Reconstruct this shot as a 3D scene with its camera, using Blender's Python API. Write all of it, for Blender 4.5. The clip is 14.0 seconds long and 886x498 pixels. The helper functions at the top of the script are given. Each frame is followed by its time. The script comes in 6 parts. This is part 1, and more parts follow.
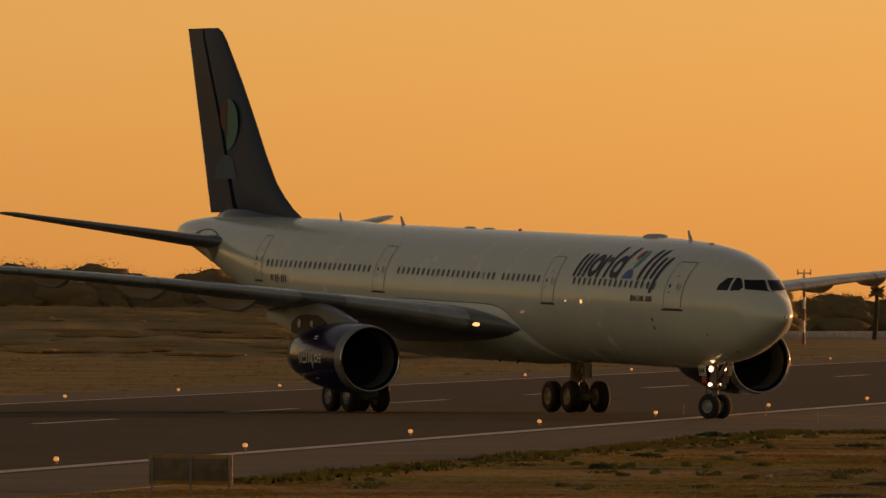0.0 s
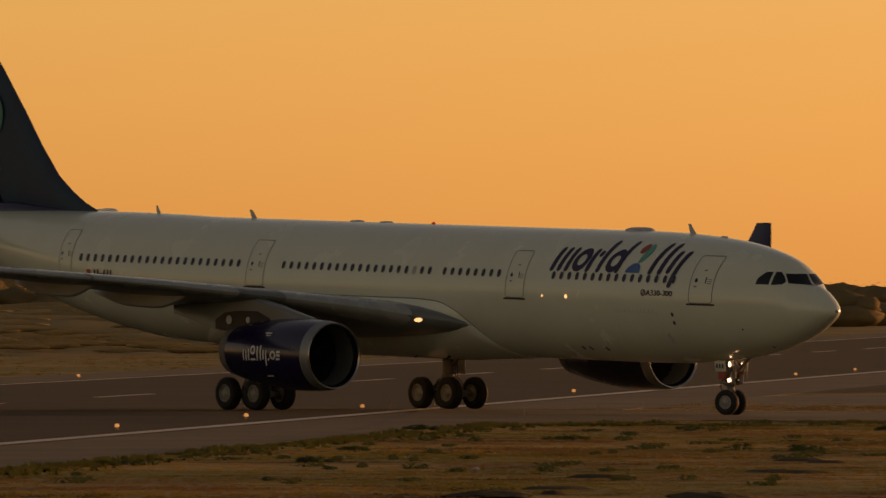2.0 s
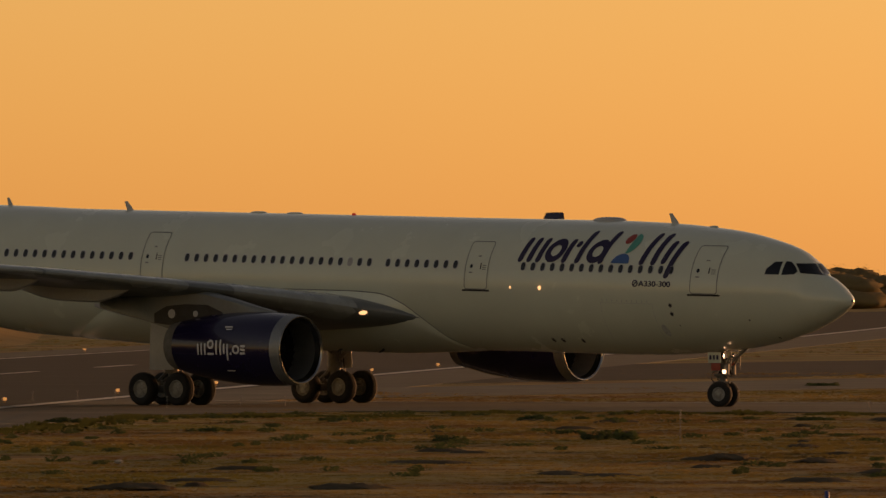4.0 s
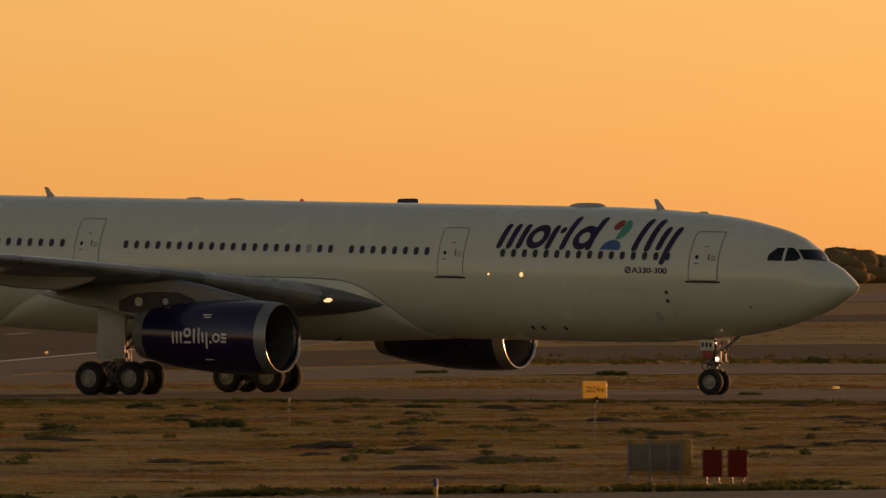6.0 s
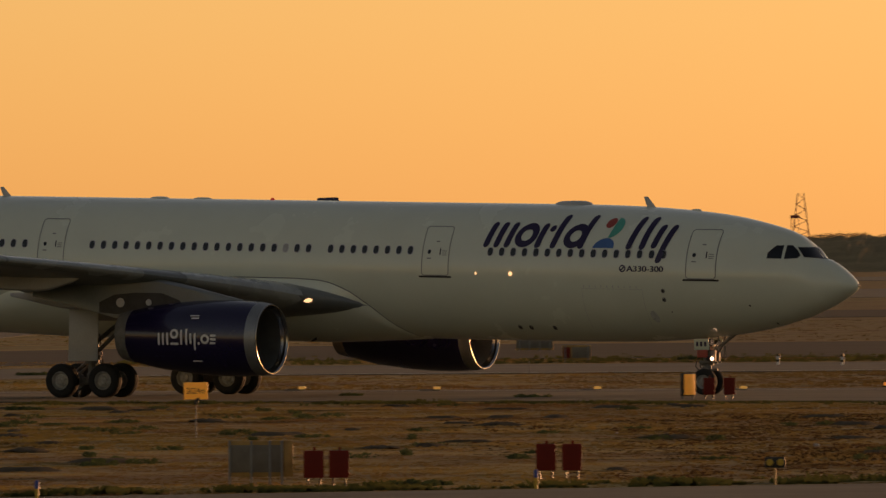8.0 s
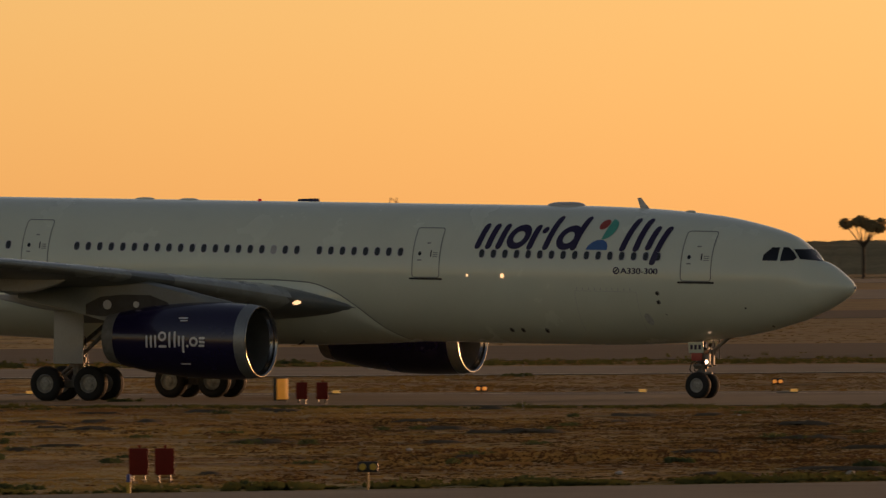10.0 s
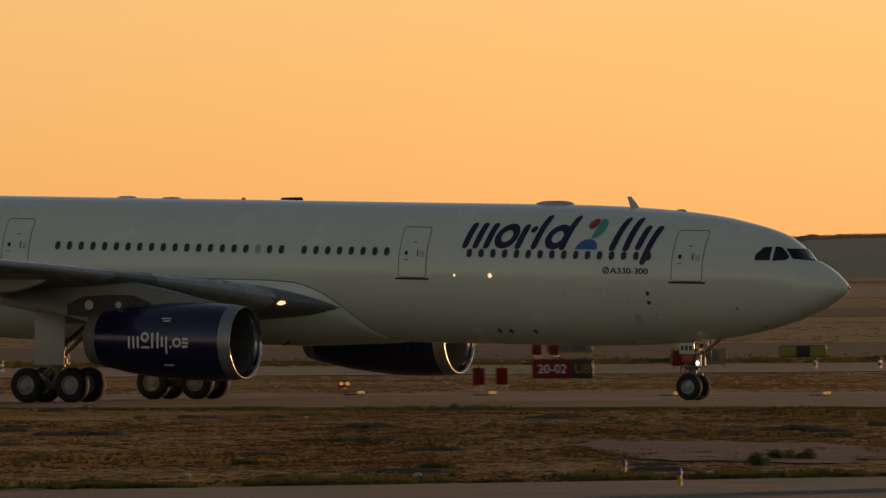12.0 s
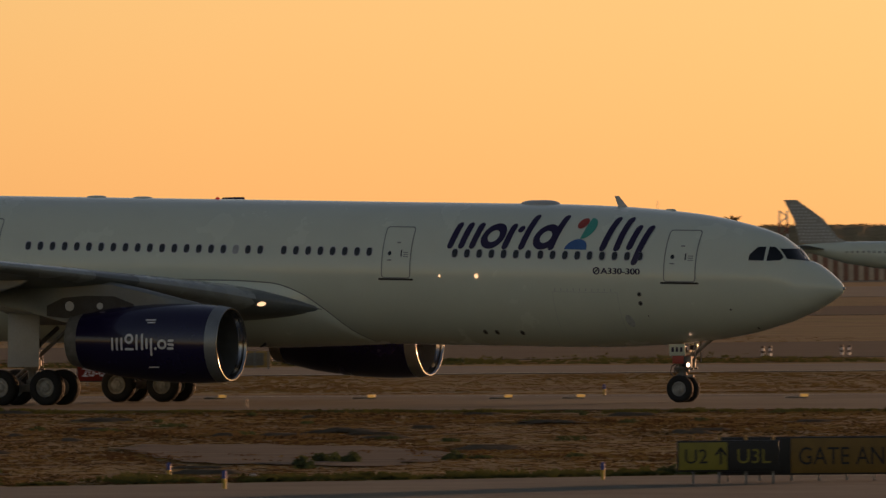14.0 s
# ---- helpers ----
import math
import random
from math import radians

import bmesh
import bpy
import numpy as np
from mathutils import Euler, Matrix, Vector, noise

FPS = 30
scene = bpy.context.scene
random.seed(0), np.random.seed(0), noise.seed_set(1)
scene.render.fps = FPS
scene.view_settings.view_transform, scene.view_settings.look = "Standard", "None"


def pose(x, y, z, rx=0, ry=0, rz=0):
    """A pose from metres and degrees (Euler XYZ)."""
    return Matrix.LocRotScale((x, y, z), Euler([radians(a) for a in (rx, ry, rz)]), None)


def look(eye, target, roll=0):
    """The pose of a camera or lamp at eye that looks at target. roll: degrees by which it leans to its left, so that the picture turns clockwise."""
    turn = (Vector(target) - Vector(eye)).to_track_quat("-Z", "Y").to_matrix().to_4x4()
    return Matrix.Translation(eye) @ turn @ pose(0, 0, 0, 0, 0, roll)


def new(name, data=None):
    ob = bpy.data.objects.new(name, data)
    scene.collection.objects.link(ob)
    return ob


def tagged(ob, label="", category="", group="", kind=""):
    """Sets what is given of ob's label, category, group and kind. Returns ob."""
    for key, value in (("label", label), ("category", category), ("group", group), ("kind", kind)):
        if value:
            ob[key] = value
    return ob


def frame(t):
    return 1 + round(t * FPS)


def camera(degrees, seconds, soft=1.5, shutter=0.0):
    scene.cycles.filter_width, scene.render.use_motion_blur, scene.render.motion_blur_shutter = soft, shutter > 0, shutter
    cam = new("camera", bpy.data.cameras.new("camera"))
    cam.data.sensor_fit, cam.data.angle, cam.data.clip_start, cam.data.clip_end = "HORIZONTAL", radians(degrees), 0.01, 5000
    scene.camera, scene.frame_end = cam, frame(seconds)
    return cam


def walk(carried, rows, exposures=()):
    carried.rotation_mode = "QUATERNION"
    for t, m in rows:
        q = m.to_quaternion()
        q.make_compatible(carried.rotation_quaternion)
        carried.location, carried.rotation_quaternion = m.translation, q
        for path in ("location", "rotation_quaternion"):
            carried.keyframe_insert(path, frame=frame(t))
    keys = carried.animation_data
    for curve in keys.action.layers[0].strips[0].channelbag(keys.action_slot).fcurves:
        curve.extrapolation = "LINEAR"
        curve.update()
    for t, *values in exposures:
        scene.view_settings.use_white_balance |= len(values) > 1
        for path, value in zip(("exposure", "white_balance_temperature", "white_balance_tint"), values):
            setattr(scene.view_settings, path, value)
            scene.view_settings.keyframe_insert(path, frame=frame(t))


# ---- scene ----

EYE_HEIGHT = 5.683
# time, bearing clockwise from +y, tilt up, lean (degrees): a long lens on a tripod, panned by hand
PAN = [
    (0.0, -5.8267, 0.1441, 0.408),
    (0.5, -5.6125, 0.1500, 0.382),
    (1.0, -5.3160, 0.1516, 0.367),
    (1.5, -4.9820, 0.1421, 0.260),
    (2.0, -4.5845, 0.1234, 0.184),
    (2.5, -4.2130, 0.1090, 0.157),
    (3.0, -3.8251, 0.1011, -0.016),
    (3.5, -3.4444, 0.0942, -0.112),
    (4.0, -3.0709, 0.0884, -0.133),
    (4.5, -2.6923, 0.0814, -0.116),
    (5.0, -2.2966, 0.0707, -0.102),
    (5.5, -1.8715, 0.0542, -0.129),
    (6.0, -1.4172, 0.0318, -0.199),
    (6.5, -0.9962, 0.0135, -0.259),
    (7.0, -0.5624, 0.0123, -0.264),
    (7.5, -0.1665, 0.0198, -0.365),
    (8.0, 0.2706, 0.0276, -0.420),
    (8.5, 0.7018, 0.0324, -0.438),
    (9.0, 1.1269, 0.0344, -0.417),
    (9.5, 1.5539, 0.0348, -0.384),
    (10.0, 1.9906, 0.0349, -0.364),
    (10.5, 2.4450, 0.0359, -0.383),
    (11.0, 2.9170, 0.0379, -0.441),
    (11.5, 3.3515, 0.0350, -0.436),
    (12.0, 3.8207, 0.0329, -0.357),
    (12.5, 4.2778, 0.0328, -0.479),
    (13.0, 4.7759, 0.0317, -0.398),
    (13.5, 5.2373, 0.0320, -0.395),
    (14.0, 5.7446, 0.0337, -0.387),
]
cam = camera(3.742, 14.0, soft=1.4, shutter=0.35)
walk(cam, [(t, pose(0, 0, EYE_HEIGHT, 90 + tilt, 0, -turn) @ pose(0, 0, 0, 0, 0, lean)) for t, turn, tilt, lean in PAN],
     [(0.0, -0.19, 7950, 34), (3.0, -0.18, 7700, 33), (6.5, -0.04, 7000, 30), (11.0, -0.06, 6100, 26), (14.0, -0.10, 5820, 26)])

# ---- light ----
SUN_ELEVATION, SUN_BEARING = 1.8, 40.0        # degrees; the bearing is clockwise from +y
world = bpy.data.worlds.new("evening_sky")
scene.world = world
world.use_nodes = True
sky = world.node_tree.nodes.new("ShaderNodeTexSky")
sky.sky_type, sky.sun_disc = "NISHITA", False
sky.sun_elevation, sky.sun_rotation = radians(SUN_ELEVATION), radians(SUN_BEARING)
sky.air_density, sky.dust_density, sky.ozone_density, sky.altitude = 0.85, 0.35, 0.45, 0.0
back = world.node_tree.nodes["Background"]
haze = world.node_tree.nodes.new("ShaderNodeHueSaturation")     # evening haze pales the whole sky a little
haze.inputs["Saturation"].default_value = 0.90
world.node_tree.links.new(sky.outputs[0], haze.inputs["Color"])
world.node_tree.links.new(haze.outputs[0], back.inputs[0])
back.inputs[1].default_value = 0.15
sun = new("sun", bpy.data.lights.new("sun", "SUN"))
sun.data.energy, sun.data.angle, sun.data.color = 3.4, radians(0.6), (1.0, 0.52, 0.20)
_a, _e = radians(SUN_BEARING), radians(SUN_ELEVATION)
sun.matrix_basis = look((0, 0, 60), (-math.sin(_a) * math.cos(_e), -math.cos(_a) * math.cos(_e), 60 - math.sin(_e)))


# ---- materials ----
def mat(name, color, rough=0.5, metal=0.0, vary=0.12, scale=2.0, bump=0.0, second=None, fine=0.06, coat=0.0, emit=0.0, thin=0.0, spec=0.5):
    """A surface with stains at one scale, grain at another, and a fine relief."""
    m = bpy.data.materials.new(name)
    m.use_nodes = True
    nt = m.node_tree
    b = nt.nodes["Principled BSDF"]
    geo = nt.nodes.new("ShaderNodeTexCoord")
    n1 = nt.nodes.new("ShaderNodeTexNoise")
    n1.inputs["Scale"].default_value, n1.inputs["Detail"].default_value = scale, 6.0
    n2 = nt.nodes.new("ShaderNodeTexNoise")
    n2.inputs["Scale"].default_value, n2.inputs["Detail"].default_value = scale * 14, 3.0
    for n in (n1, n2):
        nt.links.new(geo.outputs["Object"], n.inputs["Vector"])
    ramp = nt.nodes.new("ShaderNodeValToRGB")
    ramp.color_ramp.elements[0].position, ramp.color_ramp.elements[1].position = 0.36, 0.66
    c2 = second or tuple(c * (1 - vary) for c in color)
    ramp.color_ramp.elements[0].color = (*c2, 1)
    ramp.color_ramp.elements[1].color = (*color, 1)
    nt.links.new(n1.outputs["Fac"], ramp.inputs[0])
    mix = nt.nodes.new("ShaderNodeMix")
    mix.data_type, mix.blend_type = "RGBA", "OVERLAY"
    mix.inputs["Factor"].default_value = fine * 4
    nt.links.new(ramp.outputs[0], mix.inputs["A"])
    nt.links.new(n2.outputs["Fac"], mix.inputs["B"])
    nt.links.new(mix.outputs["Result"], b.inputs["Base Color"])
    mr = nt.nodes.new("ShaderNodeMapRange")
    mr.inputs["To Min"].default_value, mr.inputs["To Max"].default_value = max(rough - 0.08, 0.02), min(rough + 0.1, 1)
    nt.links.new(n1.outputs["Fac"], mr.inputs["Value"])
    nt.links.new(mr.outputs[0], b.inputs["Roughness"])
    b.inputs["Metallic"].default_value = metal
    b.inputs["Specular IOR Level"].default_value = spec
    b.inputs["Coat Weight"].default_value = coat
    b.inputs["Coat Roughness"].default_value = 0.08
    if bump:
        bp = nt.nodes.new("ShaderNodeBump")
        bp.inputs["Strength"].default_value, bp.inputs["Distance"].default_value = bump, 0.02
        nt.links.new(n2.outputs["Fac"], bp.inputs["Height"])
        nt.links.new(bp.outputs[0], b.inputs["Normal"])
    if thin:
        tr = nt.nodes.new("ShaderNodeBsdfTranslucent")
        nt.links.new(mix.outputs["Result"], tr.inputs["Color"])
        both = nt.nodes.new("ShaderNodeMixShader")
        both.inputs[0].default_value = thin
        nt.links.new(b.outputs[0], both.inputs[1])
        nt.links.new(tr.outputs[0], both.inputs[2])
        nt.links.new(both.outputs[0], nt.nodes["Material Output"].inputs[0])
    if emit:
        b.inputs["Emission Color"].default_value = (*color, 1)
        b.inputs["Emission Strength"].default_value = emit
    return m


WHITE = mat("white_aircraft_paint", (0.745, 0.795, 0.665), 0.24, vary=0.05, scale=0.5, coat=0.6, fine=0.01)
INDIGO = mat("indigo_aircraft_paint", (0.013, 0.008, 0.050), 0.24, vary=0.2, scale=0.6, coat=0.5, fine=0.02)
FIN_PAINT = mat("dark_fin_paint", (0.007, 0.050, 0.098), 0.45, second=(0.024, 0.030, 0.066), scale=0.30, coat=0.04, fine=0.02, spec=0.3)
FIN_RED = mat("dark_red_fin_mark", (0.16, 0.040, 0.025), 0.5, vary=0.2)
FIN_BLUE = mat("steel_blue_fin_mark", (0.045, 0.11, 0.17), 0.5, vary=0.2)
FIN_GREEN = mat("green_fin_mark", (0.07, 0.26, 0.20), 0.5, vary=0.2)
LETTER = mat("violet_lettering", (0.022, 0.012, 0.060), 0.4, vary=0.1)
GREEN_MARK = mat("turquoise_marking", (0.08, 0.42, 0.33), 0.4, vary=0.1)
RED_MARK = mat("red_marking", (0.42, 0.07, 0.05), 0.4, vary=0.1)
BLUE_MARK = mat("blue_marking", (0.06, 0.16, 0.42), 0.4, vary=0.1)
WHITE_MARK = mat("white_lettering", (0.75, 0.75, 0.75), 0.45, vary=0.1)
SLAT = mat("grey_slat_paint", (0.36, 0.39, 0.38), 0.26, vary=0.12, scale=0.8, coat=0.3, fine=0.03)
GREY_PAINT = mat("grey_wing_paint", (0.18, 0.20, 0.20), 0.32, vary=0.15, scale=0.7, coat=0.2, fine=0.03)
PALE_GREY = mat("pale_grey_paint", (0.52, 0.53, 0.53), 0.34, vary=0.12, scale=0.8, coat=0.2, fine=0.03)
STAIN = mat("oily_smudge", (0.58, 0.62, 0.59), 0.5, vary=0.25, scale=8)
LINE_GREY = mat("panel_line", (0.26, 0.27, 0.26), 0.6)
INTAKE = mat("intake_liner", (0.10, 0.105, 0.10), 0.5, vary=0.2)
FAN = mat("dark_fan_blade", (0.012, 0.012, 0.013), 0.6, 0.0, vary=0.3, spec=0.1)
INNER_LIP = mat("polished_lip_metal", (0.42, 0.41, 0.40), 0.17, 1.0, vary=0.1, scale=1.5)
LIP = mat("satin_lip_metal", (0.30, 0.315, 0.32), 0.42, 0.55, vary=0.12, scale=1.5)
FAN_HUB = mat("black_fan_hub", (0.010, 0.010, 0.011), 0.6, spec=0.1)
BARE = mat("polished_metal", (0.55, 0.55, 0.55), 0.22, 1.0, vary=0.1, scale=1.2)
DARK_METAL = mat("dark_metal", (0.06, 0.06, 0.065), 0.45, 0.6, vary=0.3)
GEAR_METAL = mat("gear_steel", (0.22, 0.215, 0.20), 0.6, 0.2, vary=0.3, scale=5)
RIM_METAL = mat("worn_wheel_metal", (0.42, 0.42, 0.40), 0.45, 0.3, vary=0.4, scale=6)
RUBBER = mat("tyre_rubber", (0.018, 0.018, 0.019), 0.8, vary=0.3, scale=6, bump=0.2)
GLASS = mat("dark_cabin_glass", (0.012, 0.013, 0.016), 0.12, vary=0.2)
WINDOW = mat("cabin_window_glass", (0.030, 0.032, 0.038), 0.18, vary=0.4, scale=9)
BLIND = mat("closed_window_blind", (0.42, 0.42, 0.42), 0.5)
LAMP = mat("lit_lamp", (1.0, 0.60, 0.26), 0.3, emit=1.5)
LAMP_DIM = mat("lit_gear_lamp", (1.0, 0.66, 0.36), 0.3, emit=5.0)
BEACON = mat("red_beacon_glass", (0.5, 0.02, 0.01), 0.2, emit=0.4)


# ---- mesh helpers ----
def part(name, bm, material, parent=None, label="", smooth=True):
    me = bpy.data.meshes.new(name)
    bm.to_mesh(me)
    bm.free()
    for m in (material if isinstance(material, (list, tuple)) else [material]):
        me.materials.append(m)
    if smooth:
        me.shade_smooth()
        me.set_sharp_from_angle(angle=radians(38))
    ob = new(name, me)
    if parent:
        ob.parent = parent
    if label:
        ob["label"] = label
    return ob


def loft(bm, rings, closed=True, caps=(False, False), material=0):
    rows = [[bm.verts.new(p) for p in ring] for ring in rings]
    n = len(rings[0])
    for a, b in zip(rows, rows[1:]):
        for i in range(n if closed else n - 1):
            j = (i + 1) % n
            bm.faces.new((a[i], a[j], b[j], b[i])).material_index = material
    if caps[0]:
        bm.faces.new(rows[0][::-1])
    if caps[1]:
        bm.faces.new(rows[-1])
    return rows


def fix(bm):
    bmesh.ops.remove_doubles(bm, verts=bm.verts, dist=1e-5)
    bmesh.ops.recalc_face_normals(bm, faces=bm.faces)
    return bm


def box(bm, centre, size, bevel=0.0, turn=None):
    made = bmesh.ops.create_cube(bm, size=1.0)["verts"]
    bmesh.ops.scale(bm, vec=size, verts=made)
    if bevel:
        edges = list({e for v in made for e in v.link_edges})
        made = bmesh.ops.bevel(bm, geom=edges, offset=bevel, segments=2, affect="EDGES", profile=0.6)["verts"]
        made = list({v for v in made})
    if turn:
        bmesh.ops.transform(bm, matrix=turn, verts=made)
    bmesh.ops.translate(bm, vec=centre, verts=made)
    return bm


def rod(bm, p, q, r, r2=None, n=12):
    p, q = Vector(p), Vector(q)
    z = (q - p).normalized()
    x = z.orthogonal().normalized()
    y = z.cross(x)
    r2 = r if r2 is None else r2
    rings = [[c + (x * math.cos(a) + y * math.sin(a)) * k for a in [i * math.tau / n for i in range(n)]] for c, k in ((p, r), (q, r2))]
    loft(bm, rings, caps=(True, True))
    return bm


def lathe(bm, profile, centre, axis="x", n=48):
    """profile: (along, radius) pairs, turned about an axis through centre."""
    rings = []
    for u, r in profile:
        ring = []
        for i in range(n):
            a = i * math.tau / n
            c, s = math.cos(a) * r, math.sin(a) * r
            v = {"x": (u, c, s), "y": (c, u, s), "z": (c, s, u)}[axis]
            ring.append(Vector(centre) + Vector(v))
        rings.append(ring)
    return loft(bm, rings)


def interp(x, table, col):
    """Smooth interpolation of a column of a table whose first column is x."""
    k = 0
    while k < len(table) - 2 and x > table[k + 1][0]:
        k += 1
    x0, x1 = table[k][0], table[k + 1][0]
    y0, y1 = table[k][col], table[k + 1][col]
    h = x1 - x0
    s = (y1 - y0) / h
    sa = s if k == 0 else (y0 - table[k - 1][col]) / (x0 - table[k - 1][0])
    sb = s if k + 2 >= len(table) else (table[k + 2][col] - y1) / (table[k + 2][0] - x1)
    ma = 0 if sa * s <= 0 else 2 * sa * s / (sa + s)
    mb = 0 if sb * s <= 0 else 2 * sb * s / (sb + s)
    if k == 0:
        ma = s * 1.0
    u = min(max((x - x0) / h, 0), 1)
    return (2 * u**3 - 3 * u**2 + 1) * y0 + (u**3 - 2 * u**2 + u) * h * ma + (3 * u**2 - 2 * u**3) * y1 + (u**3 - u**2) * h * mb


# ---- the airliner: X forward, Y to its left, the origin on the ground between the main wheels ----
GEAR_AFT = 32.05                                   # metres from nose tip to main gear


def axis_z(s):
    """The height of the fuselage's axis: it sits a little nose-down."""
    return 4.705 + 0.0225 * s


# distance aft of the nose, crown, keel (from the axis), half width
HULL = [(0.0, -0.335, -0.385, 0.02), (0.02, -0.250, -0.462, 0.12), (0.08, -0.150, -0.550, 0.26), (0.30, 0.060, -0.725, 0.49), (0.77, 0.430, -1.025, 0.755), (1.20, 0.665, -1.260, 0.915), (1.50, 0.745, -1.375, 1.10),
        (1.85, 1.150, -1.538, 1.230), (2.18, 1.420, -1.674, 1.290), (2.60, 1.680, -1.787, 1.410), (3.0, 1.824, -1.915, 1.590), (3.5, 1.974, -2.065, 1.830), (4.2, 2.135, -2.215, 2.065), (5.0, 2.302, -2.366, 2.325),
        (6.0, 2.445, -2.490, 2.565), (7.5, 2.582, -2.650, 2.739), (9.5, 2.690, -2.768, 2.822), (12.0, 2.735, -2.810, 2.822), (20.0, 2.720, -2.82, 2.82), (41.0, 2.705, -2.82, 2.82), (44.0, 2.76, -2.72, 2.80), (47.0, 2.79, -2.36, 2.72),
        (50.0, 2.78, -1.80, 2.50), (53.0, 2.76, -1.06, 2.20), (56.0, 2.73, -0.24, 1.80), (59.0, 2.66, 0.58, 1.35), (61.5, 2.50, 1.15, 0.95),
        (63.0, 2.28, 1.52, 0.55), (63.6, 2.05, 1.75, 0.22)]


def hull(s):
    return interp(s, HULL, 1), interp(s, HULL, 2), interp(s, HULL, 3)


def hull_ring(s, grow=0.0, n=128):
    top, low, half = hull(s)
    mid, h = (top + low) / 2, (top - low) / 2
    return [Vector((GEAR_AFT - s, (half + grow) * math.sin(a), axis_z(s) + mid + (h + grow) * math.cos(a))) for a in [i * math.tau / n for i in range(n)]]


def skin(s, z, side=-1, off=0.012):
    """The point of the hull's side at s aft and z over its axis, off metres outside it."""
    top, low, half = hull(s)
    mid, h = (top + low) / 2, (top - low) / 2
    k = min(max((z - mid) / h, -0.9995), 0.9995)
    c = math.sqrt(1 - k * k)
    n = Vector((0, c / half, k / h)).normalized()
    return Vector((GEAR_AFT - s, side * (half * c + n.y * off), axis_z(s) + mid + h * k + n.z * off))


def fore(y, z, off=0.014):
    """The point of the nose at y sideways and z over the axis."""
    s0, s1 = 0.05, 4.0
    for _ in range(30):
        s = (s0 + s1) / 2
        top, low, half = hull(s)
        mid, h = (top + low) / 2, (top - low) / 2
        if (y / half) ** 2 + ((z - mid) / h) ** 2 > 1:
            s0 = s
        else:
            s1 = s
    return Vector((GEAR_AFT - s + off, y + math.copysign(off * 0.5, y), axis_z(s) + z + off))


def on_skin(side, off=0.012, s0=0.0, z0=0.0):
    """A map from metres forward of s0 and up from z0 to the hull's side."""
    return lambda u, v: skin(s0 - u, z0 + v, side, off)


def bar(bm, put, p, q, w, steps=10, material=0):
    """A rounded bar between two points of the flat."""
    (x0, y0), (x1, y1) = p, q
    d = math.hypot(x1 - x0, y1 - y0)
    tx, ty = (x1 - x0) / d, (y1 - y0) / d
    nx, ny = -ty, tx
    prof = [(-w / 2 * math.cos(a), w / 2 * math.sin(a)) for a in (0.0, 0.5, 1.0, 1.4)]
    cuts = [(u, r) for u, r in prof] + [(d * k / steps, w / 2) for k in range(steps + 1)] + [(d - u, r) for u, r in prof[::-1]]
    prev = None
    for u, r in cuts:
        r = max(r, 0.004)
        a = bm.verts.new(put(x0 + tx * u + nx * r, y0 + ty * u + ny * r))
        b = bm.verts.new(put(x0 + tx * u - nx * r, y0 + ty * u - ny * r))
        if prev:
            bm.faces.new((prev[0], prev[1], b, a)).material_index = material
        prev = (a, b)


def ring(bm, put, c, r, w, lean=0.0, squash=1.0, n=28, material=0):
    rows = []
    for i in range(n):
        a = i * math.tau / n
        pair = []
        for k in (r - w / 2, r + w / 2):
            x, y = k * math.cos(a) * squash, k * math.sin(a)
            pair.append(bm.verts.new(put(c[0] + x + y * lean, c[1] + y)))
        rows.append(pair)
    for a, b in zip(rows, rows[1:] + rows[:1]):
        bm.faces.new((a[0], a[1], b[1], b[0])).material_index = material


def disc(bm, put, c, rx, ry, turn=0.0, n=20, material=0, half=False):
    o = bm.verts.new(put(*c))
    vs = []
    for i in range(n + (1 if half else 0)):
        a = i * (math.pi if half else math.tau) / n
        x, y = rx * math.cos(a), ry * math.sin(a)
        vs.append(bm.verts.new(put(c[0] + x * math.cos(turn) - y * math.sin(turn), c[1] + x * math.sin(turn) + y * math.cos(turn))))
    pairs = list(zip(vs, vs[1:])) + ([] if half else [(vs[-1], vs[0])])
    for a, b in pairs:
        bm.faces.new((o, a, b)).material_index = material


def patch(bm, put, corners, steps=6, material=0):
    """A four-cornered patch of the flat, in steps, so that it follows the skin."""
    (ax, ay), (bx, by), (cx, cy), (dx, dy) = corners
    rows = []
    for i in range(steps + 1):
        u = i / steps
        row = []
        for j in range(steps + 1):
            v = j / steps
            x = (ax * (1 - u) + bx * u) * (1 - v) + (dx * (1 - u) + cx * u) * v
            y = (ay * (1 - u) + by * u) * (1 - v) + (dy * (1 - u) + cy * u) * v
            row.append(bm.verts.new(put(x, y)))
        rows.append(row)
    for a, b in zip(rows, rows[1:]):
        for j in range(steps):
            bm.faces.new((a[j], a[j + 1], b[j + 1], b[j])).material_index = material


def letters(text, height):
    """The built-in font's shapes of a text, as flat triangles with the text's left foot at the origin."""
    cu = bpy.data.curves.new("text", "FONT")
    cu.body, cu.size = text, height / 0.70
    ob = new("text", cu)
    me = ob.evaluated_get(bpy.context.evaluated_depsgraph_get()).to_mesh()
    co = [v.co.copy() for v in me.vertices]
    fa = [tuple(p.vertices) for p in me.polygons]
    x0 = min(c.x for c in co)
    co = [(c.x - x0, c.y) for c in co]
    bpy.data.objects.remove(ob)
    return co, fa, max(c[0] for c in co)


def write(bm, put, text, height, stretch=1.0, centre=False, material=0):
    co, fa, width = letters(text, height)
    x0 = -width * stretch / 2 if centre else 0.0
    vs = [bm.verts.new(put(x0 + x * stretch, y)) for x, y in co]
    for f in fa:
        bm.faces.new([vs[i] for i in f]).material_index = material


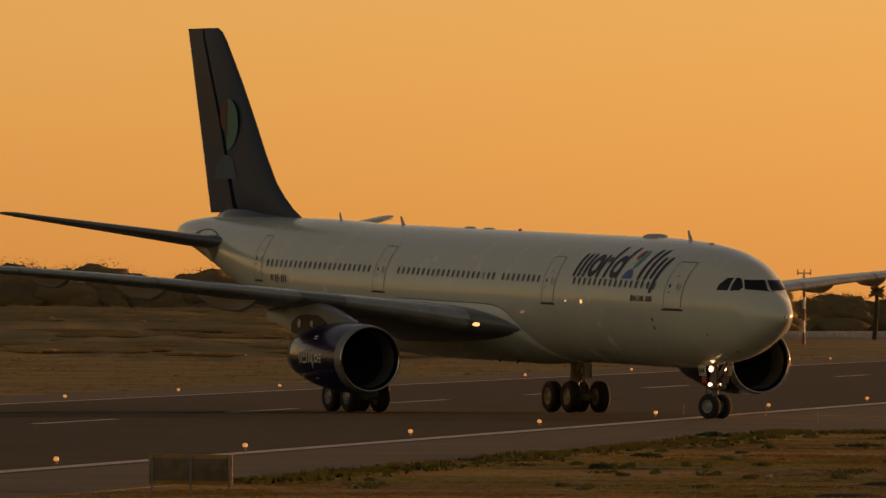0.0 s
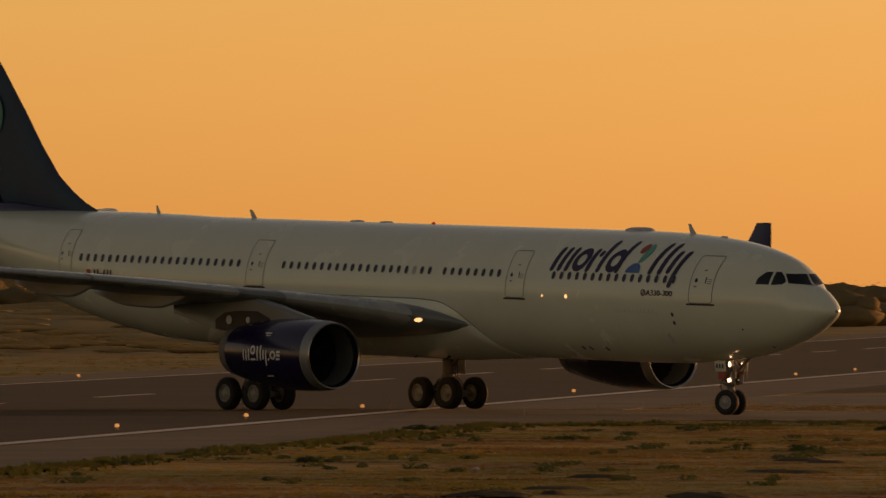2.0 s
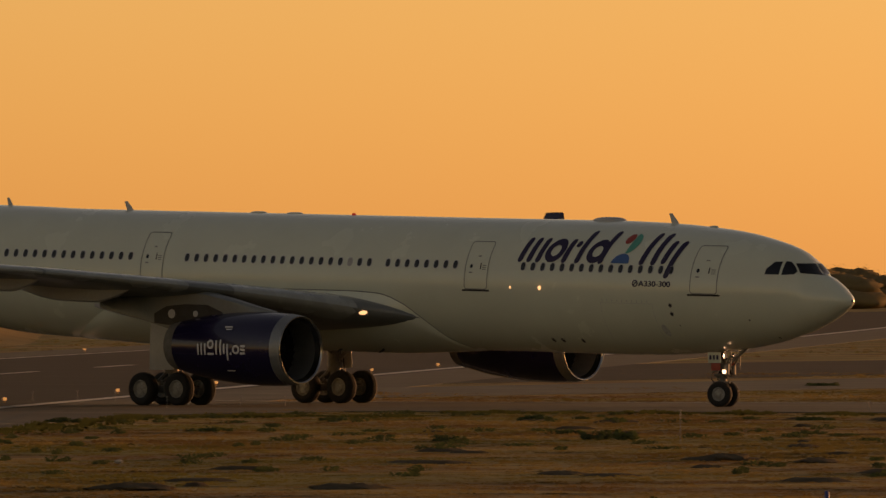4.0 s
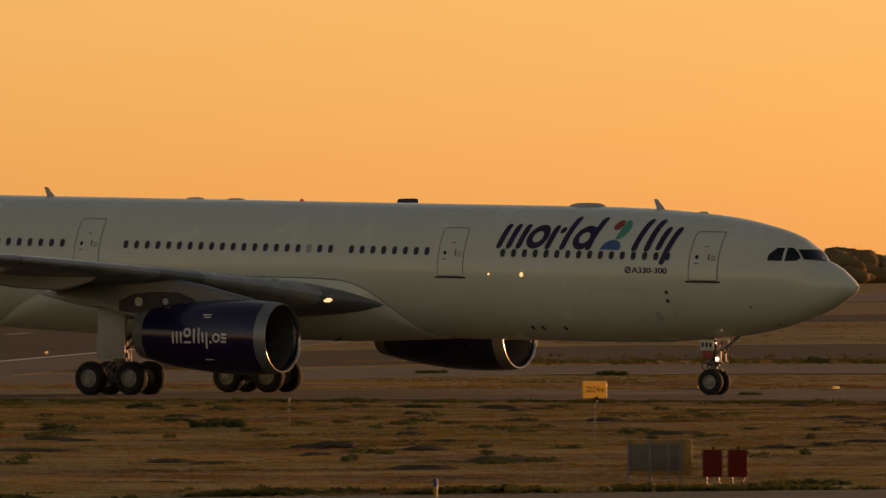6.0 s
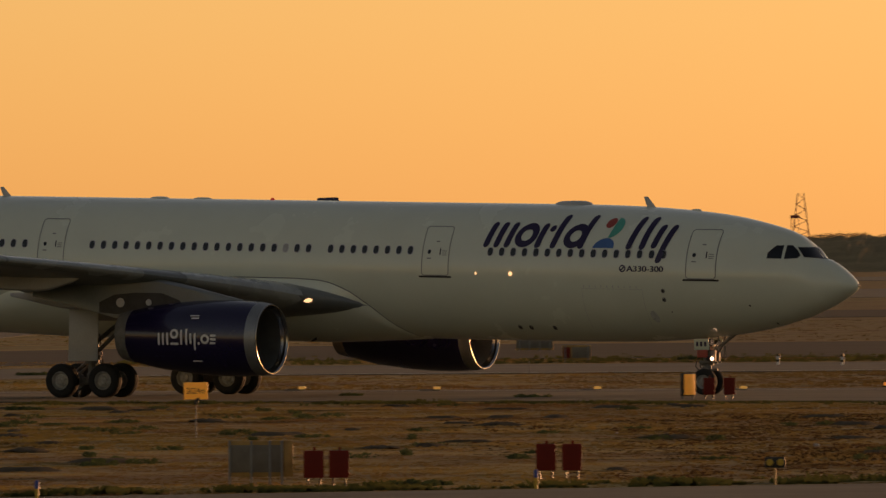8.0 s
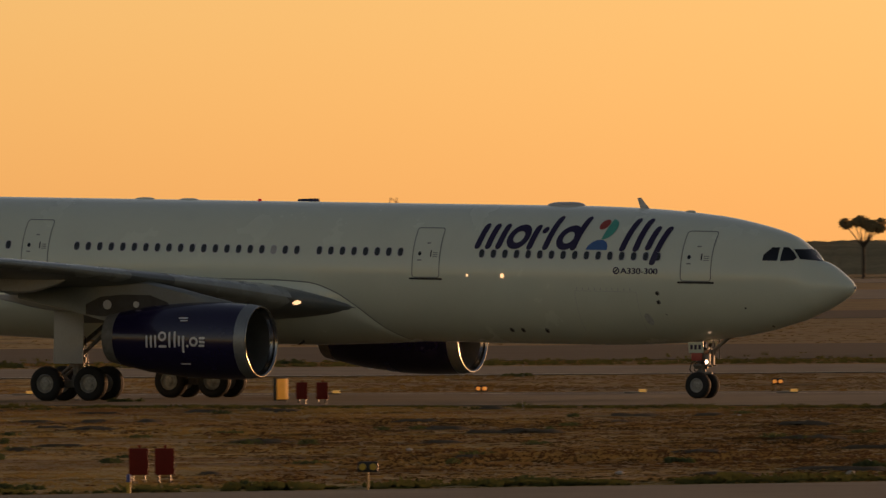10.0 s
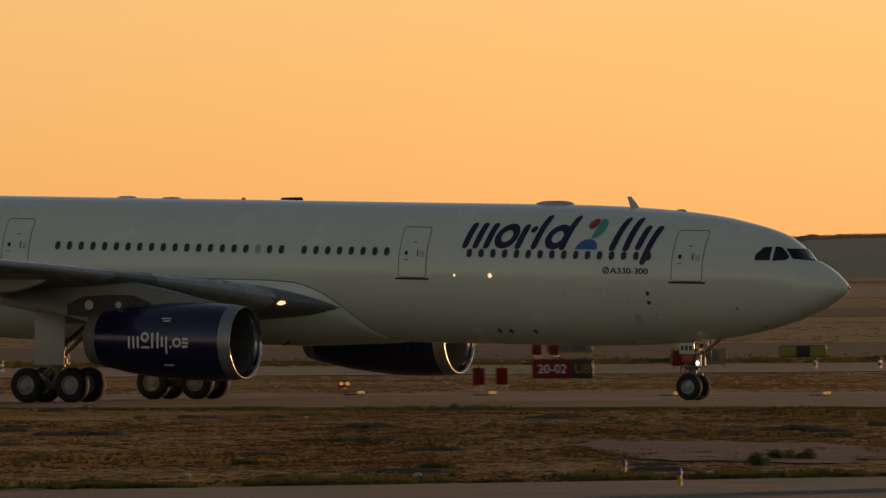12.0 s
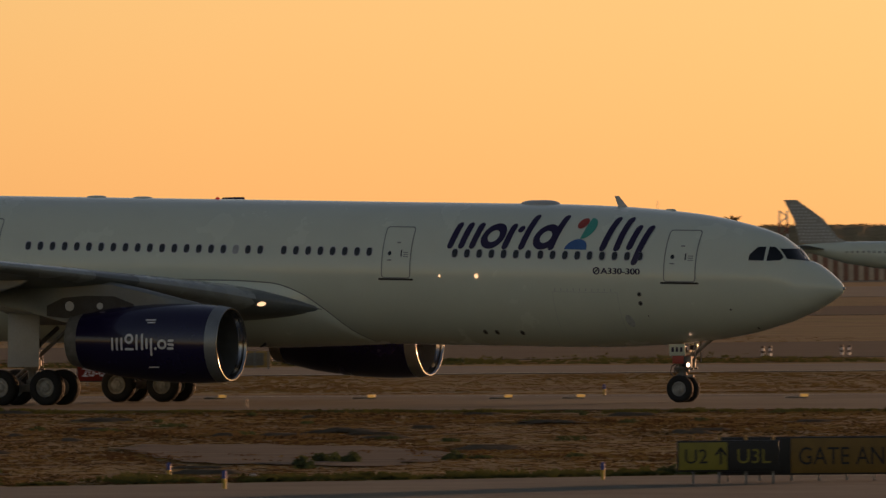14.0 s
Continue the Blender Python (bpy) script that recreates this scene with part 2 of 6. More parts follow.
airliner = tagged(new("airliner"), "white twin-engined wide-body airliner with indigo engines and fin, taxiing", "airliner")


def rounded_frame(bm, put, x0, y0, x1, y1, r, w):
    pts = []
    for cx, cy, a0 in ((x1 - r, y1 - r, 0), (x0 + r, y1 - r, 90), (x0 + r, y0 + r, 180), (x1 - r, y0 + r, 270)):
        for k in range(6):
            a = radians(a0 + 18 * k)
            pts.append((cx, cy, math.cos(a), math.sin(a)))
    full = []
    for a, b in zip(pts, pts[1:] + pts[:1]):
        full.append(a)
        ax, ay, bx, by = a[0] + r * a[2], a[1] + r * a[3], b[0] + r * b[2], b[1] + r * b[3]
        if math.hypot(bx - ax, by - ay) > 0.3:
            for k in range(1, 8):
                full.append((a[0] + (b[0] - a[0]) * k / 8, a[1] + (b[1] - a[1]) * k / 8, a[2], a[3]))
    rows = [[bm.verts.new(put(cx + c * k, cy + s * k)) for k in (r - w, r)] for cx, cy, c, s in full]
    for a, b in zip(rows, rows[1:] + rows[:1]):
        bm.faces.new((a[0], a[1], b[1], b[0]))


def build_hull():
    bm = bmesh.new()
    stations = [0.0, 0.01, 0.02, 0.045, 0.08, 0.15, 0.22, 0.30, 0.42, 0.58, 0.77, 1.0, 1.2, 1.35, 1.5, 1.67, 1.85, 2.0, 2.18, 2.5, 2.9, 3.35, 3.9, 4.53, 5.1, 5.8, 6.6, 7.5, 8.5, 9.5]
    stations += [10.0 + 0.5 * k for k in range(0, 106)] + [62.9, 63.3, 63.6]
    loft(bm, [hull_ring(s) for s in stations], caps=(True, True))
    part("fuselage", fix(bm), WHITE, airliner, "glossy white fuselage")
    # cockpit panes
    for side in (-1, 1):
        put = lambda u, v, side=side: skin(u, v, side, 0.014)
        for quads in ((((3.29, 0.69), (3.28, 0.92), (2.76, 0.92), (2.76, 0.69)), ((3.28, 0.92), (3.04, 1.21), (2.76, 1.22), (2.76, 0.92))),
                      (((2.66, 0.68), (2.655, 0.83), (2.08, 0.83), (2.18, 0.71)), ((2.655, 0.83), (2.65, 1.05), (2.26, 1.05), (2.08, 0.83)), ((2.65, 1.05), (2.65, 1.23), (2.46, 1.22), (2.26, 1.05)))):
            bm = bmesh.new()
            for quad in quads:
                patch(bm, put, quad, 6)
            bmesh.ops.remove_doubles(bm, verts=bm.verts, dist=0.001)
            part("cockpit_pane", fix(bm), GLASS, airliner, "dark cockpit side window pane")
        bm = bmesh.new()
        patch(bm, lambda y, z, side=side: fore(side * y, z), ((0.95, 0.755), (0.82, 1.15), (0.045, 1.155), (0.06, 0.69)), 10)
        part("cockpit_pane", fix(bm), GLASS, airliner, "dark cockpit windscreen pane")
    # cabin doors with their outlines, sills, handles and portholes
    for s, foot in ((5.80, -0.20), (17.60, -0.25), (35.35, -0.20), (49.1, -0.05)):
        for side in (-1, 1):
            put = on_skin(side, 0.016, s, foot)
            bm = bmesh.new()
            wide = 0.62 if s < 40 else 0.5
            patch(bm, on_skin(side, 0.006, s, foot), ((-wide, 0.03), (wide, 0.03), (wide - 0.02, 2.0), (-wide + 0.02, 2.0)), 10)
            door = part("cabin_door", bm, WHITE, airliner)
            bm = bmesh.new()
            rounded_frame(bm, put, -wide, 0.02, wide, 2.02, 0.14, 0.035)
            part("outline", bm, LINE_GREY, door)
            bm = bmesh.new()
            bar(bm, put, (-wide - 0.08, -0.02), (wide + 0.08, -0.02), 0.075)
            part("sill", bm, DARK_METAL, door)
            bm = bmesh.new()
            disc(bm, put, (-0.30, 0.98), 0.075, 0.085)
            part("porthole", bm, WINDOW, door)
            bm = bmesh.new()
            bar(bm, put, (0.20, 0.88), (0.20, 1.10), 0.05, 4)
            part("handle", bm, DARK_METAL, door)
            for p, q, t in (((0.30, 0.86), (0.48, 0.86), 0.03), ((0.30, 0.94), (0.48, 0.94), 0.03), ((0.30, 1.02), (0.48, 1.02), 0.03), ((-0.36, 0.72), (-0.22, 0.72), 0.05), ((-0.02, 1.40), (0.10, 1.40), 0.05)):
                bm = bmesh.new()
                bar(bm, put, p, q, t, 2)
                part("notice", bm, LINE_GREY, door)
    # cabin windows
    rows = [(7.40, 15.14, 16), (18.77, 22.42, 8), (23.43, 33.45, 20), (36.60, 47.9, 22)]
    bm = bmesh.new()
    n = 18
    loop = []
    for i in range(n):
        a = i * math.tau / n
        loop.append((0.142 * math.copysign(abs(math.cos(a)) ** 0.75, math.cos(a)), 0.195 * math.copysign(abs(math.sin(a)) ** 0.75, math.sin(a))))
    outer = [bm.verts.new((x, 0.004, z)) for x, z in loop]
    inner = [bm.verts.new((x * 0.8, 0.014, z * 0.86)) for x, z in loop]
    for i in range(n):
        bm.faces.new((outer[i], outer[(i + 1) % n], inner[(i + 1) % n], inner[i])).material_index = 1
    bm.faces.new(inner)
    bmesh.ops.recalc_face_normals(bm, faces=bm.faces)
    me = bpy.data.meshes.new("cabin_window")
    bm.to_mesh(me)
    bm.free()
    me.materials.append(WINDOW)
    me.materials.append(PALE_GREY)
    shut = me.copy()
    shut.materials[0] = BLIND
    for a, b, count in rows:
        for k in range(count):
            s = a + (b - a) * k / (count - 1)
            for side in (-1, 1):
                closed = (a == 23.43 and k == 2)
                ob = new("cabin_window", shut if closed else me)
                ob.parent = airliner
                p, q = skin(s, 0.78, side, 0), skin(s, 0.78, side, 0.5)
                nrm = (q - p).normalized()
                fwd = (skin(s - 0.2, 0.78, side, 0) - skin(s + 0.2, 0.78, side, 0)).normalized()
                up = fwd.cross(nrm) * -1 if side < 0 else fwd.cross(nrm)
                if up.z < 0:
                    up = -up
                ob.matrix_basis = Matrix(((fwd.x, nrm.x, up.x, p.x), (fwd.y, nrm.y, up.y, p.y), (fwd.z, nrm.z, up.z, p.z), (0, 0, 0, 1)))
                if closed:
                    ob["label"] = "cabin window with its blind down"


def build_livery():
    """Marks in plain shapes: slanting bars, rings, a leaf and blocks."""
    put0 = on_skin(-1, 0.016, 15.50, 0.98)
    lean = 0.27
    put = lambda u, v: put0(u + v * lean, v)
    w = 0.26
    strokes = [((0.10, 0.86), (0.10, 0.10)), ((0.56, 0.86), (0.56, 0.10)), ((1.02, 0.86), (1.02, 0.10)), ((2.40, 0.10), (2.40, 0.84)), ((3.10, 0.10), (3.10, 1.20)), ((4.34, 0.10), (4.34, 1.20)),
               ((6.50, 0.10), (6.50, 1.16)), ((7.08, 0.10), (7.02, 1.16)), ((7.58, 0.86), (7.58, 0.16)), ((8.06, 0.86), (8.0, -0.42))]
    for p, q in strokes:
        bm = bmesh.new()
        bar(bm, put, p, q, w)
        part("wordmark_bar", bm, LETTER, airliner, "dark violet slanting bar")
    for x in (1.74, 3.94):
        bm = bmesh.new()
        ring(bm, put, (x, 0.48), 0.36, w)
        part("wordmark_ring", bm, LETTER, airliner, "dark violet slanting ring")
    bm = bmesh.new()
    disc(bm, put, (2.76, 0.76), 0.13, 0.13)
    part("wordmark_dot", bm, LETTER, airliner)
    for name, m, label, (cx, cy), rx, ry, a0, a1 in (("blue_mark", BLUE_MARK, "blue dome of the emblem", (5.38, 0.02), 0.46, 0.40, 0, 180),
                                                     ("green_mark", GREEN_MARK, "turquoise half-disc of the emblem", (5.40, 0.83), 0.42, 0.40, -90, 90),
                                                     ("red_mark", RED_MARK, "red oval of the emblem", (5.18, 1.02), 0.20, 0.20, 0, 360)):
        bm = bmesh.new()
        for k in range(24):
            b0, b1 = (radians(a0 + (a1 - a0) * q / 24) for q in (k, k + 1))
            rows = [[bm.verts.new(put(cx + rx * r * math.cos(b), cy + ry * r * math.sin(b))) for r in (0.02, 0.35, 0.7, 1.0)] for b in (b0, b1)]
            for r in range(3):
                bm.faces.new((rows[0][r], rows[0][r + 1], rows[1][r + 1], rows[1][r]))
        bmesh.ops.remove_doubles(bm, verts=bm.verts, dist=0.0005)
        part(name, bm, m, airliner, label)
    bm = bmesh.new()
    for k in (-0.012, 0.0, 0.012):
        write(bm, on_skin(-1, 0.016 + 0.05 * abs(k), 8.95 + k, 0.085), "A330-300", 0.23, 1.22)
    put2 = on_skin(-1, 0.016, 9.14, 0.20)
    ring(bm, put2, (0, 0), 0.12, 0.05)
    bar(bm, put2, (-0.06, -0.06), (0.06, 0.06), 0.05, 3)
    part("type_marking", bm, LETTER, airliner, "small dark type marking")
    # unreadable small writing, flag and plate as bars
    bm = bmesh.new()
    put3 = on_skin(-1, 0.016, 46.9, -0.02)
    for k in range(6):
        if k != 2:
            bar(bm, put3, (0.12 + 0.24 * k, 0.0), (0.12 + 0.24 * k, 0.24), 0.13, 3)
    bar(bm, put3, (0.52, 0.12), (0.66, 0.12), 0.05, 2)
    part("tail_plate", bm, LETTER, airliner)
    bm = bmesh.new()
    put4 = on_skin(-1, 0.016, 47.4, -0.02)
    patch(bm, put4, ((0, 0.0), (0.3, 0.0), (0.3, 0.28), (0, 0.28)), 2)
    part("flag", bm, RED_MARK, airliner, "small red and yellow flag")
    # static ports, vents and the row of small notices by the forward hold
    for s, z, r in ((7.41, -0.67, 0.085), (7.41, -1.02, 0.085), (14.3, -2.25, 0.09), (13.8, -2.25, 0.09), (12.73, -2.25, 0.09), (4.0, -1.2, 0.06), (7.2, -1.5, 0.04), (3.3, -1.9, 0.06)):
        bm = bmesh.new()
        disc(bm, on_skin(-1, 0.018, s, z), (0, 0), r * 0.62, r * 0.62)
        port = part("static_port", bm, DARK_METAL, airliner)
        if r > 0.08:
            bm = bmesh.new()
            ring(bm, on_skin(-1, 0.014, s, z), (0, 0), r * 0.85, r * 0.4, n=20)
            part("rim", bm, GEAR_METAL, port)
    # oily smudge by the forward hold
    bm = bmesh.new()
    put6 = on_skin(-1, 0.022, 8.0, -1.7)
    disc(bm, put6, (0, 0), 0.16, 0.24, 0.3, 16)
    part("stain", bm, STAIN, airliner, "grey oily smudge")
    bm = bmesh.new()
    put5 = on_skin(-1, 0.014, 10.9, -0.5)
    for k in range(10):
        bar(bm, put5, (0.26 * k, -0.08), (0.26 * k, 0.0), 0.03, 2)
    bar(bm, put5, (-0.1, -0.13), (2.6, -0.13), 0.012, 12)
    for x in (-0.1, 2.6):
        bar(bm, put5, (x, -0.13), (x, -1.7), 0.012, 10)
    part("hold_door_outline", bm, PALE_GREY, airliner)
    for s, z in ((15.74, -0.10), (14.18, -0.09)):
        bm = bmesh.new()
        disc(bm, on_skin(-1, 0.03, s, z), (0, 0), 0.035 if s > 15 else 0.075, 0.05 if s > 15 else 0.08)
        part("side_lamp", bm, LAMP, airliner, "small lit lamp in the fuselage side")
    bm = bmesh.new()
    bmesh.ops.create_uvsphere(bm, u_segments=12, v_segments=8, radius=0.07)
    bmesh.ops.translate(bm, vec=(GEAR_AFT + 0.0, 0, axis_z(0) - 0.34), verts=bm.verts)
    part("nose_cap", bm, BARE, airliner, "bright metal cap at the nose tip")


def build_crown():
    """Aerials, lids and the beacon along the crown."""
    def blade(s, h, c, sweep, name="aerial"):
        z0 = axis_z(s) + hull(s)[0] - 0.03
        bm = bmesh.new()
        rings = []
        for k in range(5):
            u = k / 4
            cc, th = c * (1 - 0.55 * u), 0.04 * (1 - 0.5 * u)
            x0 = GEAR_AFT - s - sweep * u
            rings.append([Vector((x0 + cc / 2 * math.cos(a), th * math.sin(a), z0 + h * u)) for a in [i * math.tau / 12 for i in range(12)]])
        loft(bm, rings, caps=(True, True))
        part(name, fix(bm), PALE_GREY, airliner, "thin blade aerial")

    def lid(s, length, h, wide, material=WHITE, name="aerial_cover"):
        z0 = axis_z(s) + hull(s)[0]
        bm = bmesh.new()
        rings = []
        for k in range(9):
            a = math.pi / 2 * k / 8
            r, z = math.cos(a) ** 0.6 if k < 8 else 0.05, math.sin(a)
            rings.append([Vector((GEAR_AFT - s + length / 2 * r * math.cos(b), wide / 2 * r * math.sin(b), z0 - 0.06 + (h + 0.06) * z)) for b in [i * math.tau / 24 for i in range(24)]])
        loft(bm, rings, caps=(True, True))
        part(name, fix(bm), material, airliner)
    blade(9.20, 0.44, 0.40, 0.26)
    blade(38.9, 0.40, 0.40, 0.26)
    blade(45.7, 0.36, 0.30, 0.14)
    blade(12.0, 0.10, 0.08, 0.0)
    lid(12.7, 1.7, 0.14, 1.0, PALE_GREY)
    lid(31.75, 0.95, 0.07, 0.5)
    lid(29.75, 0.95, 0.06, 0.5)
    lid(7.2, 0.5, 0.06, 0.3)
    lid(26.5, 0.20, 0.08, 0.2, BEACON, "beacon")


def airfoil(le, chord, thick, drop, n=20, lean=0.0):
    """A wing section in the plane y = le.y: leading edge, chord, thickness ratio, drop of the trailing edge."""
    pts = []
    for i in range(2 * n):
        k = i if i < n else 2 * n - i
        x = 0.5 * (1 - math.cos(math.pi * k / n))
        t = 5 * thick * (0.2969 * math.sqrt(x) - 0.1260 * x - 0.3516 * x * x + 0.2843 * x**3 - 0.1030 * x**4)
        sgn = 1 if i < n else -1
        z = (t * (1.1 if sgn > 0 else -0.85)) * chord - drop * x
        pts.append(Vector((le[0] - x * chord, le[1] + z * math.sin(lean), le[2] + z * math.cos(lean))))
    return pts


# span, distance aft of the leading edge, height of it, chord, thickness, drop of the trailing edge
WING = [(2.30, 20.70, 3.62, 13.2, 0.045, 0.5), (2.95, 21.80, 3.88, 12.1, 0.095, 0.5), (3.65, 22.75, 4.03, 11.2, 0.128, 0.45), (6.0, 24.25, 4.44, 9.8, 0.115, 0.40),
        (9.4, 26.35, 4.92, 8.1, 0.095, 0.15), (14.0, 29.2, 5.46, 6.6, 0.082, 0.02), (20.0, 32.9, 6.02, 4.8, 0.080, 0.0), (26.0, 36.6, 6.46, 3.2, 0.080, 0.0), (28.6, 38.3, 6.62, 2.5, 0.08, 0.0)]


def wing_z(y, x):
    """The height of the wing's lower side at span y and fraction x of the chord."""
    z, c, th, dr = (interp(y, WING, k) for k in (2, 3, 4, 5))
    t = 5 * th * (0.2969 * math.sqrt(x) - 0.1260 * x - 0.3516 * x * x + 0.2843 * x**3 - 0.1030 * x**4)
    return z - t * 0.85 * c - dr * x


def build_wings():
    for side in (-1, 1):
        spans = [2.3, 2.6, 2.95, 3.3, 3.65, 4.5, 6.0, 7.7, 9.4, 11.5, 14.0, 17.0, 20.0, 23.0, 26.0, 28.6]
        rings = []
        for y in spans:
            s, z, c, th, dr = (interp(y, WING, k) for k in range(1, 6))
            rings.append(airfoil((GEAR_AFT - s, side * y, z), c, th, dr))
        bm = bmesh.new()
        loft(bm, rings, caps=(True, True))
        wing = part("wing", fix(bm), GREY_PAINT, airliner, "grey swept wing")
        # bright leading edge slats
        for a, b in ((4.0, 8.6), (10.3, 15.6), (15.7, 20.8), (20.9, 27.8)):
            bm = bmesh.new()
            rows = []
            for k in range(9):
                y = a + (b - a) * k / 8
                s, z, c, th, dr = (interp(y, WING, q) for q in range(1, 6))
                sec = airfoil((GEAR_AFT - s, side * y, z), c, th, dr)
                front = [p for p in (sec[-4:] + sec[:6])]
                rows.append([p + Vector((0.02, 0, 0.012 if i > 3 else -0.012)) for i, p in enumerate(front)])
            loft(bm, rows, closed=False)
            part("slat", fix(bm), SLAT, wing, "pale grey leading edge slat")
        # winglet
        s, z, c = interp(28.6, WING, 1), interp(28.6, WING, 2), interp(28.6, WING, 3)
        rings = [airfoil((GEAR_AFT - s - ds, side * (28.6 + dy), z + dz), cc, 0.09, 0.0, lean=-side * a) for ds, dy, dz, cc, a in
                 ((0.0, 0.0, 0.0, 2.5, 0.0), (0.2, 0.55, 0.10, 2.2, 0.5), (0.35, 0.85, 0.38, 1.95, 1.1), (0.62, 1.10, 1.0, 1.45, 1.25), (0.85, 1.28, 1.60, 1.0, 1.25))]
        bm = bmesh.new()
        loft(bm, rings, caps=(False, True))
        part("winglet", fix(bm), INDIGO, wing, "indigo upturned winglet")
        # flap track fairings: long canoes under the trailing edge
        for y in (7.0, 11.35, 14.85, 18.6, 22.2):
            s, c = interp(y, WING, 1), interp(y, WING, 3)
            s0, length, deep = s + c * 0.22, c * 0.86, 0.58 if y < 16 else 0.46
            bm = bmesh.new()
            rings = []
            for k in range(17):
                u = k / 16
                d = deep * (min(u / 0.28, 1) ** 0.7) * (1 - max(0, (u - 0.62) / 0.38) ** 1.6 * 0.75)
                w = 0.24 * math.sin(math.pi * min(max(u, 0.015), 0.985)) ** 0.4
                x = min(0.22 + 0.86 * u, 0.98)
                zt = wing_z(y, x) + 0.06
                rings.append([Vector((GEAR_AFT - s0 - length * u, side * y + w * a, zt - d * b)) for a, b in ((-1, 0), (-1, 0.55), (-0.75, 0.88), (-0.3, 1), (0.3, 1), (0.75, 0.88), (1, 0.55), (1, 0))])
            loft(bm, rings, caps=(True, True))
            part("flap_fairing", fix(bm), PALE_GREY, wing, "pale grey canoe-shaped flap fairing")
        # landing lamp in the wing root
        bm = bmesh.new()
        c = Vector((GEAR_AFT - 23.10, side * 3.68, 3.92))
        bmesh.ops.create_uvsphere(bm, u_segments=20, v_segments=12, radius=0.5)
        bmesh.ops.scale(bm, vec=(0.46, 0.40, 0.21), verts=bm.verts)
        bmesh.ops.translate(bm, vec=c + Vector((0.10, 0, 0)), verts=bm.verts)
        part("landing_lamp", bm, LAMP, wing, "lit landing lamp in the wing root")
    # belly fairing, which carries the wing roots
    top_edge = [(19.2, -2.815), (19.9, -2.35), (20.75, -1.55), (21.8, -0.85), (22.9, -0.52), (24.7, -0.45), (33.0, -0.45), (36.0, -0.8), (38.5, -1.6), (40.5, -2.5), (41.5, -2.815)]
    rings = []
    for k in range(60):
        s = 19.2 + 22.3 * k / 59
        zt = interp(s, top_edge, 1)
        grow = 0.42 * min(1, max(0, (s - 19.2) / 4.5)) ** 0.8 * min(1, max(0, (41.5 - s) / 6)) ** 0.8
        row = []
        a0 = math.acos(max(min(zt / 2.82, 1), -1))
        for j in range(25):
            v = j / 24
            a = a0 + (2 * math.pi - 2 * a0) * v
            edge = min(1, min(v, 1 - v) * 9)
            g = 0.02 + grow * math.sin(edge * math.pi / 2)
            row.append(Vector((GEAR_AFT - s, (2.82 + g) * math.sin(a), axis_z(s) + (2.82 + g * 0.55) * math.cos(a))))
        rings.append(row)
    bm = bmesh.new()
    loft(bm, rings, closed=False)
    part("belly_fairing", fix(bm), WHITE, airliner, "white belly fairing between the wings")
    bm = bmesh.new()
    for side in (-1, 1):
        for k in range(44):
            s0, s1 = 19.35 + 14.0 * k / 44, 19.35 + 14.0 * (k + 1) / 44
            z0, z1 = interp(s0, top_edge, 1), interp(s1, top_edge, 1)
            vs = [bm.verts.new(skin(s, z + d, side, 0.026)) for s, z, d in ((s0, z0, 0), (s1, z1, 0), (s1, z1, 0.045), (s0, z0, 0.045))]
            bm.faces.new(vs)
    part("fairing_seam", fix(bm), LINE_GREY, airliner)
    for s, y in ((23.9, -1.2), (26.4, -0.9)):
        bm = bmesh.new()
        rod(bm, (GEAR_AFT - s, y, axis_z(s) - 2.9), (GEAR_AFT - s - 0.25, y, axis_z(s) - 3.03), 0.06, 0.03, 8)
        part("drain_mast", bm, DARK_METAL, airliner)


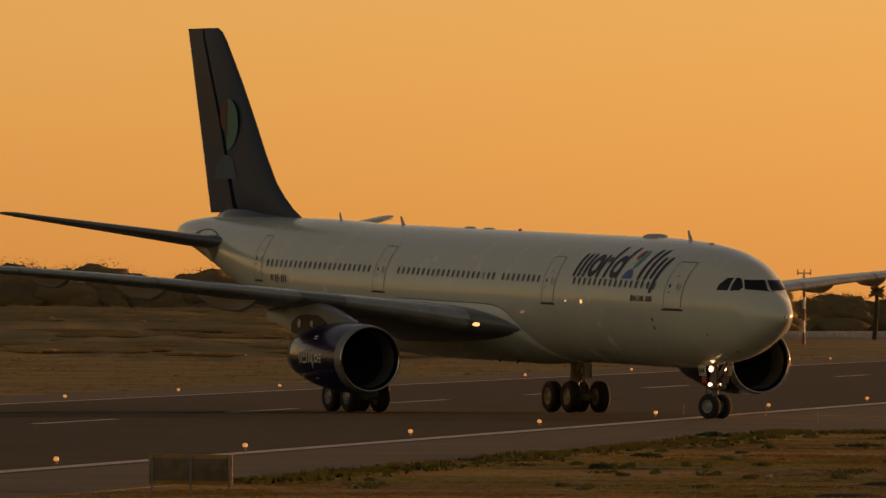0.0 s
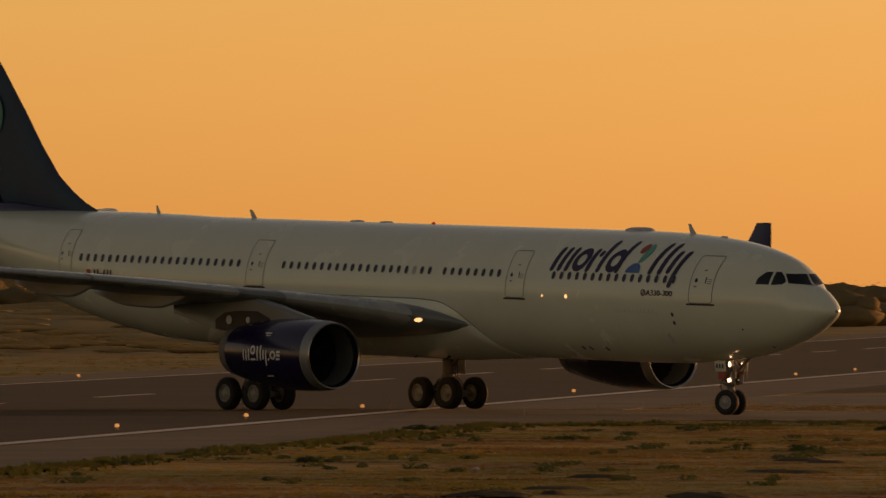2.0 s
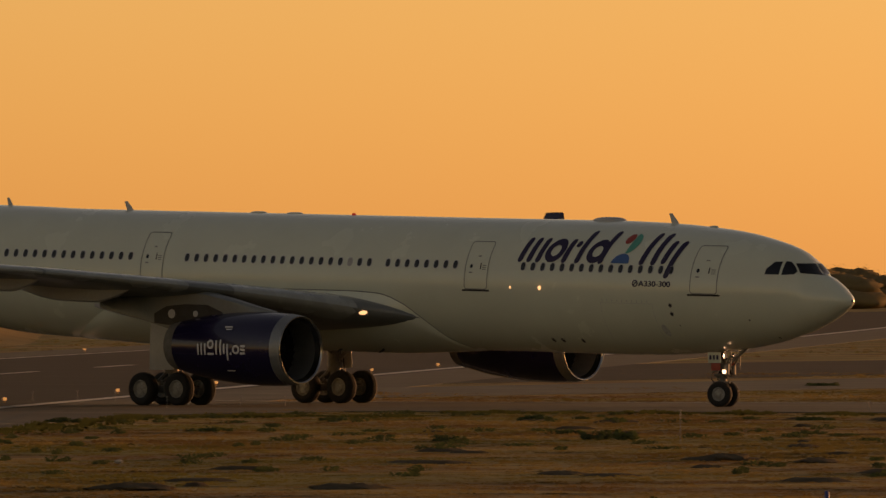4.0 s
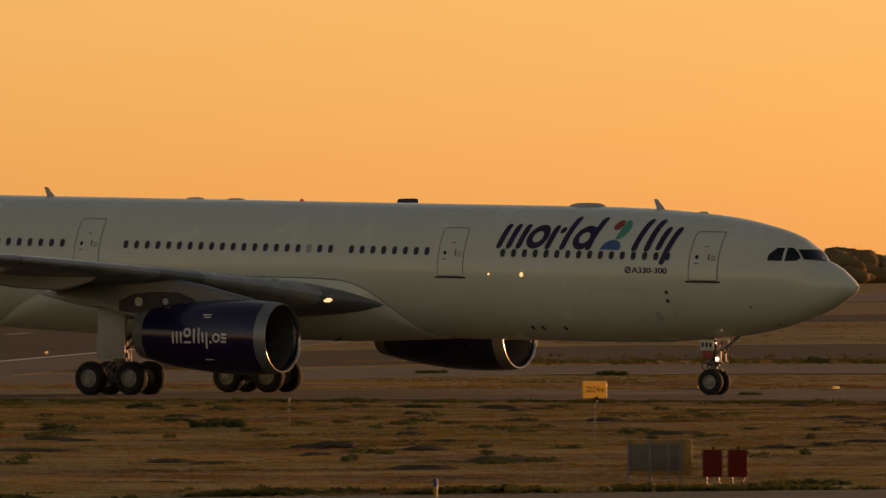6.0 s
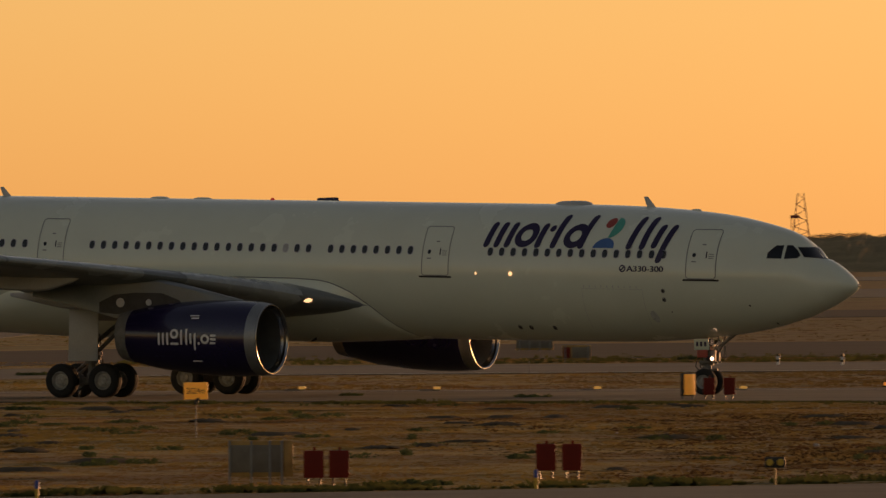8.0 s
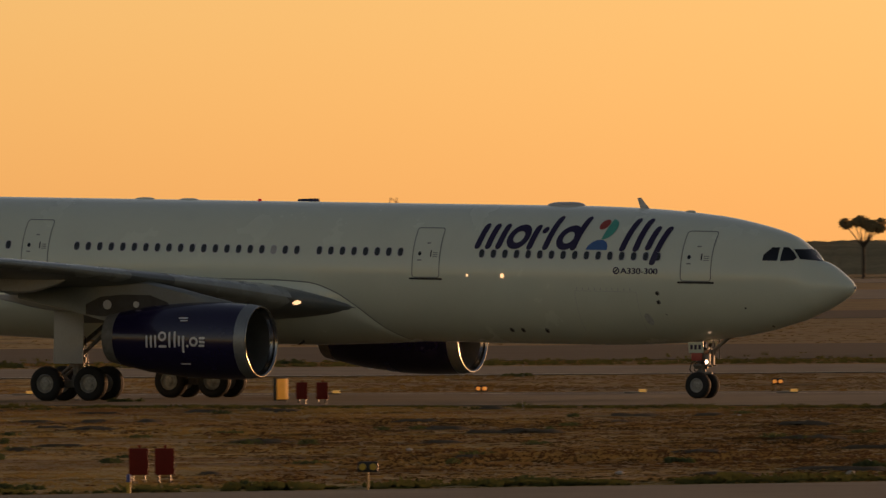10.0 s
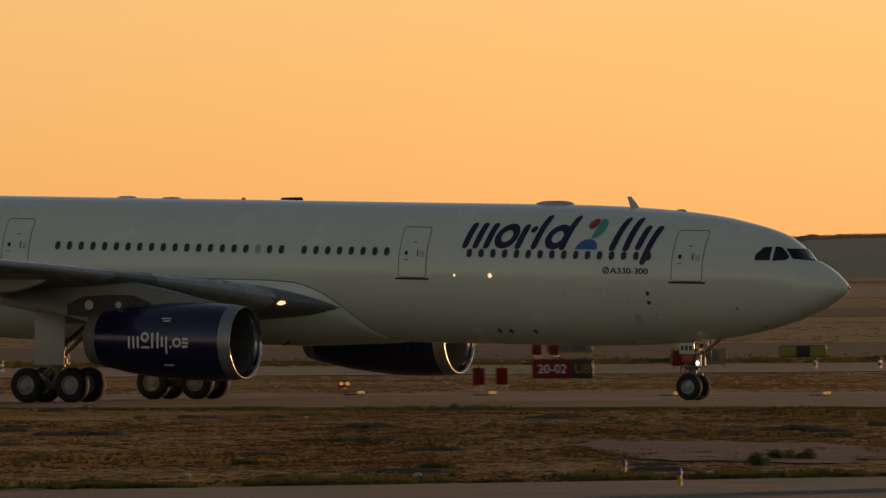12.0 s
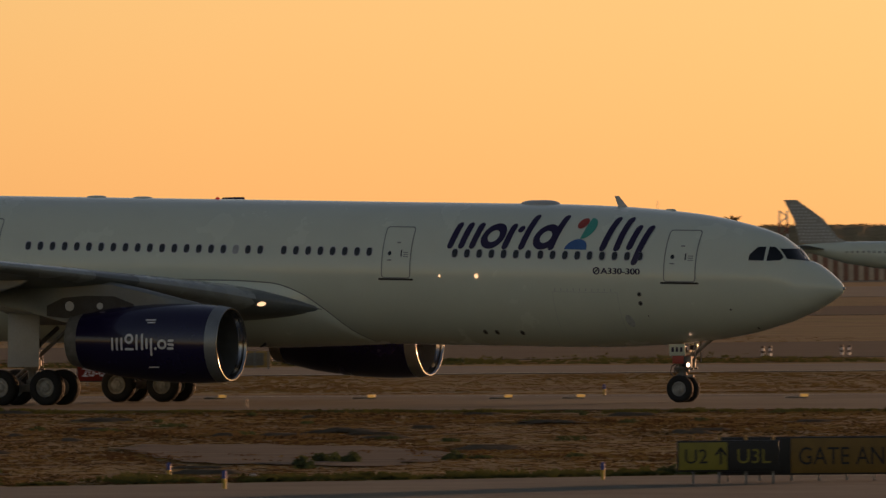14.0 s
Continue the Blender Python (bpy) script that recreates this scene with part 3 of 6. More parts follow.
def build_engine(side):
    def cz(s):
        return 2.36 + 0.026 * (s - 20.8)

    def turned(profile, material, name, parent, label="", n=56):
        bm = bmesh.new()
        profile = [(21.58 + (s - 20.8) * 0.848, r) for s, r in profile]
        rings = [[Vector((GEAR_AFT - s, side * 9.37 + r * math.sin(a), cz(s) + r * math.cos(a) - (0.04 if r > 1.4 else 0) * math.cos(a))) for a in [i * math.tau / n for i in range(n)]] for s, r in profile]
        loft(bm, rings)
        return part(name, fix(bm), material, parent, label)
    cowl = turned(((21.38, 1.515), (21.8, 1.545), (22.6, 1.575), (23.6, 1.575), (24.6, 1.54), (25.6, 1.46), (26.6, 1.33), (27.4, 1.20), (28.05, 1.09)), INDIGO, "engine", airliner, "indigo engine nacelle")
    turned(((22.6, 1.235), (21.9, 1.215), (21.4, 1.225), (21.16, 1.25)), INTAKE, "intake_duct", cowl, "dark grey intake duct")
    arc = [(20.95 - 0.15 * math.cos(radians(a)), 1.385 + 0.08 * math.sin(radians(a))) for a in range(-90, 91, 9)]
    lip = turned(arc[14:] + [(21.2, 1.497), (21.38, 1.515)], LIP, "intake_lip", cowl, "dull grey metal intake lip", 72)
    turned([(21.16, 1.25), (21.05, 1.275)] + arc[:15], INNER_LIP, "inner_lip", lip, "polished metal inner lip", 72)
    turned(((28.05, 1.09), (28.4, 1.03), (28.68, 0.98), (28.62, 0.94), (28.0, 0.98), (27.0, 0.95)), GEAR_METAL, "exhaust_nozzle", cowl, "grey exhaust nozzle")
    turned(((27.1, 0.95), (27.2, 0.02)), DARK_METAL, "exhaust_core", cowl)
    turned(((22.52, 1.235), (22.56, 0.5), (22.5, 0.02)), FAN_HUB, "fan_disc", cowl)
    turned(((22.5, 0.42), (22.3, 0.34), (22.0, 0.18), (21.85, 0.01)), FAN_HUB, "spinner", cowl, n=24)
    for k in range(26):
        a = k * math.tau / 26
        def at(r, tw, ds):
            return Vector((GEAR_AFT - 23.0 + ds, side * 9.37 + r * math.sin(a + tw), cz(22.4) + r * math.cos(a + tw)))
        bm = bmesh.new()
        bm.faces.new([bm.verts.new(p) for p in (at(0.38, -0.05, 0.06), at(0.38, 0.12, -0.06), at(1.21, 0.13, -0.03), at(1.21, -0.05, 0.08))])
        part("fan_blade", bm, FAN, cowl, smooth=False)
    # pylon
    bm = bmesh.new()
    rings = []
    for s, zt, zl, w in ((22.9, 3.96, 3.7, 0.10), (23.8, 4.16, 3.7, 0.22), (25.2, 4.50, 3.6, 0.30), (26.6, 4.80, 3.4, 0.33), (28.5, 4.78, 3.25, 0.33), (30.5, 4.62, 3.75, 0.26), (32.5, 4.5, 4.15, 0.10)):
        rings.append([Vector((GEAR_AFT - s, side * 9.37 + dx * w, z)) for dx, z in ((-1, zl), (-1, zt - 0.1), (-0.6, zt), (0.6, zt), (1, zt - 0.1), (1, zl))])
    loft(bm, rings, caps=(True, True))
    pylon = part("pylon", fix(bm), GREY_PAINT, cowl, "grey pylon under the wing")
    # dark rear fairing with two pale access discs
    bm = bmesh.new()
    rings = []
    for s, zt, zl, w in ((25.6, 3.95, 3.6, 0.34), (26.4, 4.25, 3.5, 0.36), (27.6, 4.28, 3.4, 0.37), (28.6, 4.2, 3.42, 0.37), (29.3, 3.9, 3.5, 0.34)):
        rings.append([Vector((GEAR_AFT - s, side * 9.37 + dx * w, z)) for dx, z in ((-1, zl), (-1, zt), (1, zt), (1, zl))])
    loft(bm, rings, caps=(True, True))
    part("pylon_panel", fix(bm), DARK_METAL, cowl)
    for s, r in ((28.3, 0.19), (27.0, 0.13)):
        bm = bmesh.new()
        lathe(bm, ((0.0, 0.001), (0.0, r), (0.02, r), (0.02, 0.001)), (GEAR_AFT - s, side * 9.37 - 0.40, 3.88), "y", 16)
        part("access_disc", fix(bm), PALE_GREY, cowl)
    # marks on the cowl in plain shapes
    def on_cowl(u, v, s0=26.05, z0=2.42):
        s = s0 - u
        r = interp(20.8 + (s - 21.58) / 0.848, ((21.38, 1.515), (22.6, 1.575), (23.6, 1.575), (24.6, 1.54), (25.6, 1.46), (26.6, 1.33), (28.05, 1.09)), 1) + 0.014
        k = min(max((z0 + v - cz(s)) / r, -0.98), 0.98)
        return Vector((GEAR_AFT - s, side * (9.37 + r * math.sqrt(1 - k * k)), cz(s) + r * k))
    w = 0.095
    for p, q in (((0.05, 0.20), (0.05, -0.20)), ((0.26, 0.20), (0.26, -0.20)), ((0.47, 0.20), (0.47, -0.20)), ((0.66, -0.20), (0.96, -0.20)), ((1.14, -0.20), (1.14, 0.32)), ((1.38, -0.20), (1.38, 0.36)),
                 ((1.58, 0.18), (1.58, -0.16)), ((1.78, 0.18), (1.76, -0.42)), ((2.52, 0.12), (2.70, 0.12)), ((2.52, -0.02), (2.70, -0.04)), ((2.50, -0.18), (2.68, -0.18)), ((1.45, 0.92), (1.85, 0.92)), ((1.55, 0.82), (1.85, 0.82)), ((1.55, -0.90), (1.95, -0.90))):
        bm = bmesh.new()
        bar(bm, on_cowl, p, q, w if abs(p[1]) < 0.6 else 0.05, 5)
        part("cowl_bar", bm, WHITE_MARK, cowl)
    for x, y in ((0.80, 0.20), (2.24, -0.02)):
        bm = bmesh.new()
        ring(bm, on_cowl, (x, y), 0.15, w, n=18)
        part("cowl_ring", bm, WHITE_MARK, cowl)
    bm = bmesh.new()
    disc(bm, on_cowl, (1.96, -0.19), 0.06, 0.06, n=10)
    part("cowl_dot", bm, WHITE_MARK, cowl)


def build_tail():
    # fin: leading edge, trailing edge and thickness at each height
    table = [(8.35, 49.3, 56.9, 0.16), (8.68, 50.2, 57.0, 0.26), (9.0, 51.0, 57.1, 0.32), (9.5, 51.9, 57.3, 0.36), (10.2, 52.9, 57.55, 0.36), (11.5, 54.1, 58.1, 0.33), (13.0, 55.3, 58.8, 0.29),
             (15.0, 57.0, 59.95, 0.23), (16.8, 58.72, 60.95, 0.17), (17.18, 59.2, 61.15, 0.13), (17.36, 59.7, 61.25, 0.05)]
    rings, rud = [], []
    for z, a, b, th in table:
        ring_ = []
        for i in range(24):
            k = i if i <= 12 else 24 - i
            x = k / 12
            y = th * math.sqrt(max(x * (1.9 - 0.95 * x), 0)) * (1 if i <= 12 else -1)
            ring_.append(Vector((GEAR_AFT - (a + (b - a) * x), y, z)))
        rings.append(ring_)
    bm = bmesh.new()
    loft(bm, rings, caps=(True, True))
    fin = part("fin", fix(bm), FIN_PAINT, airliner, "dark indigo tail fin")
    bm = bmesh.new()
    rings = []
    for z, h, e, th in ((8.86, 57.13, 60.35, 0.30), (10.2, 57.63, 60.8, 0.33), (11.5, 58.18, 61.2, 0.31), (13.0, 58.88, 61.7, 0.27), (15.0, 60.03, 62.35, 0.21), (17.0, 61.15, 63.0, 0.14), (17.36, 61.33, 63.12, 0.05)):
        rings.append([Vector((GEAR_AFT - h, th, z)), Vector((GEAR_AFT - h - 0.1, th * 0.98, z)), Vector((GEAR_AFT - e, 0.015, z)), Vector((GEAR_AFT - e, -0.015, z)), Vector((GEAR_AFT - h - 0.1, -th * 0.98, z)), Vector((GEAR_AFT - h, -th, z))])
    loft(bm, rings, caps=(True, True))
    part("rudder", fix(bm), FIN_PAINT, fin, "dark rudder")

    def flat(side, s0, z0):
        return lambda u, v: Vector((GEAR_AFT - s0 + u, side * (0.385 - 0.018 * (z0 + v - 9)), z0 + v))
    for side in (-1, 1):
        bm = bmesh.new()
        disc(bm, flat(side, 57.87, 12.9), (0, 0), 1.17, 1.2, -math.pi / 2, 24, half=True)
        part("fin_mark", fix(bm), FIN_GREEN, fin, "green half-leaf on the fin")
        bm = bmesh.new()
        disc(bm, flat(side, 57.95, 13.3), (0, 0), 0.75, 0.72, math.pi / 2, 24, half=True)
        part("fin_mark", fix(bm), FIN_RED, fin, "dark red half-oval on the fin")
        bm = bmesh.new()
        disc(bm, flat(side, 57.95, 10.40), (0, 0), 1.2, 1.1, 0, 24, half=True)
        part("fin_mark", fix(bm), FIN_BLUE, fin, "blue half-disc on the fin")
    # dorsal fillet
    bm = bmesh.new()
    rings = []
    for s, h, w in ((50.6, 0.02, 0.04), (53.5, 0.18, 0.34), (55.5, 0.42, 0.50), (57.5, 0.46, 0.50), (58.6, 0.25, 0.4), (59.2, 0.02, 0.1)):
        z0 = axis_z(s) + hull(s)[0] - 0.12
        rings.append([Vector((GEAR_AFT - s, w * math.cos(a) * 1.2, z0 + (h + 0.12) * math.sin(a))) for a in [math.pi * i / 14 for i in range(15)]])
    loft(bm, rings, closed=False)
    part("fin_fillet", fix(bm), INDIGO, fin)
    for side in (-1, 1):
        rings = []
        for y, s, z, c, th in ((0.9, 54.1, 7.40, 6.2, 0.11), (2.2, 55.0, 7.52, 5.6, 0.10), (5.0, 57.2, 7.98, 4.3, 0.095), (8.0, 59.6, 8.46, 2.9, 0.09), (9.4, 60.8, 8.70, 2.2, 0.09), (9.72, 61.4, 8.76, 1.5, 0.07)):
            rings.append(airfoil((GEAR_AFT - s, side * y, z), c, th, 0.0))
        bm = bmesh.new()
        loft(bm, rings, caps=(True, True))
        part("tailplane", fix(bm), GREY_PAINT, airliner, "grey horizontal tailplane")
        bm = bmesh.new()
        put = lambda u, v, side=side: skin(57.4 - u, 1.35 + v, side, 0.02)
        disc(bm, put, (0, 0), 2.4, 0.75, 0.0, 28)
        part("tailplane_seal", fix(bm), GEAR_METAL, airliner, "bare metal plate round the tailplane root")


def wheel(name, r, w, parent_thing):
    """A tyre with its rim; the axle runs along Y."""
    bm = bmesh.new()
    h = w / 2
    prof = [(-h * 0.62, r * 0.50), (-h * 0.92, r * 0.56), (-h, r * 0.72), (-h * 0.94, r * 0.88), (-h * 0.72, r * 0.97), (-h * 0.45, r)]
    for g in (-0.28, 0.0, 0.28):
        prof += [(h * (g - 0.05), r), (h * (g - 0.03), r * 0.985), (h * (g + 0.03), r * 0.985), (h * (g + 0.05), r)]
    prof += [(h * 0.45, r), (h * 0.72, r * 0.97), (h * 0.94, r * 0.88), (h, r * 0.72), (h * 0.92, r * 0.56), (h * 0.62, r * 0.50)]
    lathe(bm, prof, (0, 0, 0), "y", 40)
    tyre = part(name, fix(bm), RUBBER, parent_thing, "black rubber tyre")
    for side in (-1, 1):
        bm = bmesh.new()
        lathe(bm, [(side * h * k, r * q) for k, q in ((0.60, 0.52), (0.86, 0.54), (0.90, 0.50), (0.62, 0.44), (0.50, 0.40), (0.56, 0.26), (0.72, 0.22), (0.80, 0.12), (0.80, 0.002))], (0, 0, 0), "y", 32)
        for k in range(9):
            a = k * math.tau / 9
            c, s = r * 0.33 * math.cos(a), r * 0.33 * math.sin(a)
            rod(bm, (c, side * h * 0.50, s), (c, side * h * 0.66, s), r * 0.055, n=7)
        part("rim", fix(bm), RIM_METAL, tyre, "grey metal wheel rim with bolts")
    return tyre


WHEELS = []                     # wheel, rest position, radius, steered


def build_gear():
    for side in (-1, 1):
        y = side * 5.34
        bm = bmesh.new()
        rod(bm, (0.0, y, 3.4), (0.0, y, 1.5), 0.26, 0.24, 16)
        rod(bm, (0.0, y, 1.5), (0.0, y, 0.62), 0.16, 0.16, 14)
        rod(bm, (0.1, y, 1.55), (0.1, y, 1.75), 0.3, 0.3, 14)
        leg = part("main_gear_leg", bm, GEAR_METAL, airliner, "grey steel main landing gear leg")
        bm = bmesh.new()
        box(bm, (0, y, 0.68), (2.3, 0.30, 0.30), 0.06)
        for dx in (-0.99, 0.99):
            rod(bm, (dx, y - 0.85, 0.69), (dx, y + 0.85, 0.69), 0.10)
        part("bogie_beam", bm, GEAR_METAL, leg)
        bm = bmesh.new()
        rod(bm, (0.0, y, 2.1), (0.2, y - side * 1.9, 3.0), 0.09)
        rod(bm, (0.3, y, 1.9), (1.6, y, 3.0), 0.08)
        rod(bm, (-0.25, y, 1.45), (-0.75, y, 1.05), 0.06)
        rod(bm, (-0.75, y, 1.05), (-0.3, y, 0.75), 0.06)
        part("brace", bm, GEAR_METAL, leg)
        bm = bmesh.new()
        for dz, dx in ((0.0, 0.12), (0.02, -0.12), (0.05, 0.22)):
            rod(bm, (dx, y + 0.26, 2.6), (dx * 2, y + 0.25, 0.85 + dz), 0.022, n=6)
            rod(bm, (dx * 2, y + 0.25, 0.85 + dz), (dx * 6, y + 0.2, 0.80), 0.022, n=6)
        part("hydraulic_hose", bm, DARK_METAL, leg)
        bm = bmesh.new()
        lathe(bm, ((1.36, 0.16), (1.36, 0.27), (1.44, 0.29), (1.52, 0.29), (1.56, 0.24)), (0, y, 0), "z", 18)
        part("collar", fix(bm), GEAR_METAL, leg)
        bm = bmesh.new()
        lathe(bm, ((0.86, 0.16), (0.86, 0.22), (0.98, 0.22), (1.02, 0.16)), (0, y, 0), "z", 18)
        part("collar", fix(bm), GEAR_METAL, leg)
        for dx in (-0.99, 0.99):
            bm = bmesh.new()
            rod(bm, (dx * 0.25, y - side * 0.16, 1.30), (dx * 0.85, y - side * 0.22, 0.86), 0.045, n=8)
            rod(bm, (dx * 0.45, y - side * 0.18, 1.16), (dx * 0.85, y - side * 0.22, 0.86), 0.06, n=8)
            part("pitch_damper", bm, GEAR_METAL, leg)
            bm = bmesh.new()
            pts = [(dx * 0.2, y + 0.22, 1.45), (dx * 0.55, y + 0.26, 1.28), (dx * 0.72, y + 0.27, 1.02), (dx * 0.9, y + 0.25, 0.86)]
            for p, q in zip(pts, pts[1:]):
                rod(bm, p, q, 0.026, n=6)
            part("brake_hose", bm, DARK_METAL, leg)
        bm = bmesh.new()
        box(bm, (-0.12, y + side * 0.48, 2.55), (1.35, 0.05, 2.1), 0.02, Matrix.Rotation(radians(3 * side), 4, "X"))
        part("gear_door", bm, PALE_GREY, leg, "pale grey landing gear door")
        for dx in (-0.99, 0.99):
            for dy in (-0.70, 0.70):
                ob = wheel("main_wheel", 0.70, 0.50, airliner)
                WHEELS.append((ob, (dx, y + dy, 0.70), 0.70, False))
    x = GEAR_AFT - 6.72
    bm = bmesh.new()
    rod(bm, (x - 0.15, 0, 2.6), (x, 0, 1.15), 0.17, 0.15, 14)
    rod(bm, (x, 0, 1.2), (x, 0, 0.50), 0.10, 0.10, 12)
    rod(bm, (x - 0.3, 0, 1.25), (x + 0.25, 0, 1.25), 0.07)
    leg = part("nose_gear_leg", bm, GEAR_METAL, airliner, "grey steel nose landing gear leg")
    bm = bmesh.new()
    rod(bm, (x, -0.42, 0.53), (x, 0.42, 0.53), 0.075)
    part("axle", bm, GEAR_METAL, leg)
    bm = bmesh.new()
    rod(bm, (x - 0.05, 0, 1.5), (x + 1.3, 0, 2.5), 0.075)
    rod(bm, (x - 0.12, 0, 1.15), (x - 0.42, 0, 0.88), 0.05)
    rod(bm, (x - 0.42, 0, 0.88), (x - 0.1, 0, 0.60), 0.05)
    rod(bm, (x + 0.05, -0.25, 1.0), (x + 0.55, -0.25, 1.02), 0.05)
    box(bm, (x + 0.28, -0.25, 1.55), (0.35, 0.2, 0.5), 0.04)
    box(bm, (x + 0.25, 0.25, 1.5), (0.3, 0.2, 0.4), 0.04)
    part("brace", bm, GEAR_METAL, leg)
    for side in (-1, 1):
        bm = bmesh.new()
        rod(bm, (x - 0.28, side * 0.20, 1.32), (x + 0.34, side * 0.20, 1.32), 0.065, n=10)
        rod(bm, (x + 0.34, side * 0.20, 1.32), (x + 0.52, side * 0.20, 1.32), 0.03, n=8)
        part("steering_actuator", bm, GEAR_METAL, leg, "grey steel steering actuator")
        bm = bmesh.new()
        pts = [(x - 0.10, side * 0.16, 1.55), (x - 0.38, side * 0.20, 1.42), (x - 0.46, side * 0.20, 1.15), (x - 0.30, side * 0.18, 0.98), (x - 0.08, side * 0.16, 1.05)]
        for p, q in zip(pts, pts[1:]):
            rod(bm, p, q, 0.022, n=6)
        part("hose", bm, DARK_METAL, leg)
        bm = bmesh.new()
        rod(bm, (x + 0.10, side * 0.22, 1.25), (x + 0.62, side * 0.30, 2.15), 0.035, n=8)
        rod(bm, (x + 0.62, side * 0.30, 1.55), (x + 0.62, side * 0.30, 2.35), 0.03, n=8)
        part("drag_strut", bm, GEAR_METAL, leg)
    bm = bmesh.new()
    box(bm, (x + 0.30, 0, 1.98), (0.10, 0.62, 0.10), 0.02)
    rod(bm, (x + 0.0, 0, 1.98), (x + 0.30, 0, 1.98), 0.05, n=8)
    part("lamp_bracket", bm, GEAR_METAL, leg)
    bm = bmesh.new()
    lathe(bm, ((1.02, 0.10), (1.02, 0.145), (1.12, 0.145), (1.16, 0.125), (1.24, 0.125), (1.24, 0.10)), (x, 0, 0), "z", 16)
    part("collar", fix(bm), GEAR_METAL, leg)
    for y, z, r in ((-0.33, 2.12, 0.13), (0.33, 2.12, 0.09), (-0.42, 1.46, 0.085), (0.16, 1.47, 0.085)):
        bm = bmesh.new()
        lathe(bm, ((-0.14, 0.02), (-0.10, r * 0.9), (0.0, r * 1.1), (0.10, r * 1.15)), (x + 0.26, y, z), "x", 18)
        can = part("gear_lamp", fix(bm), DARK_METAL, leg)
        bm = bmesh.new()
        bulge = 0.11 if z < 1.6 and y < 0 else 0.015
        lathe(bm, ((0.09, r), (0.09 + bulge * 0.4, r * 0.9), (0.09 + bulge * 0.75, r * 0.65), (0.09 + bulge * 0.95, r * 0.3), (0.09 + bulge, 0.002)), (x + (0.26 if bulge > 0.1 else 0.13), y, z), "x", 18)
        part("lens", fix(bm), LAMP_DIM, can, "lit lamp lens")
    for side in (-1, 1):
        bm = bmesh.new()
        box(bm, (x + 0.02, side * 0.62, 2.04), (0.66, 0.04, 0.44), 0.015, Matrix.Rotation(radians(-6 * side), 4, "X"))
        door = part("gear_door", bm, WHITE, leg, "white nose gear door with a plate")
        bm = bmesh.new()
        for k in range(3):
            box(bm, (x - 0.16 + 0.18 * k, side * 0.655, 2.05), (0.10, 0.012, 0.18))
        part("plate", bm, LETTER, door)
        bm = bmesh.new()
        box(bm, (x + 0.0, side * 0.50, 1.66), (0.46, 0.05, 0.30), 0.015)
        part("lower_door", bm, RED_MARK, leg, "dark red lower door")
    for side in (-1, 1):
        ob = wheel("nose_wheel", 0.53, 0.34, airliner)
        WHEELS.append((ob, (x, side * 0.36, 0.53), 0.53, True))


build_hull()
build_livery()
build_crown()
build_wings()
build_engine(-1)
build_engine(1)
build_tail()
build_gear()

# ---- ground ----
def smooth(a, b, x):
    u = min(max((x - a) / (b - a), 0), 1)
    return u * u * (3 - 2 * u)


def rise(x, y):
    """The land lies flat round the runway and climbs a little towards the far aprons."""
    return 1.8 * smooth(950, 1900, y) * smooth(-0.07, 0.03, x / max(y, 1))


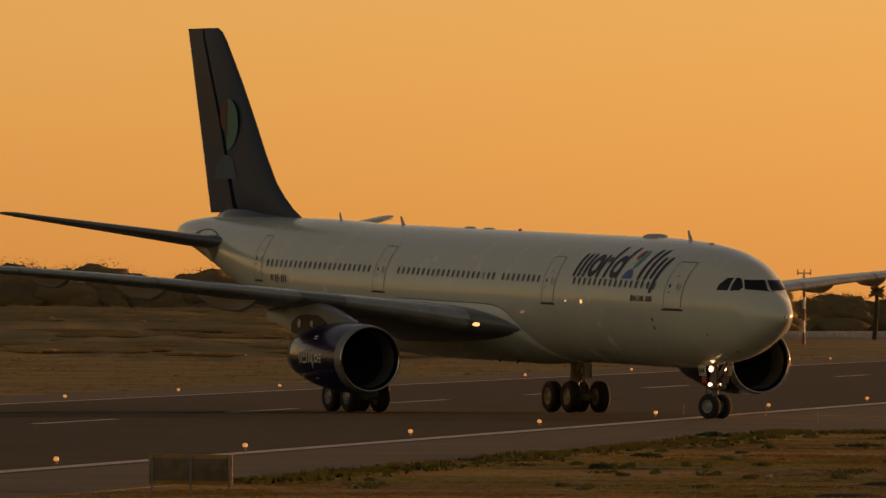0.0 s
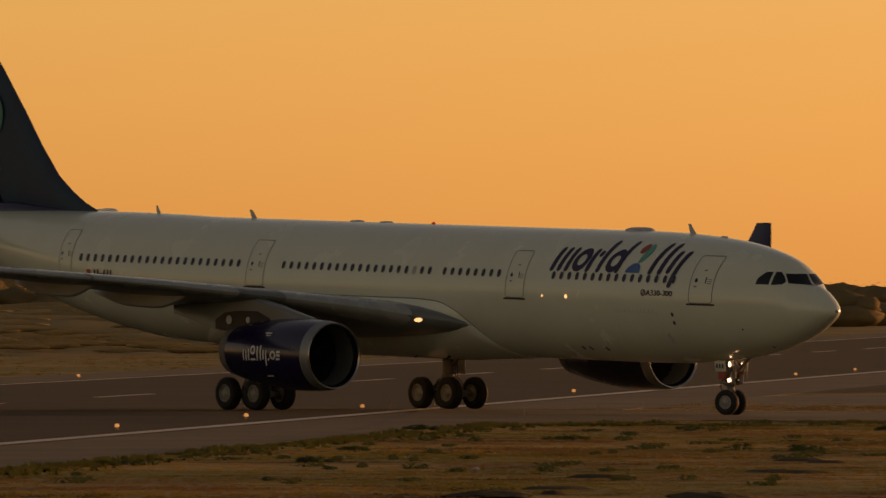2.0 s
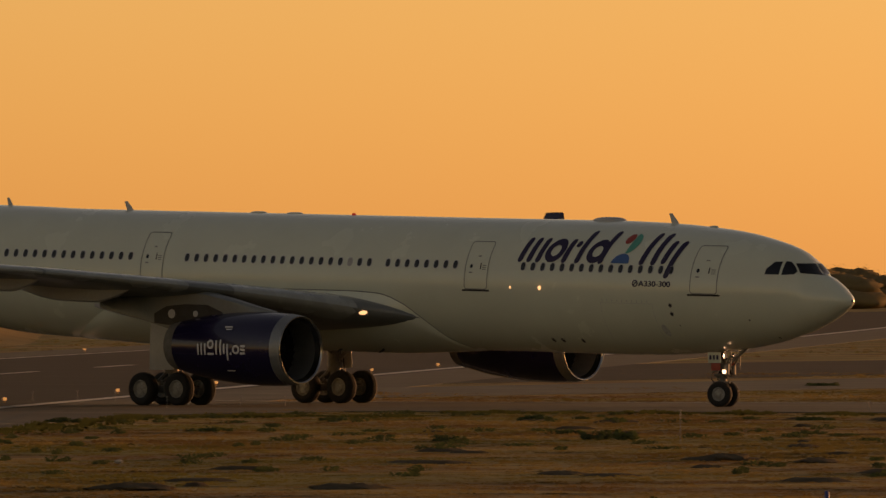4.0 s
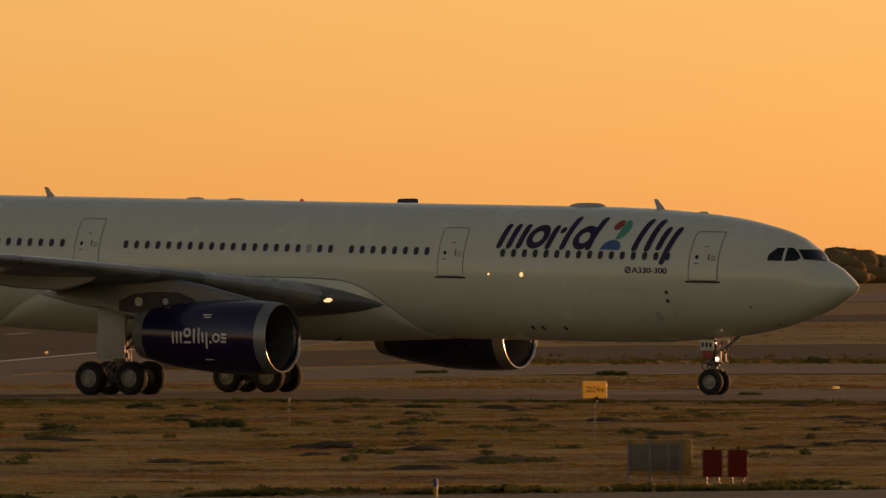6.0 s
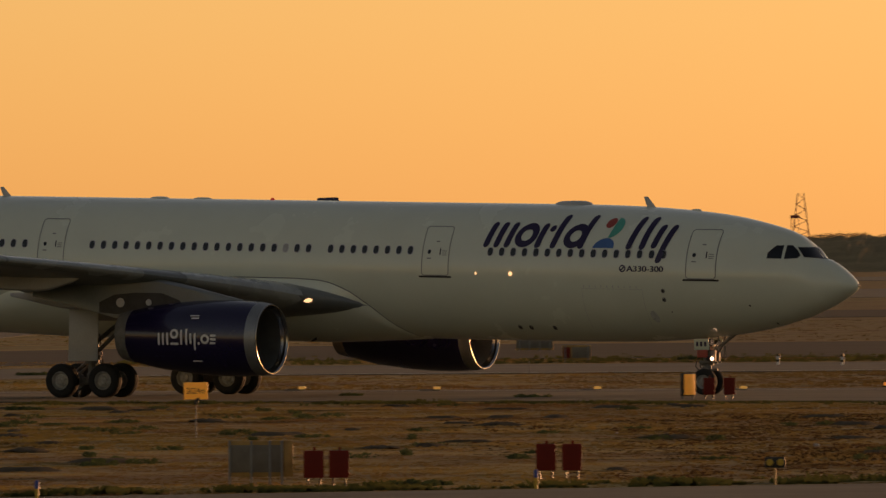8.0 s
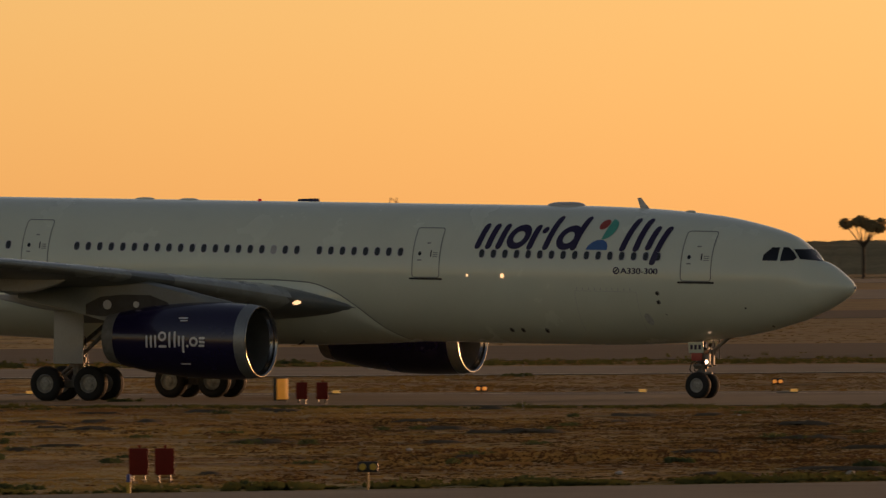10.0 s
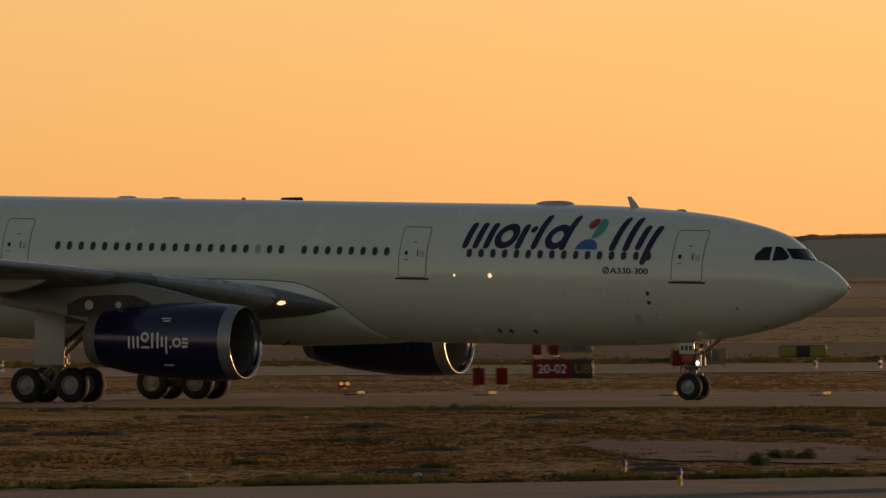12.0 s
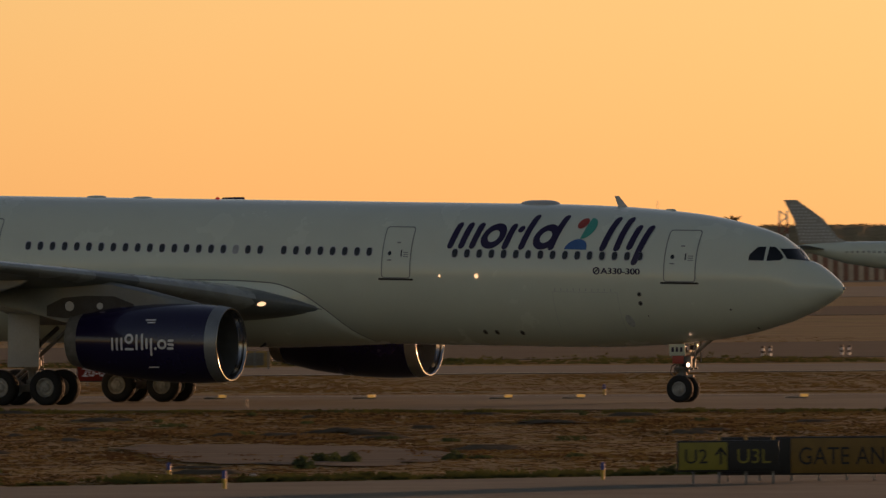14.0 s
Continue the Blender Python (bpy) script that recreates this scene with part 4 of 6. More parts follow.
def turf(name, thin=0.0, bump=0.0):
    """Dry turf: straw, red-brown and green patches at several scales, greener near the runway."""
    m = bpy.data.materials.new(name)
    m.use_nodes = True
    nt = m.node_tree
    b = nt.nodes["Principled BSDF"]
    co = nt.nodes.new("ShaderNodeTexCoord")

    def field(scale, detail, lo, hi, rough=0.6):
        n = nt.nodes.new("ShaderNodeTexNoise")
        n.inputs["Scale"].default_value, n.inputs["Detail"].default_value, n.inputs["Roughness"].default_value = scale, detail, rough
        nt.links.new(co.outputs["Object"], n.inputs["Vector"])
        r = nt.nodes.new("ShaderNodeMapRange")
        r.inputs["From Min"].default_value, r.inputs["From Max"].default_value = lo, hi
        nt.links.new(n.outputs["Fac"], r.inputs["Value"])
        return r.outputs[0]

    def blend(fac, a, c, kind="MIX"):
        x = nt.nodes.new("ShaderNodeMix")
        x.data_type, x.blend_type = "RGBA", kind
        for sock, val in ((x.inputs["Factor"], fac), (x.inputs["A"], a), (x.inputs["B"], c)):
            if isinstance(val, tuple):
                sock.default_value = (*val, 1)
            elif isinstance(val, float):
                sock.default_value = val
            else:
                nt.links.new(val, sock)
        return x.outputs["Result"]
    sep = nt.nodes.new("ShaderNodeSeparateXYZ")
    nt.links.new(co.outputs["Object"], sep.inputs[0])
    west = nt.nodes.new("ShaderNodeMapRange")
    west.inputs["From Min"].default_value, west.inputs["From Max"].default_value = 2.0, -32.0
    west.inputs["To Min"].default_value, west.inputs["To Max"].default_value = 0.25, 0.85
    nt.links.new(sep.outputs[0], west.inputs["Value"])
    green = nt.nodes.new("ShaderNodeMath")
    green.operation = "MULTIPLY"
    nt.links.new(field(0.05, 5.0, 0.44, 0.60, 0.58), green.inputs[0])
    nt.links.new(west.outputs[0], green.inputs[1])
    straw = blend(field(0.09, 6.0, 0.42, 0.58, 0.58), (0.360, 0.245, 0.086), (0.205, 0.122, 0.052))
    east = nt.nodes.new("ShaderNodeMapRange")
    east.inputs["From Min"].default_value, east.inputs["From Max"].default_value = 4.0, 30.0
    east.inputs["To Max"].default_value = 0.7
    nt.links.new(sep.outputs[0], east.inputs["Value"])
    straw = blend(east.outputs[0], straw, (0.148, 0.100, 0.044))
    col = blend(green.outputs[0], straw, (0.190, 0.168, 0.042))
    col = blend(field(0.15, 7.0, 0.55, 0.68, 0.62), col, (0.070, 0.058, 0.027))
    grain = nt.nodes.new("ShaderNodeTexNoise")
    grain.inputs["Scale"].default_value, grain.inputs["Detail"].default_value = 1.3, 6.0
    nt.links.new(co.outputs["Object"], grain.inputs["Vector"])
    col = blend(0.14, col, grain.outputs["Fac"], "OVERLAY")
    nt.links.new(col, b.inputs["Base Color"])
    b.inputs["Roughness"].default_value = 0.95
    b.inputs["Specular IOR Level"].default_value = 0.08
    if bump:
        bp = nt.nodes.new("ShaderNodeBump")
        bp.inputs["Strength"].default_value, bp.inputs["Distance"].default_value = bump, 0.06
        nt.links.new(grain.outputs["Fac"], bp.inputs["Height"])
        nt.links.new(bp.outputs[0], b.inputs["Normal"])
    if thin:
        tr = nt.nodes.new("ShaderNodeBsdfTranslucent")
        nt.links.new(col, tr.inputs["Color"])
        both = nt.nodes.new("ShaderNodeMixShader")
        both.inputs[0].default_value = thin
        nt.links.new(b.outputs[0], both.inputs[1])
        nt.links.new(tr.outputs[0], both.inputs[2])
        nt.links.new(both.outputs[0], nt.nodes["Material Output"].inputs[0])
    return m


GRASS = turf("dry_grass_soil", bump=0.12)
BLADE = turf("dry_grass_blades", thin=0.2)
ASPHALT = mat("worn_asphalt", (0.043, 0.047, 0.040), 0.9, scale=0.12, vary=0.35, bump=0.25, fine=0.06, spec=0.08)
SHOULDER = mat("pale_shoulder_asphalt", (0.114, 0.113, 0.088), 0.9, scale=0.15, vary=0.3, bump=0.25, fine=0.06, spec=0.15)
CONCRETE = mat("worn_concrete", (0.140, 0.138, 0.108), 0.9, scale=0.2, vary=0.3, bump=0.2, fine=0.05, spec=0.15)
BARE_PATCH = mat("bare_grey_patch", (0.088, 0.080, 0.066), 0.9, scale=0.35, vary=0.45, bump=0.3, fine=0.08, spec=0.12)
ROAD_PAINT = mat("worn_road_paint", (0.66, 0.63, 0.56), 0.8, scale=1.5, vary=0.4)

xs = sorted(set([-4500, -3000, -2000, -1200] + list(range(-800, 801, 40)) + [1200, 2000, 3000, 4500]))
ys = sorted(set([-4500, -2000, -600, 0, 200] + list(range(300, 2701, 50)) + [3200, 4000, 4900]))
bm = bmesh.new()
grid = [[bm.verts.new((x, y, rise(x, y) - 0.03)) for x in xs] for y in ys]
for a, b in zip(grid, grid[1:]):
    for i in range(len(xs) - 1):
        bm.faces.new((a[i], a[i + 1], b[i + 1], b[i]))
tagged(part("ground", bm, GRASS), "dry brown and green grassland of the airfield", "ground", kind="structure")


def slab(name, outline, material, label, category, z=0.0, thick=0.12, steps=24):
    """Paving: an outline of left and right edge points (x, y), swept along, following the land, with a shallow side."""
    bm = bmesh.new()
    rows = []
    left, right = outline
    for k in range(steps + 1):
        u = k / steps
        def along(pts):
            q = u * (len(pts) - 1)
            i = min(int(q), len(pts) - 2)
            f = q - i
            return [pts[i][c] + (pts[i + 1][c] - pts[i][c]) * f for c in (0, 1)]
        l, r = along(left), along(right)
        row = []
        for v in [j / 8 for j in range(9)]:
            x, y = l[0] + (r[0] - l[0]) * v, l[1] + (r[1] - l[1]) * v
            row.append(Vector((x, y, rise(x, y) + z)))
        row = [row[0] - Vector((0, 0, thick))] + row + [row[-1] - Vector((0, 0, thick))]
        rows.append(row)
    loft(bm, rows, closed=False)
    return tagged(part(name, bm, material), label, category, kind="structure")


def near_edge(y):
    return -53.6 + 0.0315 * (y - 400)


def far_edge(y):
    return -82.8 + 0.0285 * (y - 620)


def taxi_near(x):
    return 535.5 - 0.567 * (x + 10)


slab("runway", ([(far_edge(y) - 1.0, y) for y in (-200, 1600)], [(near_edge(y) + 0.8, y) for y in (-200, 1600)]), ASPHALT, "dark worn asphalt runway", "runway")
slab("pavement", ([(near_edge(y) + 0.8, y) for y in (-200, 1600)], [(near_edge(y) + 8.4, y) for y in (-200, 1600)]), SHOULDER, "pale asphalt shoulder along the runway", "pavement", z=0.004)
slab("pavement", ([(far_edge(y) - 7, y) for y in (-200, 1600)], [(far_edge(y) - 1.0, y) for y in (-200, 1600)]), SHOULDER, "pale asphalt shoulder on the far runway edge", "pavement", z=0.004)
slab("taxiway", ([(-48, 590), (-36, 585), (-24, 582), (-9.7, 578), (30, 567), (73, 548), (160, 508), (420, 370)], [(-43.5, 500), (-40.5, 532), (-33, 545), (-20, 541), (-2, 531), (65, 493), (160, 439), (420, 291)]),
     SHOULDER, "pale worn asphalt taxiway leaving the runway", "taxiway", z=0.010, steps=42)
slab("taxiway", ([(-44, 640), (-15, 706), (92, 700), (420, 680)], [(-45, 585), (-11, 652), (88, 656), (420, 640)]), CONCRETE, "pale concrete taxiway beyond the grass strip", "taxiway", z=0.006)
slab("taxiway", ([(-52, 770), (-10, 862), (120, 880), (500, 900)], [(-46, 655), (-10, 742), (100, 745), (500, 740)]), ASPHALT, "dark asphalt taxiway across the airfield", "taxiway", z=0.002)
slab("taxiway", ([(-20, 1210), (190, 1330), (700, 1480)], [(-20, 1130), (170, 1200), (700, 1300)]), ASPHALT, "far asphalt taxiway", "taxiway", z=0.004)
slab("taxiway", ([(-20, 1560), (220, 1700), (800, 1800)], [(-20, 1420), (190, 1470), (800, 1550)]), CONCRETE, "far concrete taxiway", "taxiway", z=0.004)
slab("apron", ([(-40, 2150), (800, 2250)], [(60, 1880), (800, 1880)]), CONCRETE, "far concrete apron", "apron", z=0.004)
slab("pavement", ([(-200, 228), (0, 327), (60, 357), (200, 427)], [(-200, 60), (0, 60), (60, 60), (200, 60)]), CONCRETE, "worn concrete service road in front of the grass", "pavement", z=0.008)
rng = random.Random(4)
bm = bmesh.new()
c = bm.verts.new((34.8, 391, 0.004))
rim = []
for k in range(120):
    a = k * math.tau / 120
    q = Vector((math.cos(a), math.sin(a), 0))
    r = 1 + 0.30 * noise.noise(q * 1.7 + Vector((0, 0, 5))) + 0.22 * noise.noise(q * 5 + Vector((0, 0, 2))) + 0.12 * noise.noise(q * 14)
    rim.append(bm.verts.new((34.8 + 4.6 * r * math.cos(a), 391 + 22 * r * math.sin(a), 0.004)))
for a, b in zip(rim, rim[1:] + rim[:1]):
    bm.faces.new((c, a, b))
tagged(part("pavement", bm, BARE_PATCH), "bare grey concrete patch in the grass", "pavement", kind="structure")

# painted lines
def line(pts, w, z, label, along_y=True):
    bm = bmesh.new()
    rows = []
    for (x0, y0), (x1, y1) in zip(pts, pts[1:]):
        n = max(2, int(math.hypot(x1 - x0, y1 - y0) / 15))
        for k in range(n):
            rows.append((x0 + (x1 - x0) * k / n, y0 + (y1 - y0) * k / n))
    rows.append(pts[-1])
    loft(bm, [[Vector((x - (w / 2 if along_y else 0), y - (0 if along_y else w / 2), rise(x, y) + z)), Vector((x + (w / 2 if along_y else 0), y + (0 if along_y else w / 2), rise(x, y) + z))] for x, y in rows], closed=False)
    tagged(part("road_marking", bm, ROAD_PAINT), label, "marking", kind="structure")


line([(near_edge(y), y) for y in (100, 800, 1500)], 0.85, 0.016, "worn white runway edge line")
line([(far_edge(y), y) for y in (100, 800, 1500)], 0.55, 0.010, "worn white runway edge line")
for k in range(14):
    y = 470 + 52.5 * k + 9
    mid = -70.4 + 0.028 * (y - 531)
    line([(mid, y), (mid + 0.028 * 21, y + 21)], 0.5, 0.012, "worn white runway centre dash")
line([(-44, 592), (-30, 580), (73, 545), (160, 505)], 0.5, 0.016, "worn yellow taxiway edge line", False)
line([(-11, 653), (88, 657), (300, 650)], 1.2, 0.012, "worn pale edge line of the far taxiway", False)


def grassy(x, y):
    """Whether this spot of the airfield is grass."""
    edge = 3.0 * noise.noise(Vector((x * 0.35, y * 0.05, 1)))
    if y < 327 + 0.5 * x + 2 + edge * 0.7:
        return False
    if abs((x - 34.8) / 4.7) ** 2 + abs((y - 391) / 22) ** 2 < 0.75 + edge * 0.22 and noise.noise(Vector((x * 0.9, y * 0.16, 4))) < 0.28:
        return False
    if x < near_edge(y) + 8.2 + edge * 0.08 and x > far_edge(y) - 6.6:
        return False
    if y < taxi_near(x) + edge * 0.7 and x > -42 + (y - 520) * 0.2:
        return True
    if x < -40 and y < 520:
        return True
    low = 578 - 0.28 * (x + 10) if x > -10 else 581 + (-10 - x) * 0.15
    if low + 2 + edge < y < 651 + edge and x > -42:
        return True
    if 712 < y < 741 and x > -30:
        return True
    return x < far_edge(y) - 6.6 or 880 < y < 1120


def tufts(name, count, area, tall, label, material=BLADE, seed=1, soft=0.0):
    rg = random.Random(seed)
    vs, fs = [], []
    x0, x1, y0, y1 = area
    made = 0
    while made < count:
        y = y0 + (y1 - y0) * rg.random()
        x = x0 + (x1 - x0) * rg.random()
        if abs(x / y) > 0.145 or not grassy(x, y):
            made += 0.25
            continue
        made += 1
        if soft and rg.random() > min(x - x0, x1 - x) / soft + 0.8 * noise.noise(Vector((x * 0.2, y * 0.05, 9))):
            continue
        patchy = 0.5 + 0.9 * noise.noise(Vector((x * 0.12, y * 0.035, 3)))
        if patchy < -0.1:
            continue
        h = tall * (0.35 + 0.9 * rg.random()) * min(max(patchy, 0.3), 1.4)
        z = rise(x, y) - 0.03
        for k in range(4):
            dx, lean = rg.uniform(-0.22, 0.22), rg.uniform(-0.12, 0.12)
            w = 0.035 + 0.05 * rg.random()
            hh = h * rg.uniform(0.5, 1.0)
            dy = rg.uniform(-0.2, 0.2)
            i = len(vs)
            vs += [(x + dx - w, y + dy, z), (x + dx + w, y + dy, z), (x + dx + lean + 0.008, y + dy, z + hh), (x + dx + lean - 0.008, y + dy, z + hh)]
            fs.append((i, i + 1, i + 2, i + 3))
    me = bpy.data.meshes.new(name)
    me.from_pydata(vs, [], fs)
    me.materials.append(material)
    return tagged(new(name, me), label, "grass", kind="stuff")


tufts("grass", 48000, (-48, 82, 322, 565), 0.08, "patchy dry brown grass between service road and taxiway", seed=2)
tufts("grass", 16000, (-42, 110, 572, 745), 0.10, "dry grass strips between the taxiways", seed=3)
tufts("grass", 12000, (-190, 120, 430, 1130), 0.14, "dry grass beyond the runway", seed=5)

GREEN_BLADE = mat("green_weed_blades", (0.110, 0.115, 0.040), 0.9, scale=0.3, second=(0.065, 0.076, 0.025), fine=0.04, thin=0.35, spec=0.1)


def fringe(name, count, edge, tall, label, seed):
    """Taller green weeds in a band along the edge of the paving."""
    rg = random.Random(seed)
    vs, fs = [], []
    for _ in range(count):
        x, y = edge(rg.random(), abs(rg.gauss(0, 1)))
        lump = noise.noise(Vector((x * 0.5, y * 0.1, 8)))
        if lump < -0.25:
            continue
        h = tall * (0.3 + 0.7 * rg.random()) * (0.6 + lump)
        for k in range(4):
            dx, lean, w = rg.uniform(-0.15, 0.15), rg.uniform(-0.1, 0.1), rg.uniform(0.03, 0.07)
            i = len(vs)
            vs += [(x + dx - w, y, -0.03), (x + dx + w, y, -0.03), (x + dx + lean + 0.01, y, h), (x + dx + lean - 0.01, y, h)]
            fs.append((i, i + 1, i + 2, i + 3))
    me = bpy.data.meshes.new(name)
    me.from_pydata(vs, [], fs)
    me.materials.append(GREEN_BLADE)
    tagged(new(name, me), label, "weeds", kind="stuff")


DARK_BLADE = mat("dark_dry_weeds", (0.105, 0.058, 0.030), 0.9, scale=0.05, second=(0.052, 0.040, 0.020), fine=0.04, thin=0.25, spec=0.05)
tufts("dry_weeds", 7500, (2, 40, 342, 480), 0.10, "dark reddish-brown dry weeds in the grass", DARK_BLADE, seed=31, soft=14.0)
tufts("dry_weeds", 4500, (26, 68, 360, 500), 0.10, "dark reddish-brown dry weeds in the grass", DARK_BLADE, seed=32, soft=12.0)

fringe("weeds", 2800, lambda u, g: (-22 + 72 * u, 329.5 + 0.5 * (-22 + 72 * u) + 3.2 * g), 0.19, "green weeds along the service road edge", 21)
fringe("weeds", 1000, lambda u, g: (near_edge(380 + 150 * u) + 8.9 + 1.1 * g, 380 + 150 * u), 0.20, "green weeds along the runway shoulder", 22)
fringe("weeds", 2500, lambda u, g: (-40 + 110 * u, taxi_near(-40 + 110 * u) - 2.5 - 3 * g if u > 0.1 else 530 - 4 * g), 0.14, "green weeds along the taxiway edge", 23)
fringe("weeds", 2500, lambda u, g: (-14 + 110 * u, 712 + 20 * g), 0.25, "green weeds in the far grass strip", 24)

LEAF = mat("dark_shrub_leaves", (0.085, 0.104, 0.030), 0.8, scale=1.5, second=(0.046, 0.060, 0.018), fine=0.08, thin=0.3)
# Lighter than real evergreen leaves: distance haze is put into this base colour.
TREE_LEAF = mat("hazed_evergreen_foliage", (0.36, 0.272, 0.140), 0.9, scale=0.08, second=(0.28, 0.212, 0.108), fine=0.04, thin=0.4, spec=0.05)
# Scrub brown brightened so that it carries the haze over the bank.
DRY_SCRUB = mat("hazed_dry_scrub", (0.46, 0.32, 0.142), 0.95, scale=0.03, second=(0.34, 0.24, 0.108), fine=0.03, thin=0.2, spec=0.03)
BARK = mat("tree_bark", (0.09, 0.065, 0.045), 0.95, scale=3, vary=0.4)


def leaves(vs, fs, c, rx, ry, rz, count, size, rg):
    """Small leaf faces scattered through a lumpy mass."""
    for _ in range(count):
        while True:
            p = Vector((rg.uniform(-1, 1), rg.uniform(-1, 1), rg.uniform(-1, 1)))
            if 0.15 < p.length < 0.95:
                break
        core = 2.0 if p.length < 0.72 else 1.15 - 0.8 * (p.length - 0.72) / 0.28
        p = Vector((c[0] + p.x * rx, c[1] + p.y * ry, c[2] + p.z * rz))
        a, b = rg.uniform(0, math.tau), rg.uniform(-0.9, 0.9)
        s = size * rg.uniform(0.5, 1.2) * core
        u = Vector((math.cos(a), math.sin(a) * 0.5, b)).normalized() * s
        v = Vector((-math.sin(a) * 0.4, 0.3, math.cos(b))).normalized() * s * 0.7
        i = len(vs)
        vs += [p - u * 0.5, p - v * 0.4, p + u * 0.6, p + v * 0.5]
        fs.append((i, i + 1, i + 2, i + 3))


def lump(vs, fs, c, rx, ry, rz, seed, n=18, m=10):
    """A closed, uneven mass of dense foliage."""
    i = len(vs)
    for a in range(m + 1):
        u = math.pi * a / m
        for b in range(n):
            v = b * math.tau / n
            q = Vector((math.sin(u) * math.cos(v), math.sin(u) * math.sin(v), math.cos(u)))
            r = 1 + 0.30 * noise.noise(q * 1.9 + Vector((seed, 0, 0))) + 0.16 * noise.noise(q * 4.6 + Vector((0, seed, 0)))
            vs.append(Vector((c[0] + q.x * rx * r, c[1] + q.y * ry * r, c[2] + q.z * rz * r)))
    for a in range(m):
        for b in range(n):
            fs.append((i + a * n + b, i + a * n + (b + 1) % n, i + (a + 1) * n + (b + 1) % n, i + (a + 1) * n + b))


def leafy(name, vs, fs, material, parent=None):
    me = bpy.data.meshes.new(name)
    me.from_pydata([tuple(v) for v in vs], [], fs)
    me.materials.append(material)
    me.shade_smooth()
    ob = new(name, me)
    if parent:
        ob.parent = parent
    return ob


def shrub(x, y, wide, tall, seed):
    rg = random.Random(seed)
    vs, fs = [], []
    n = max(3, int(wide * 4))
    for k in range(n):
        u = (k + 0.5) / n * 2 - 1 + rg.uniform(-0.15, 0.15)
        h = tall * (1 - 0.5 * u * u) * rg.uniform(0.5, 1.0)
        leaves(vs, fs, (u * wide / 2, rg.uniform(-0.5, 0.5), h * 0.42), wide / n * 0.9, 0.4, h * 0.55, 46, 0.13, rg)
    ob = leafy("shrub", vs, fs, LEAF)
    ob.location = (x, y, rise(x, y) - 0.05)
    return tagged(ob, "low dark green weed clump in the dry grass", "shrub", "weeds in the grass")


for k, (x, y, w, h) in enumerate(((-18.7, 454, 1.9, 0.55), (-24.0, 513, 1.3, 0.3), (-41.6, 508, 1.2, 0.35), (-31.7, 514, 0.9, 0.2), (34.6, 377, 0.6, 0.5), (35.2, 376, 0.5, 0.4), (33.0, 366, 0.5, 0.5),
                                  (-37.5, 418, 1.0, 0.25), (-38.8, 447, 0.9, 0.22), (-34.0, 480, 1.5, 0.18), (-21.0, 470, 1.2, 0.2), (-24.0, 452, 1.0, 0.22), (-13.5, 512, 1.4, 0.2), (-1.2, 552, 0.9, 0.2),
                                  (6.0, 541, 1.4, 0.22), (19.5, 374, 0.7, 0.3), (24.0, 362, 1.0, 0.3), (14.0, 342, 1.2, 0.25), (7.0, 339, 1.4, 0.22), (1.0, 337, 1.5, 0.2), (-12.0, 327, 1.4, 0.2), (41.5, 352, 0.8, 0.35),
                                  (-17.0, 660, 1.6, 0.35), (2.0, 718, 1.4, 0.5), (17.0, 730, 1.8, 0.4), (26.0, 646, 1.4, 0.3), (60.0, 722, 2.4, 0.35), (73.0, 728, 3.0, 0.4), (-8.0, 648, 1.5, 0.35), (38.5, 380, 0.5, 0.45))):
    shrub(x, y, w, h, 40 + k)


SOIL = mat("dark_turned_soil", (0.105, 0.080, 0.048), 0.95, scale=1.2, vary=0.4, bump=0.5, spec=0.05)
for k, (x, y, w, h) in enumerate(((-13.4, 405, 2.3, 0.22), (-10.5, 400, 1.5, 0.16), (-27.0, 352, 2.6, 0.2), (-21.5, 354, 2.2, 0.16), (-11.8, 434, 1.2, 0.14), (-6.0, 470, 1.6, 0.14), (4.0, 455, 1.6, 0.14), (0.0, 402, 1.4, 0.12),
                                  (9.0, 420, 2.0, 0.15), (18.0, 440, 2.2, 0.16), (15.5, 470, 1.8, 0.14), (26.0, 420, 2.4, 0.16), (21.0, 392, 1.8, 0.14), (-17.0, 378, 1.6, 0.12), (28.0, 455, 2.4, 0.16), (41.0, 440, 2.6, 0.18), (50.0, 460, 2.6, 0.16), (36.0, 478, 2.2, 0.14))):
    bm = bmesh.new()
    bmesh.ops.create_uvsphere(bm, u_segments=36, v_segments=14, radius=1.0)
    for v in bm.verts:
        q = v.co.copy()
        f = 1 + 0.45 * noise.noise(q * 2.1 + Vector((k * 3.1, 0, 0)))
        v.co = Vector((q.x * w / 2 * f, q.y * 1.6 * f, q.z * h * (0.6 + 0.8 * abs(noise.noise(Vector((q.x * 4 + k, q.y * 3, 2)))) + 0.2)))
    ob = part("soil_mound", bm, SOIL)
    ob.location = (x, y, -0.06)
    tagged(ob, "low dark mound of turned soil in the grass", "mound", "soil mounds")


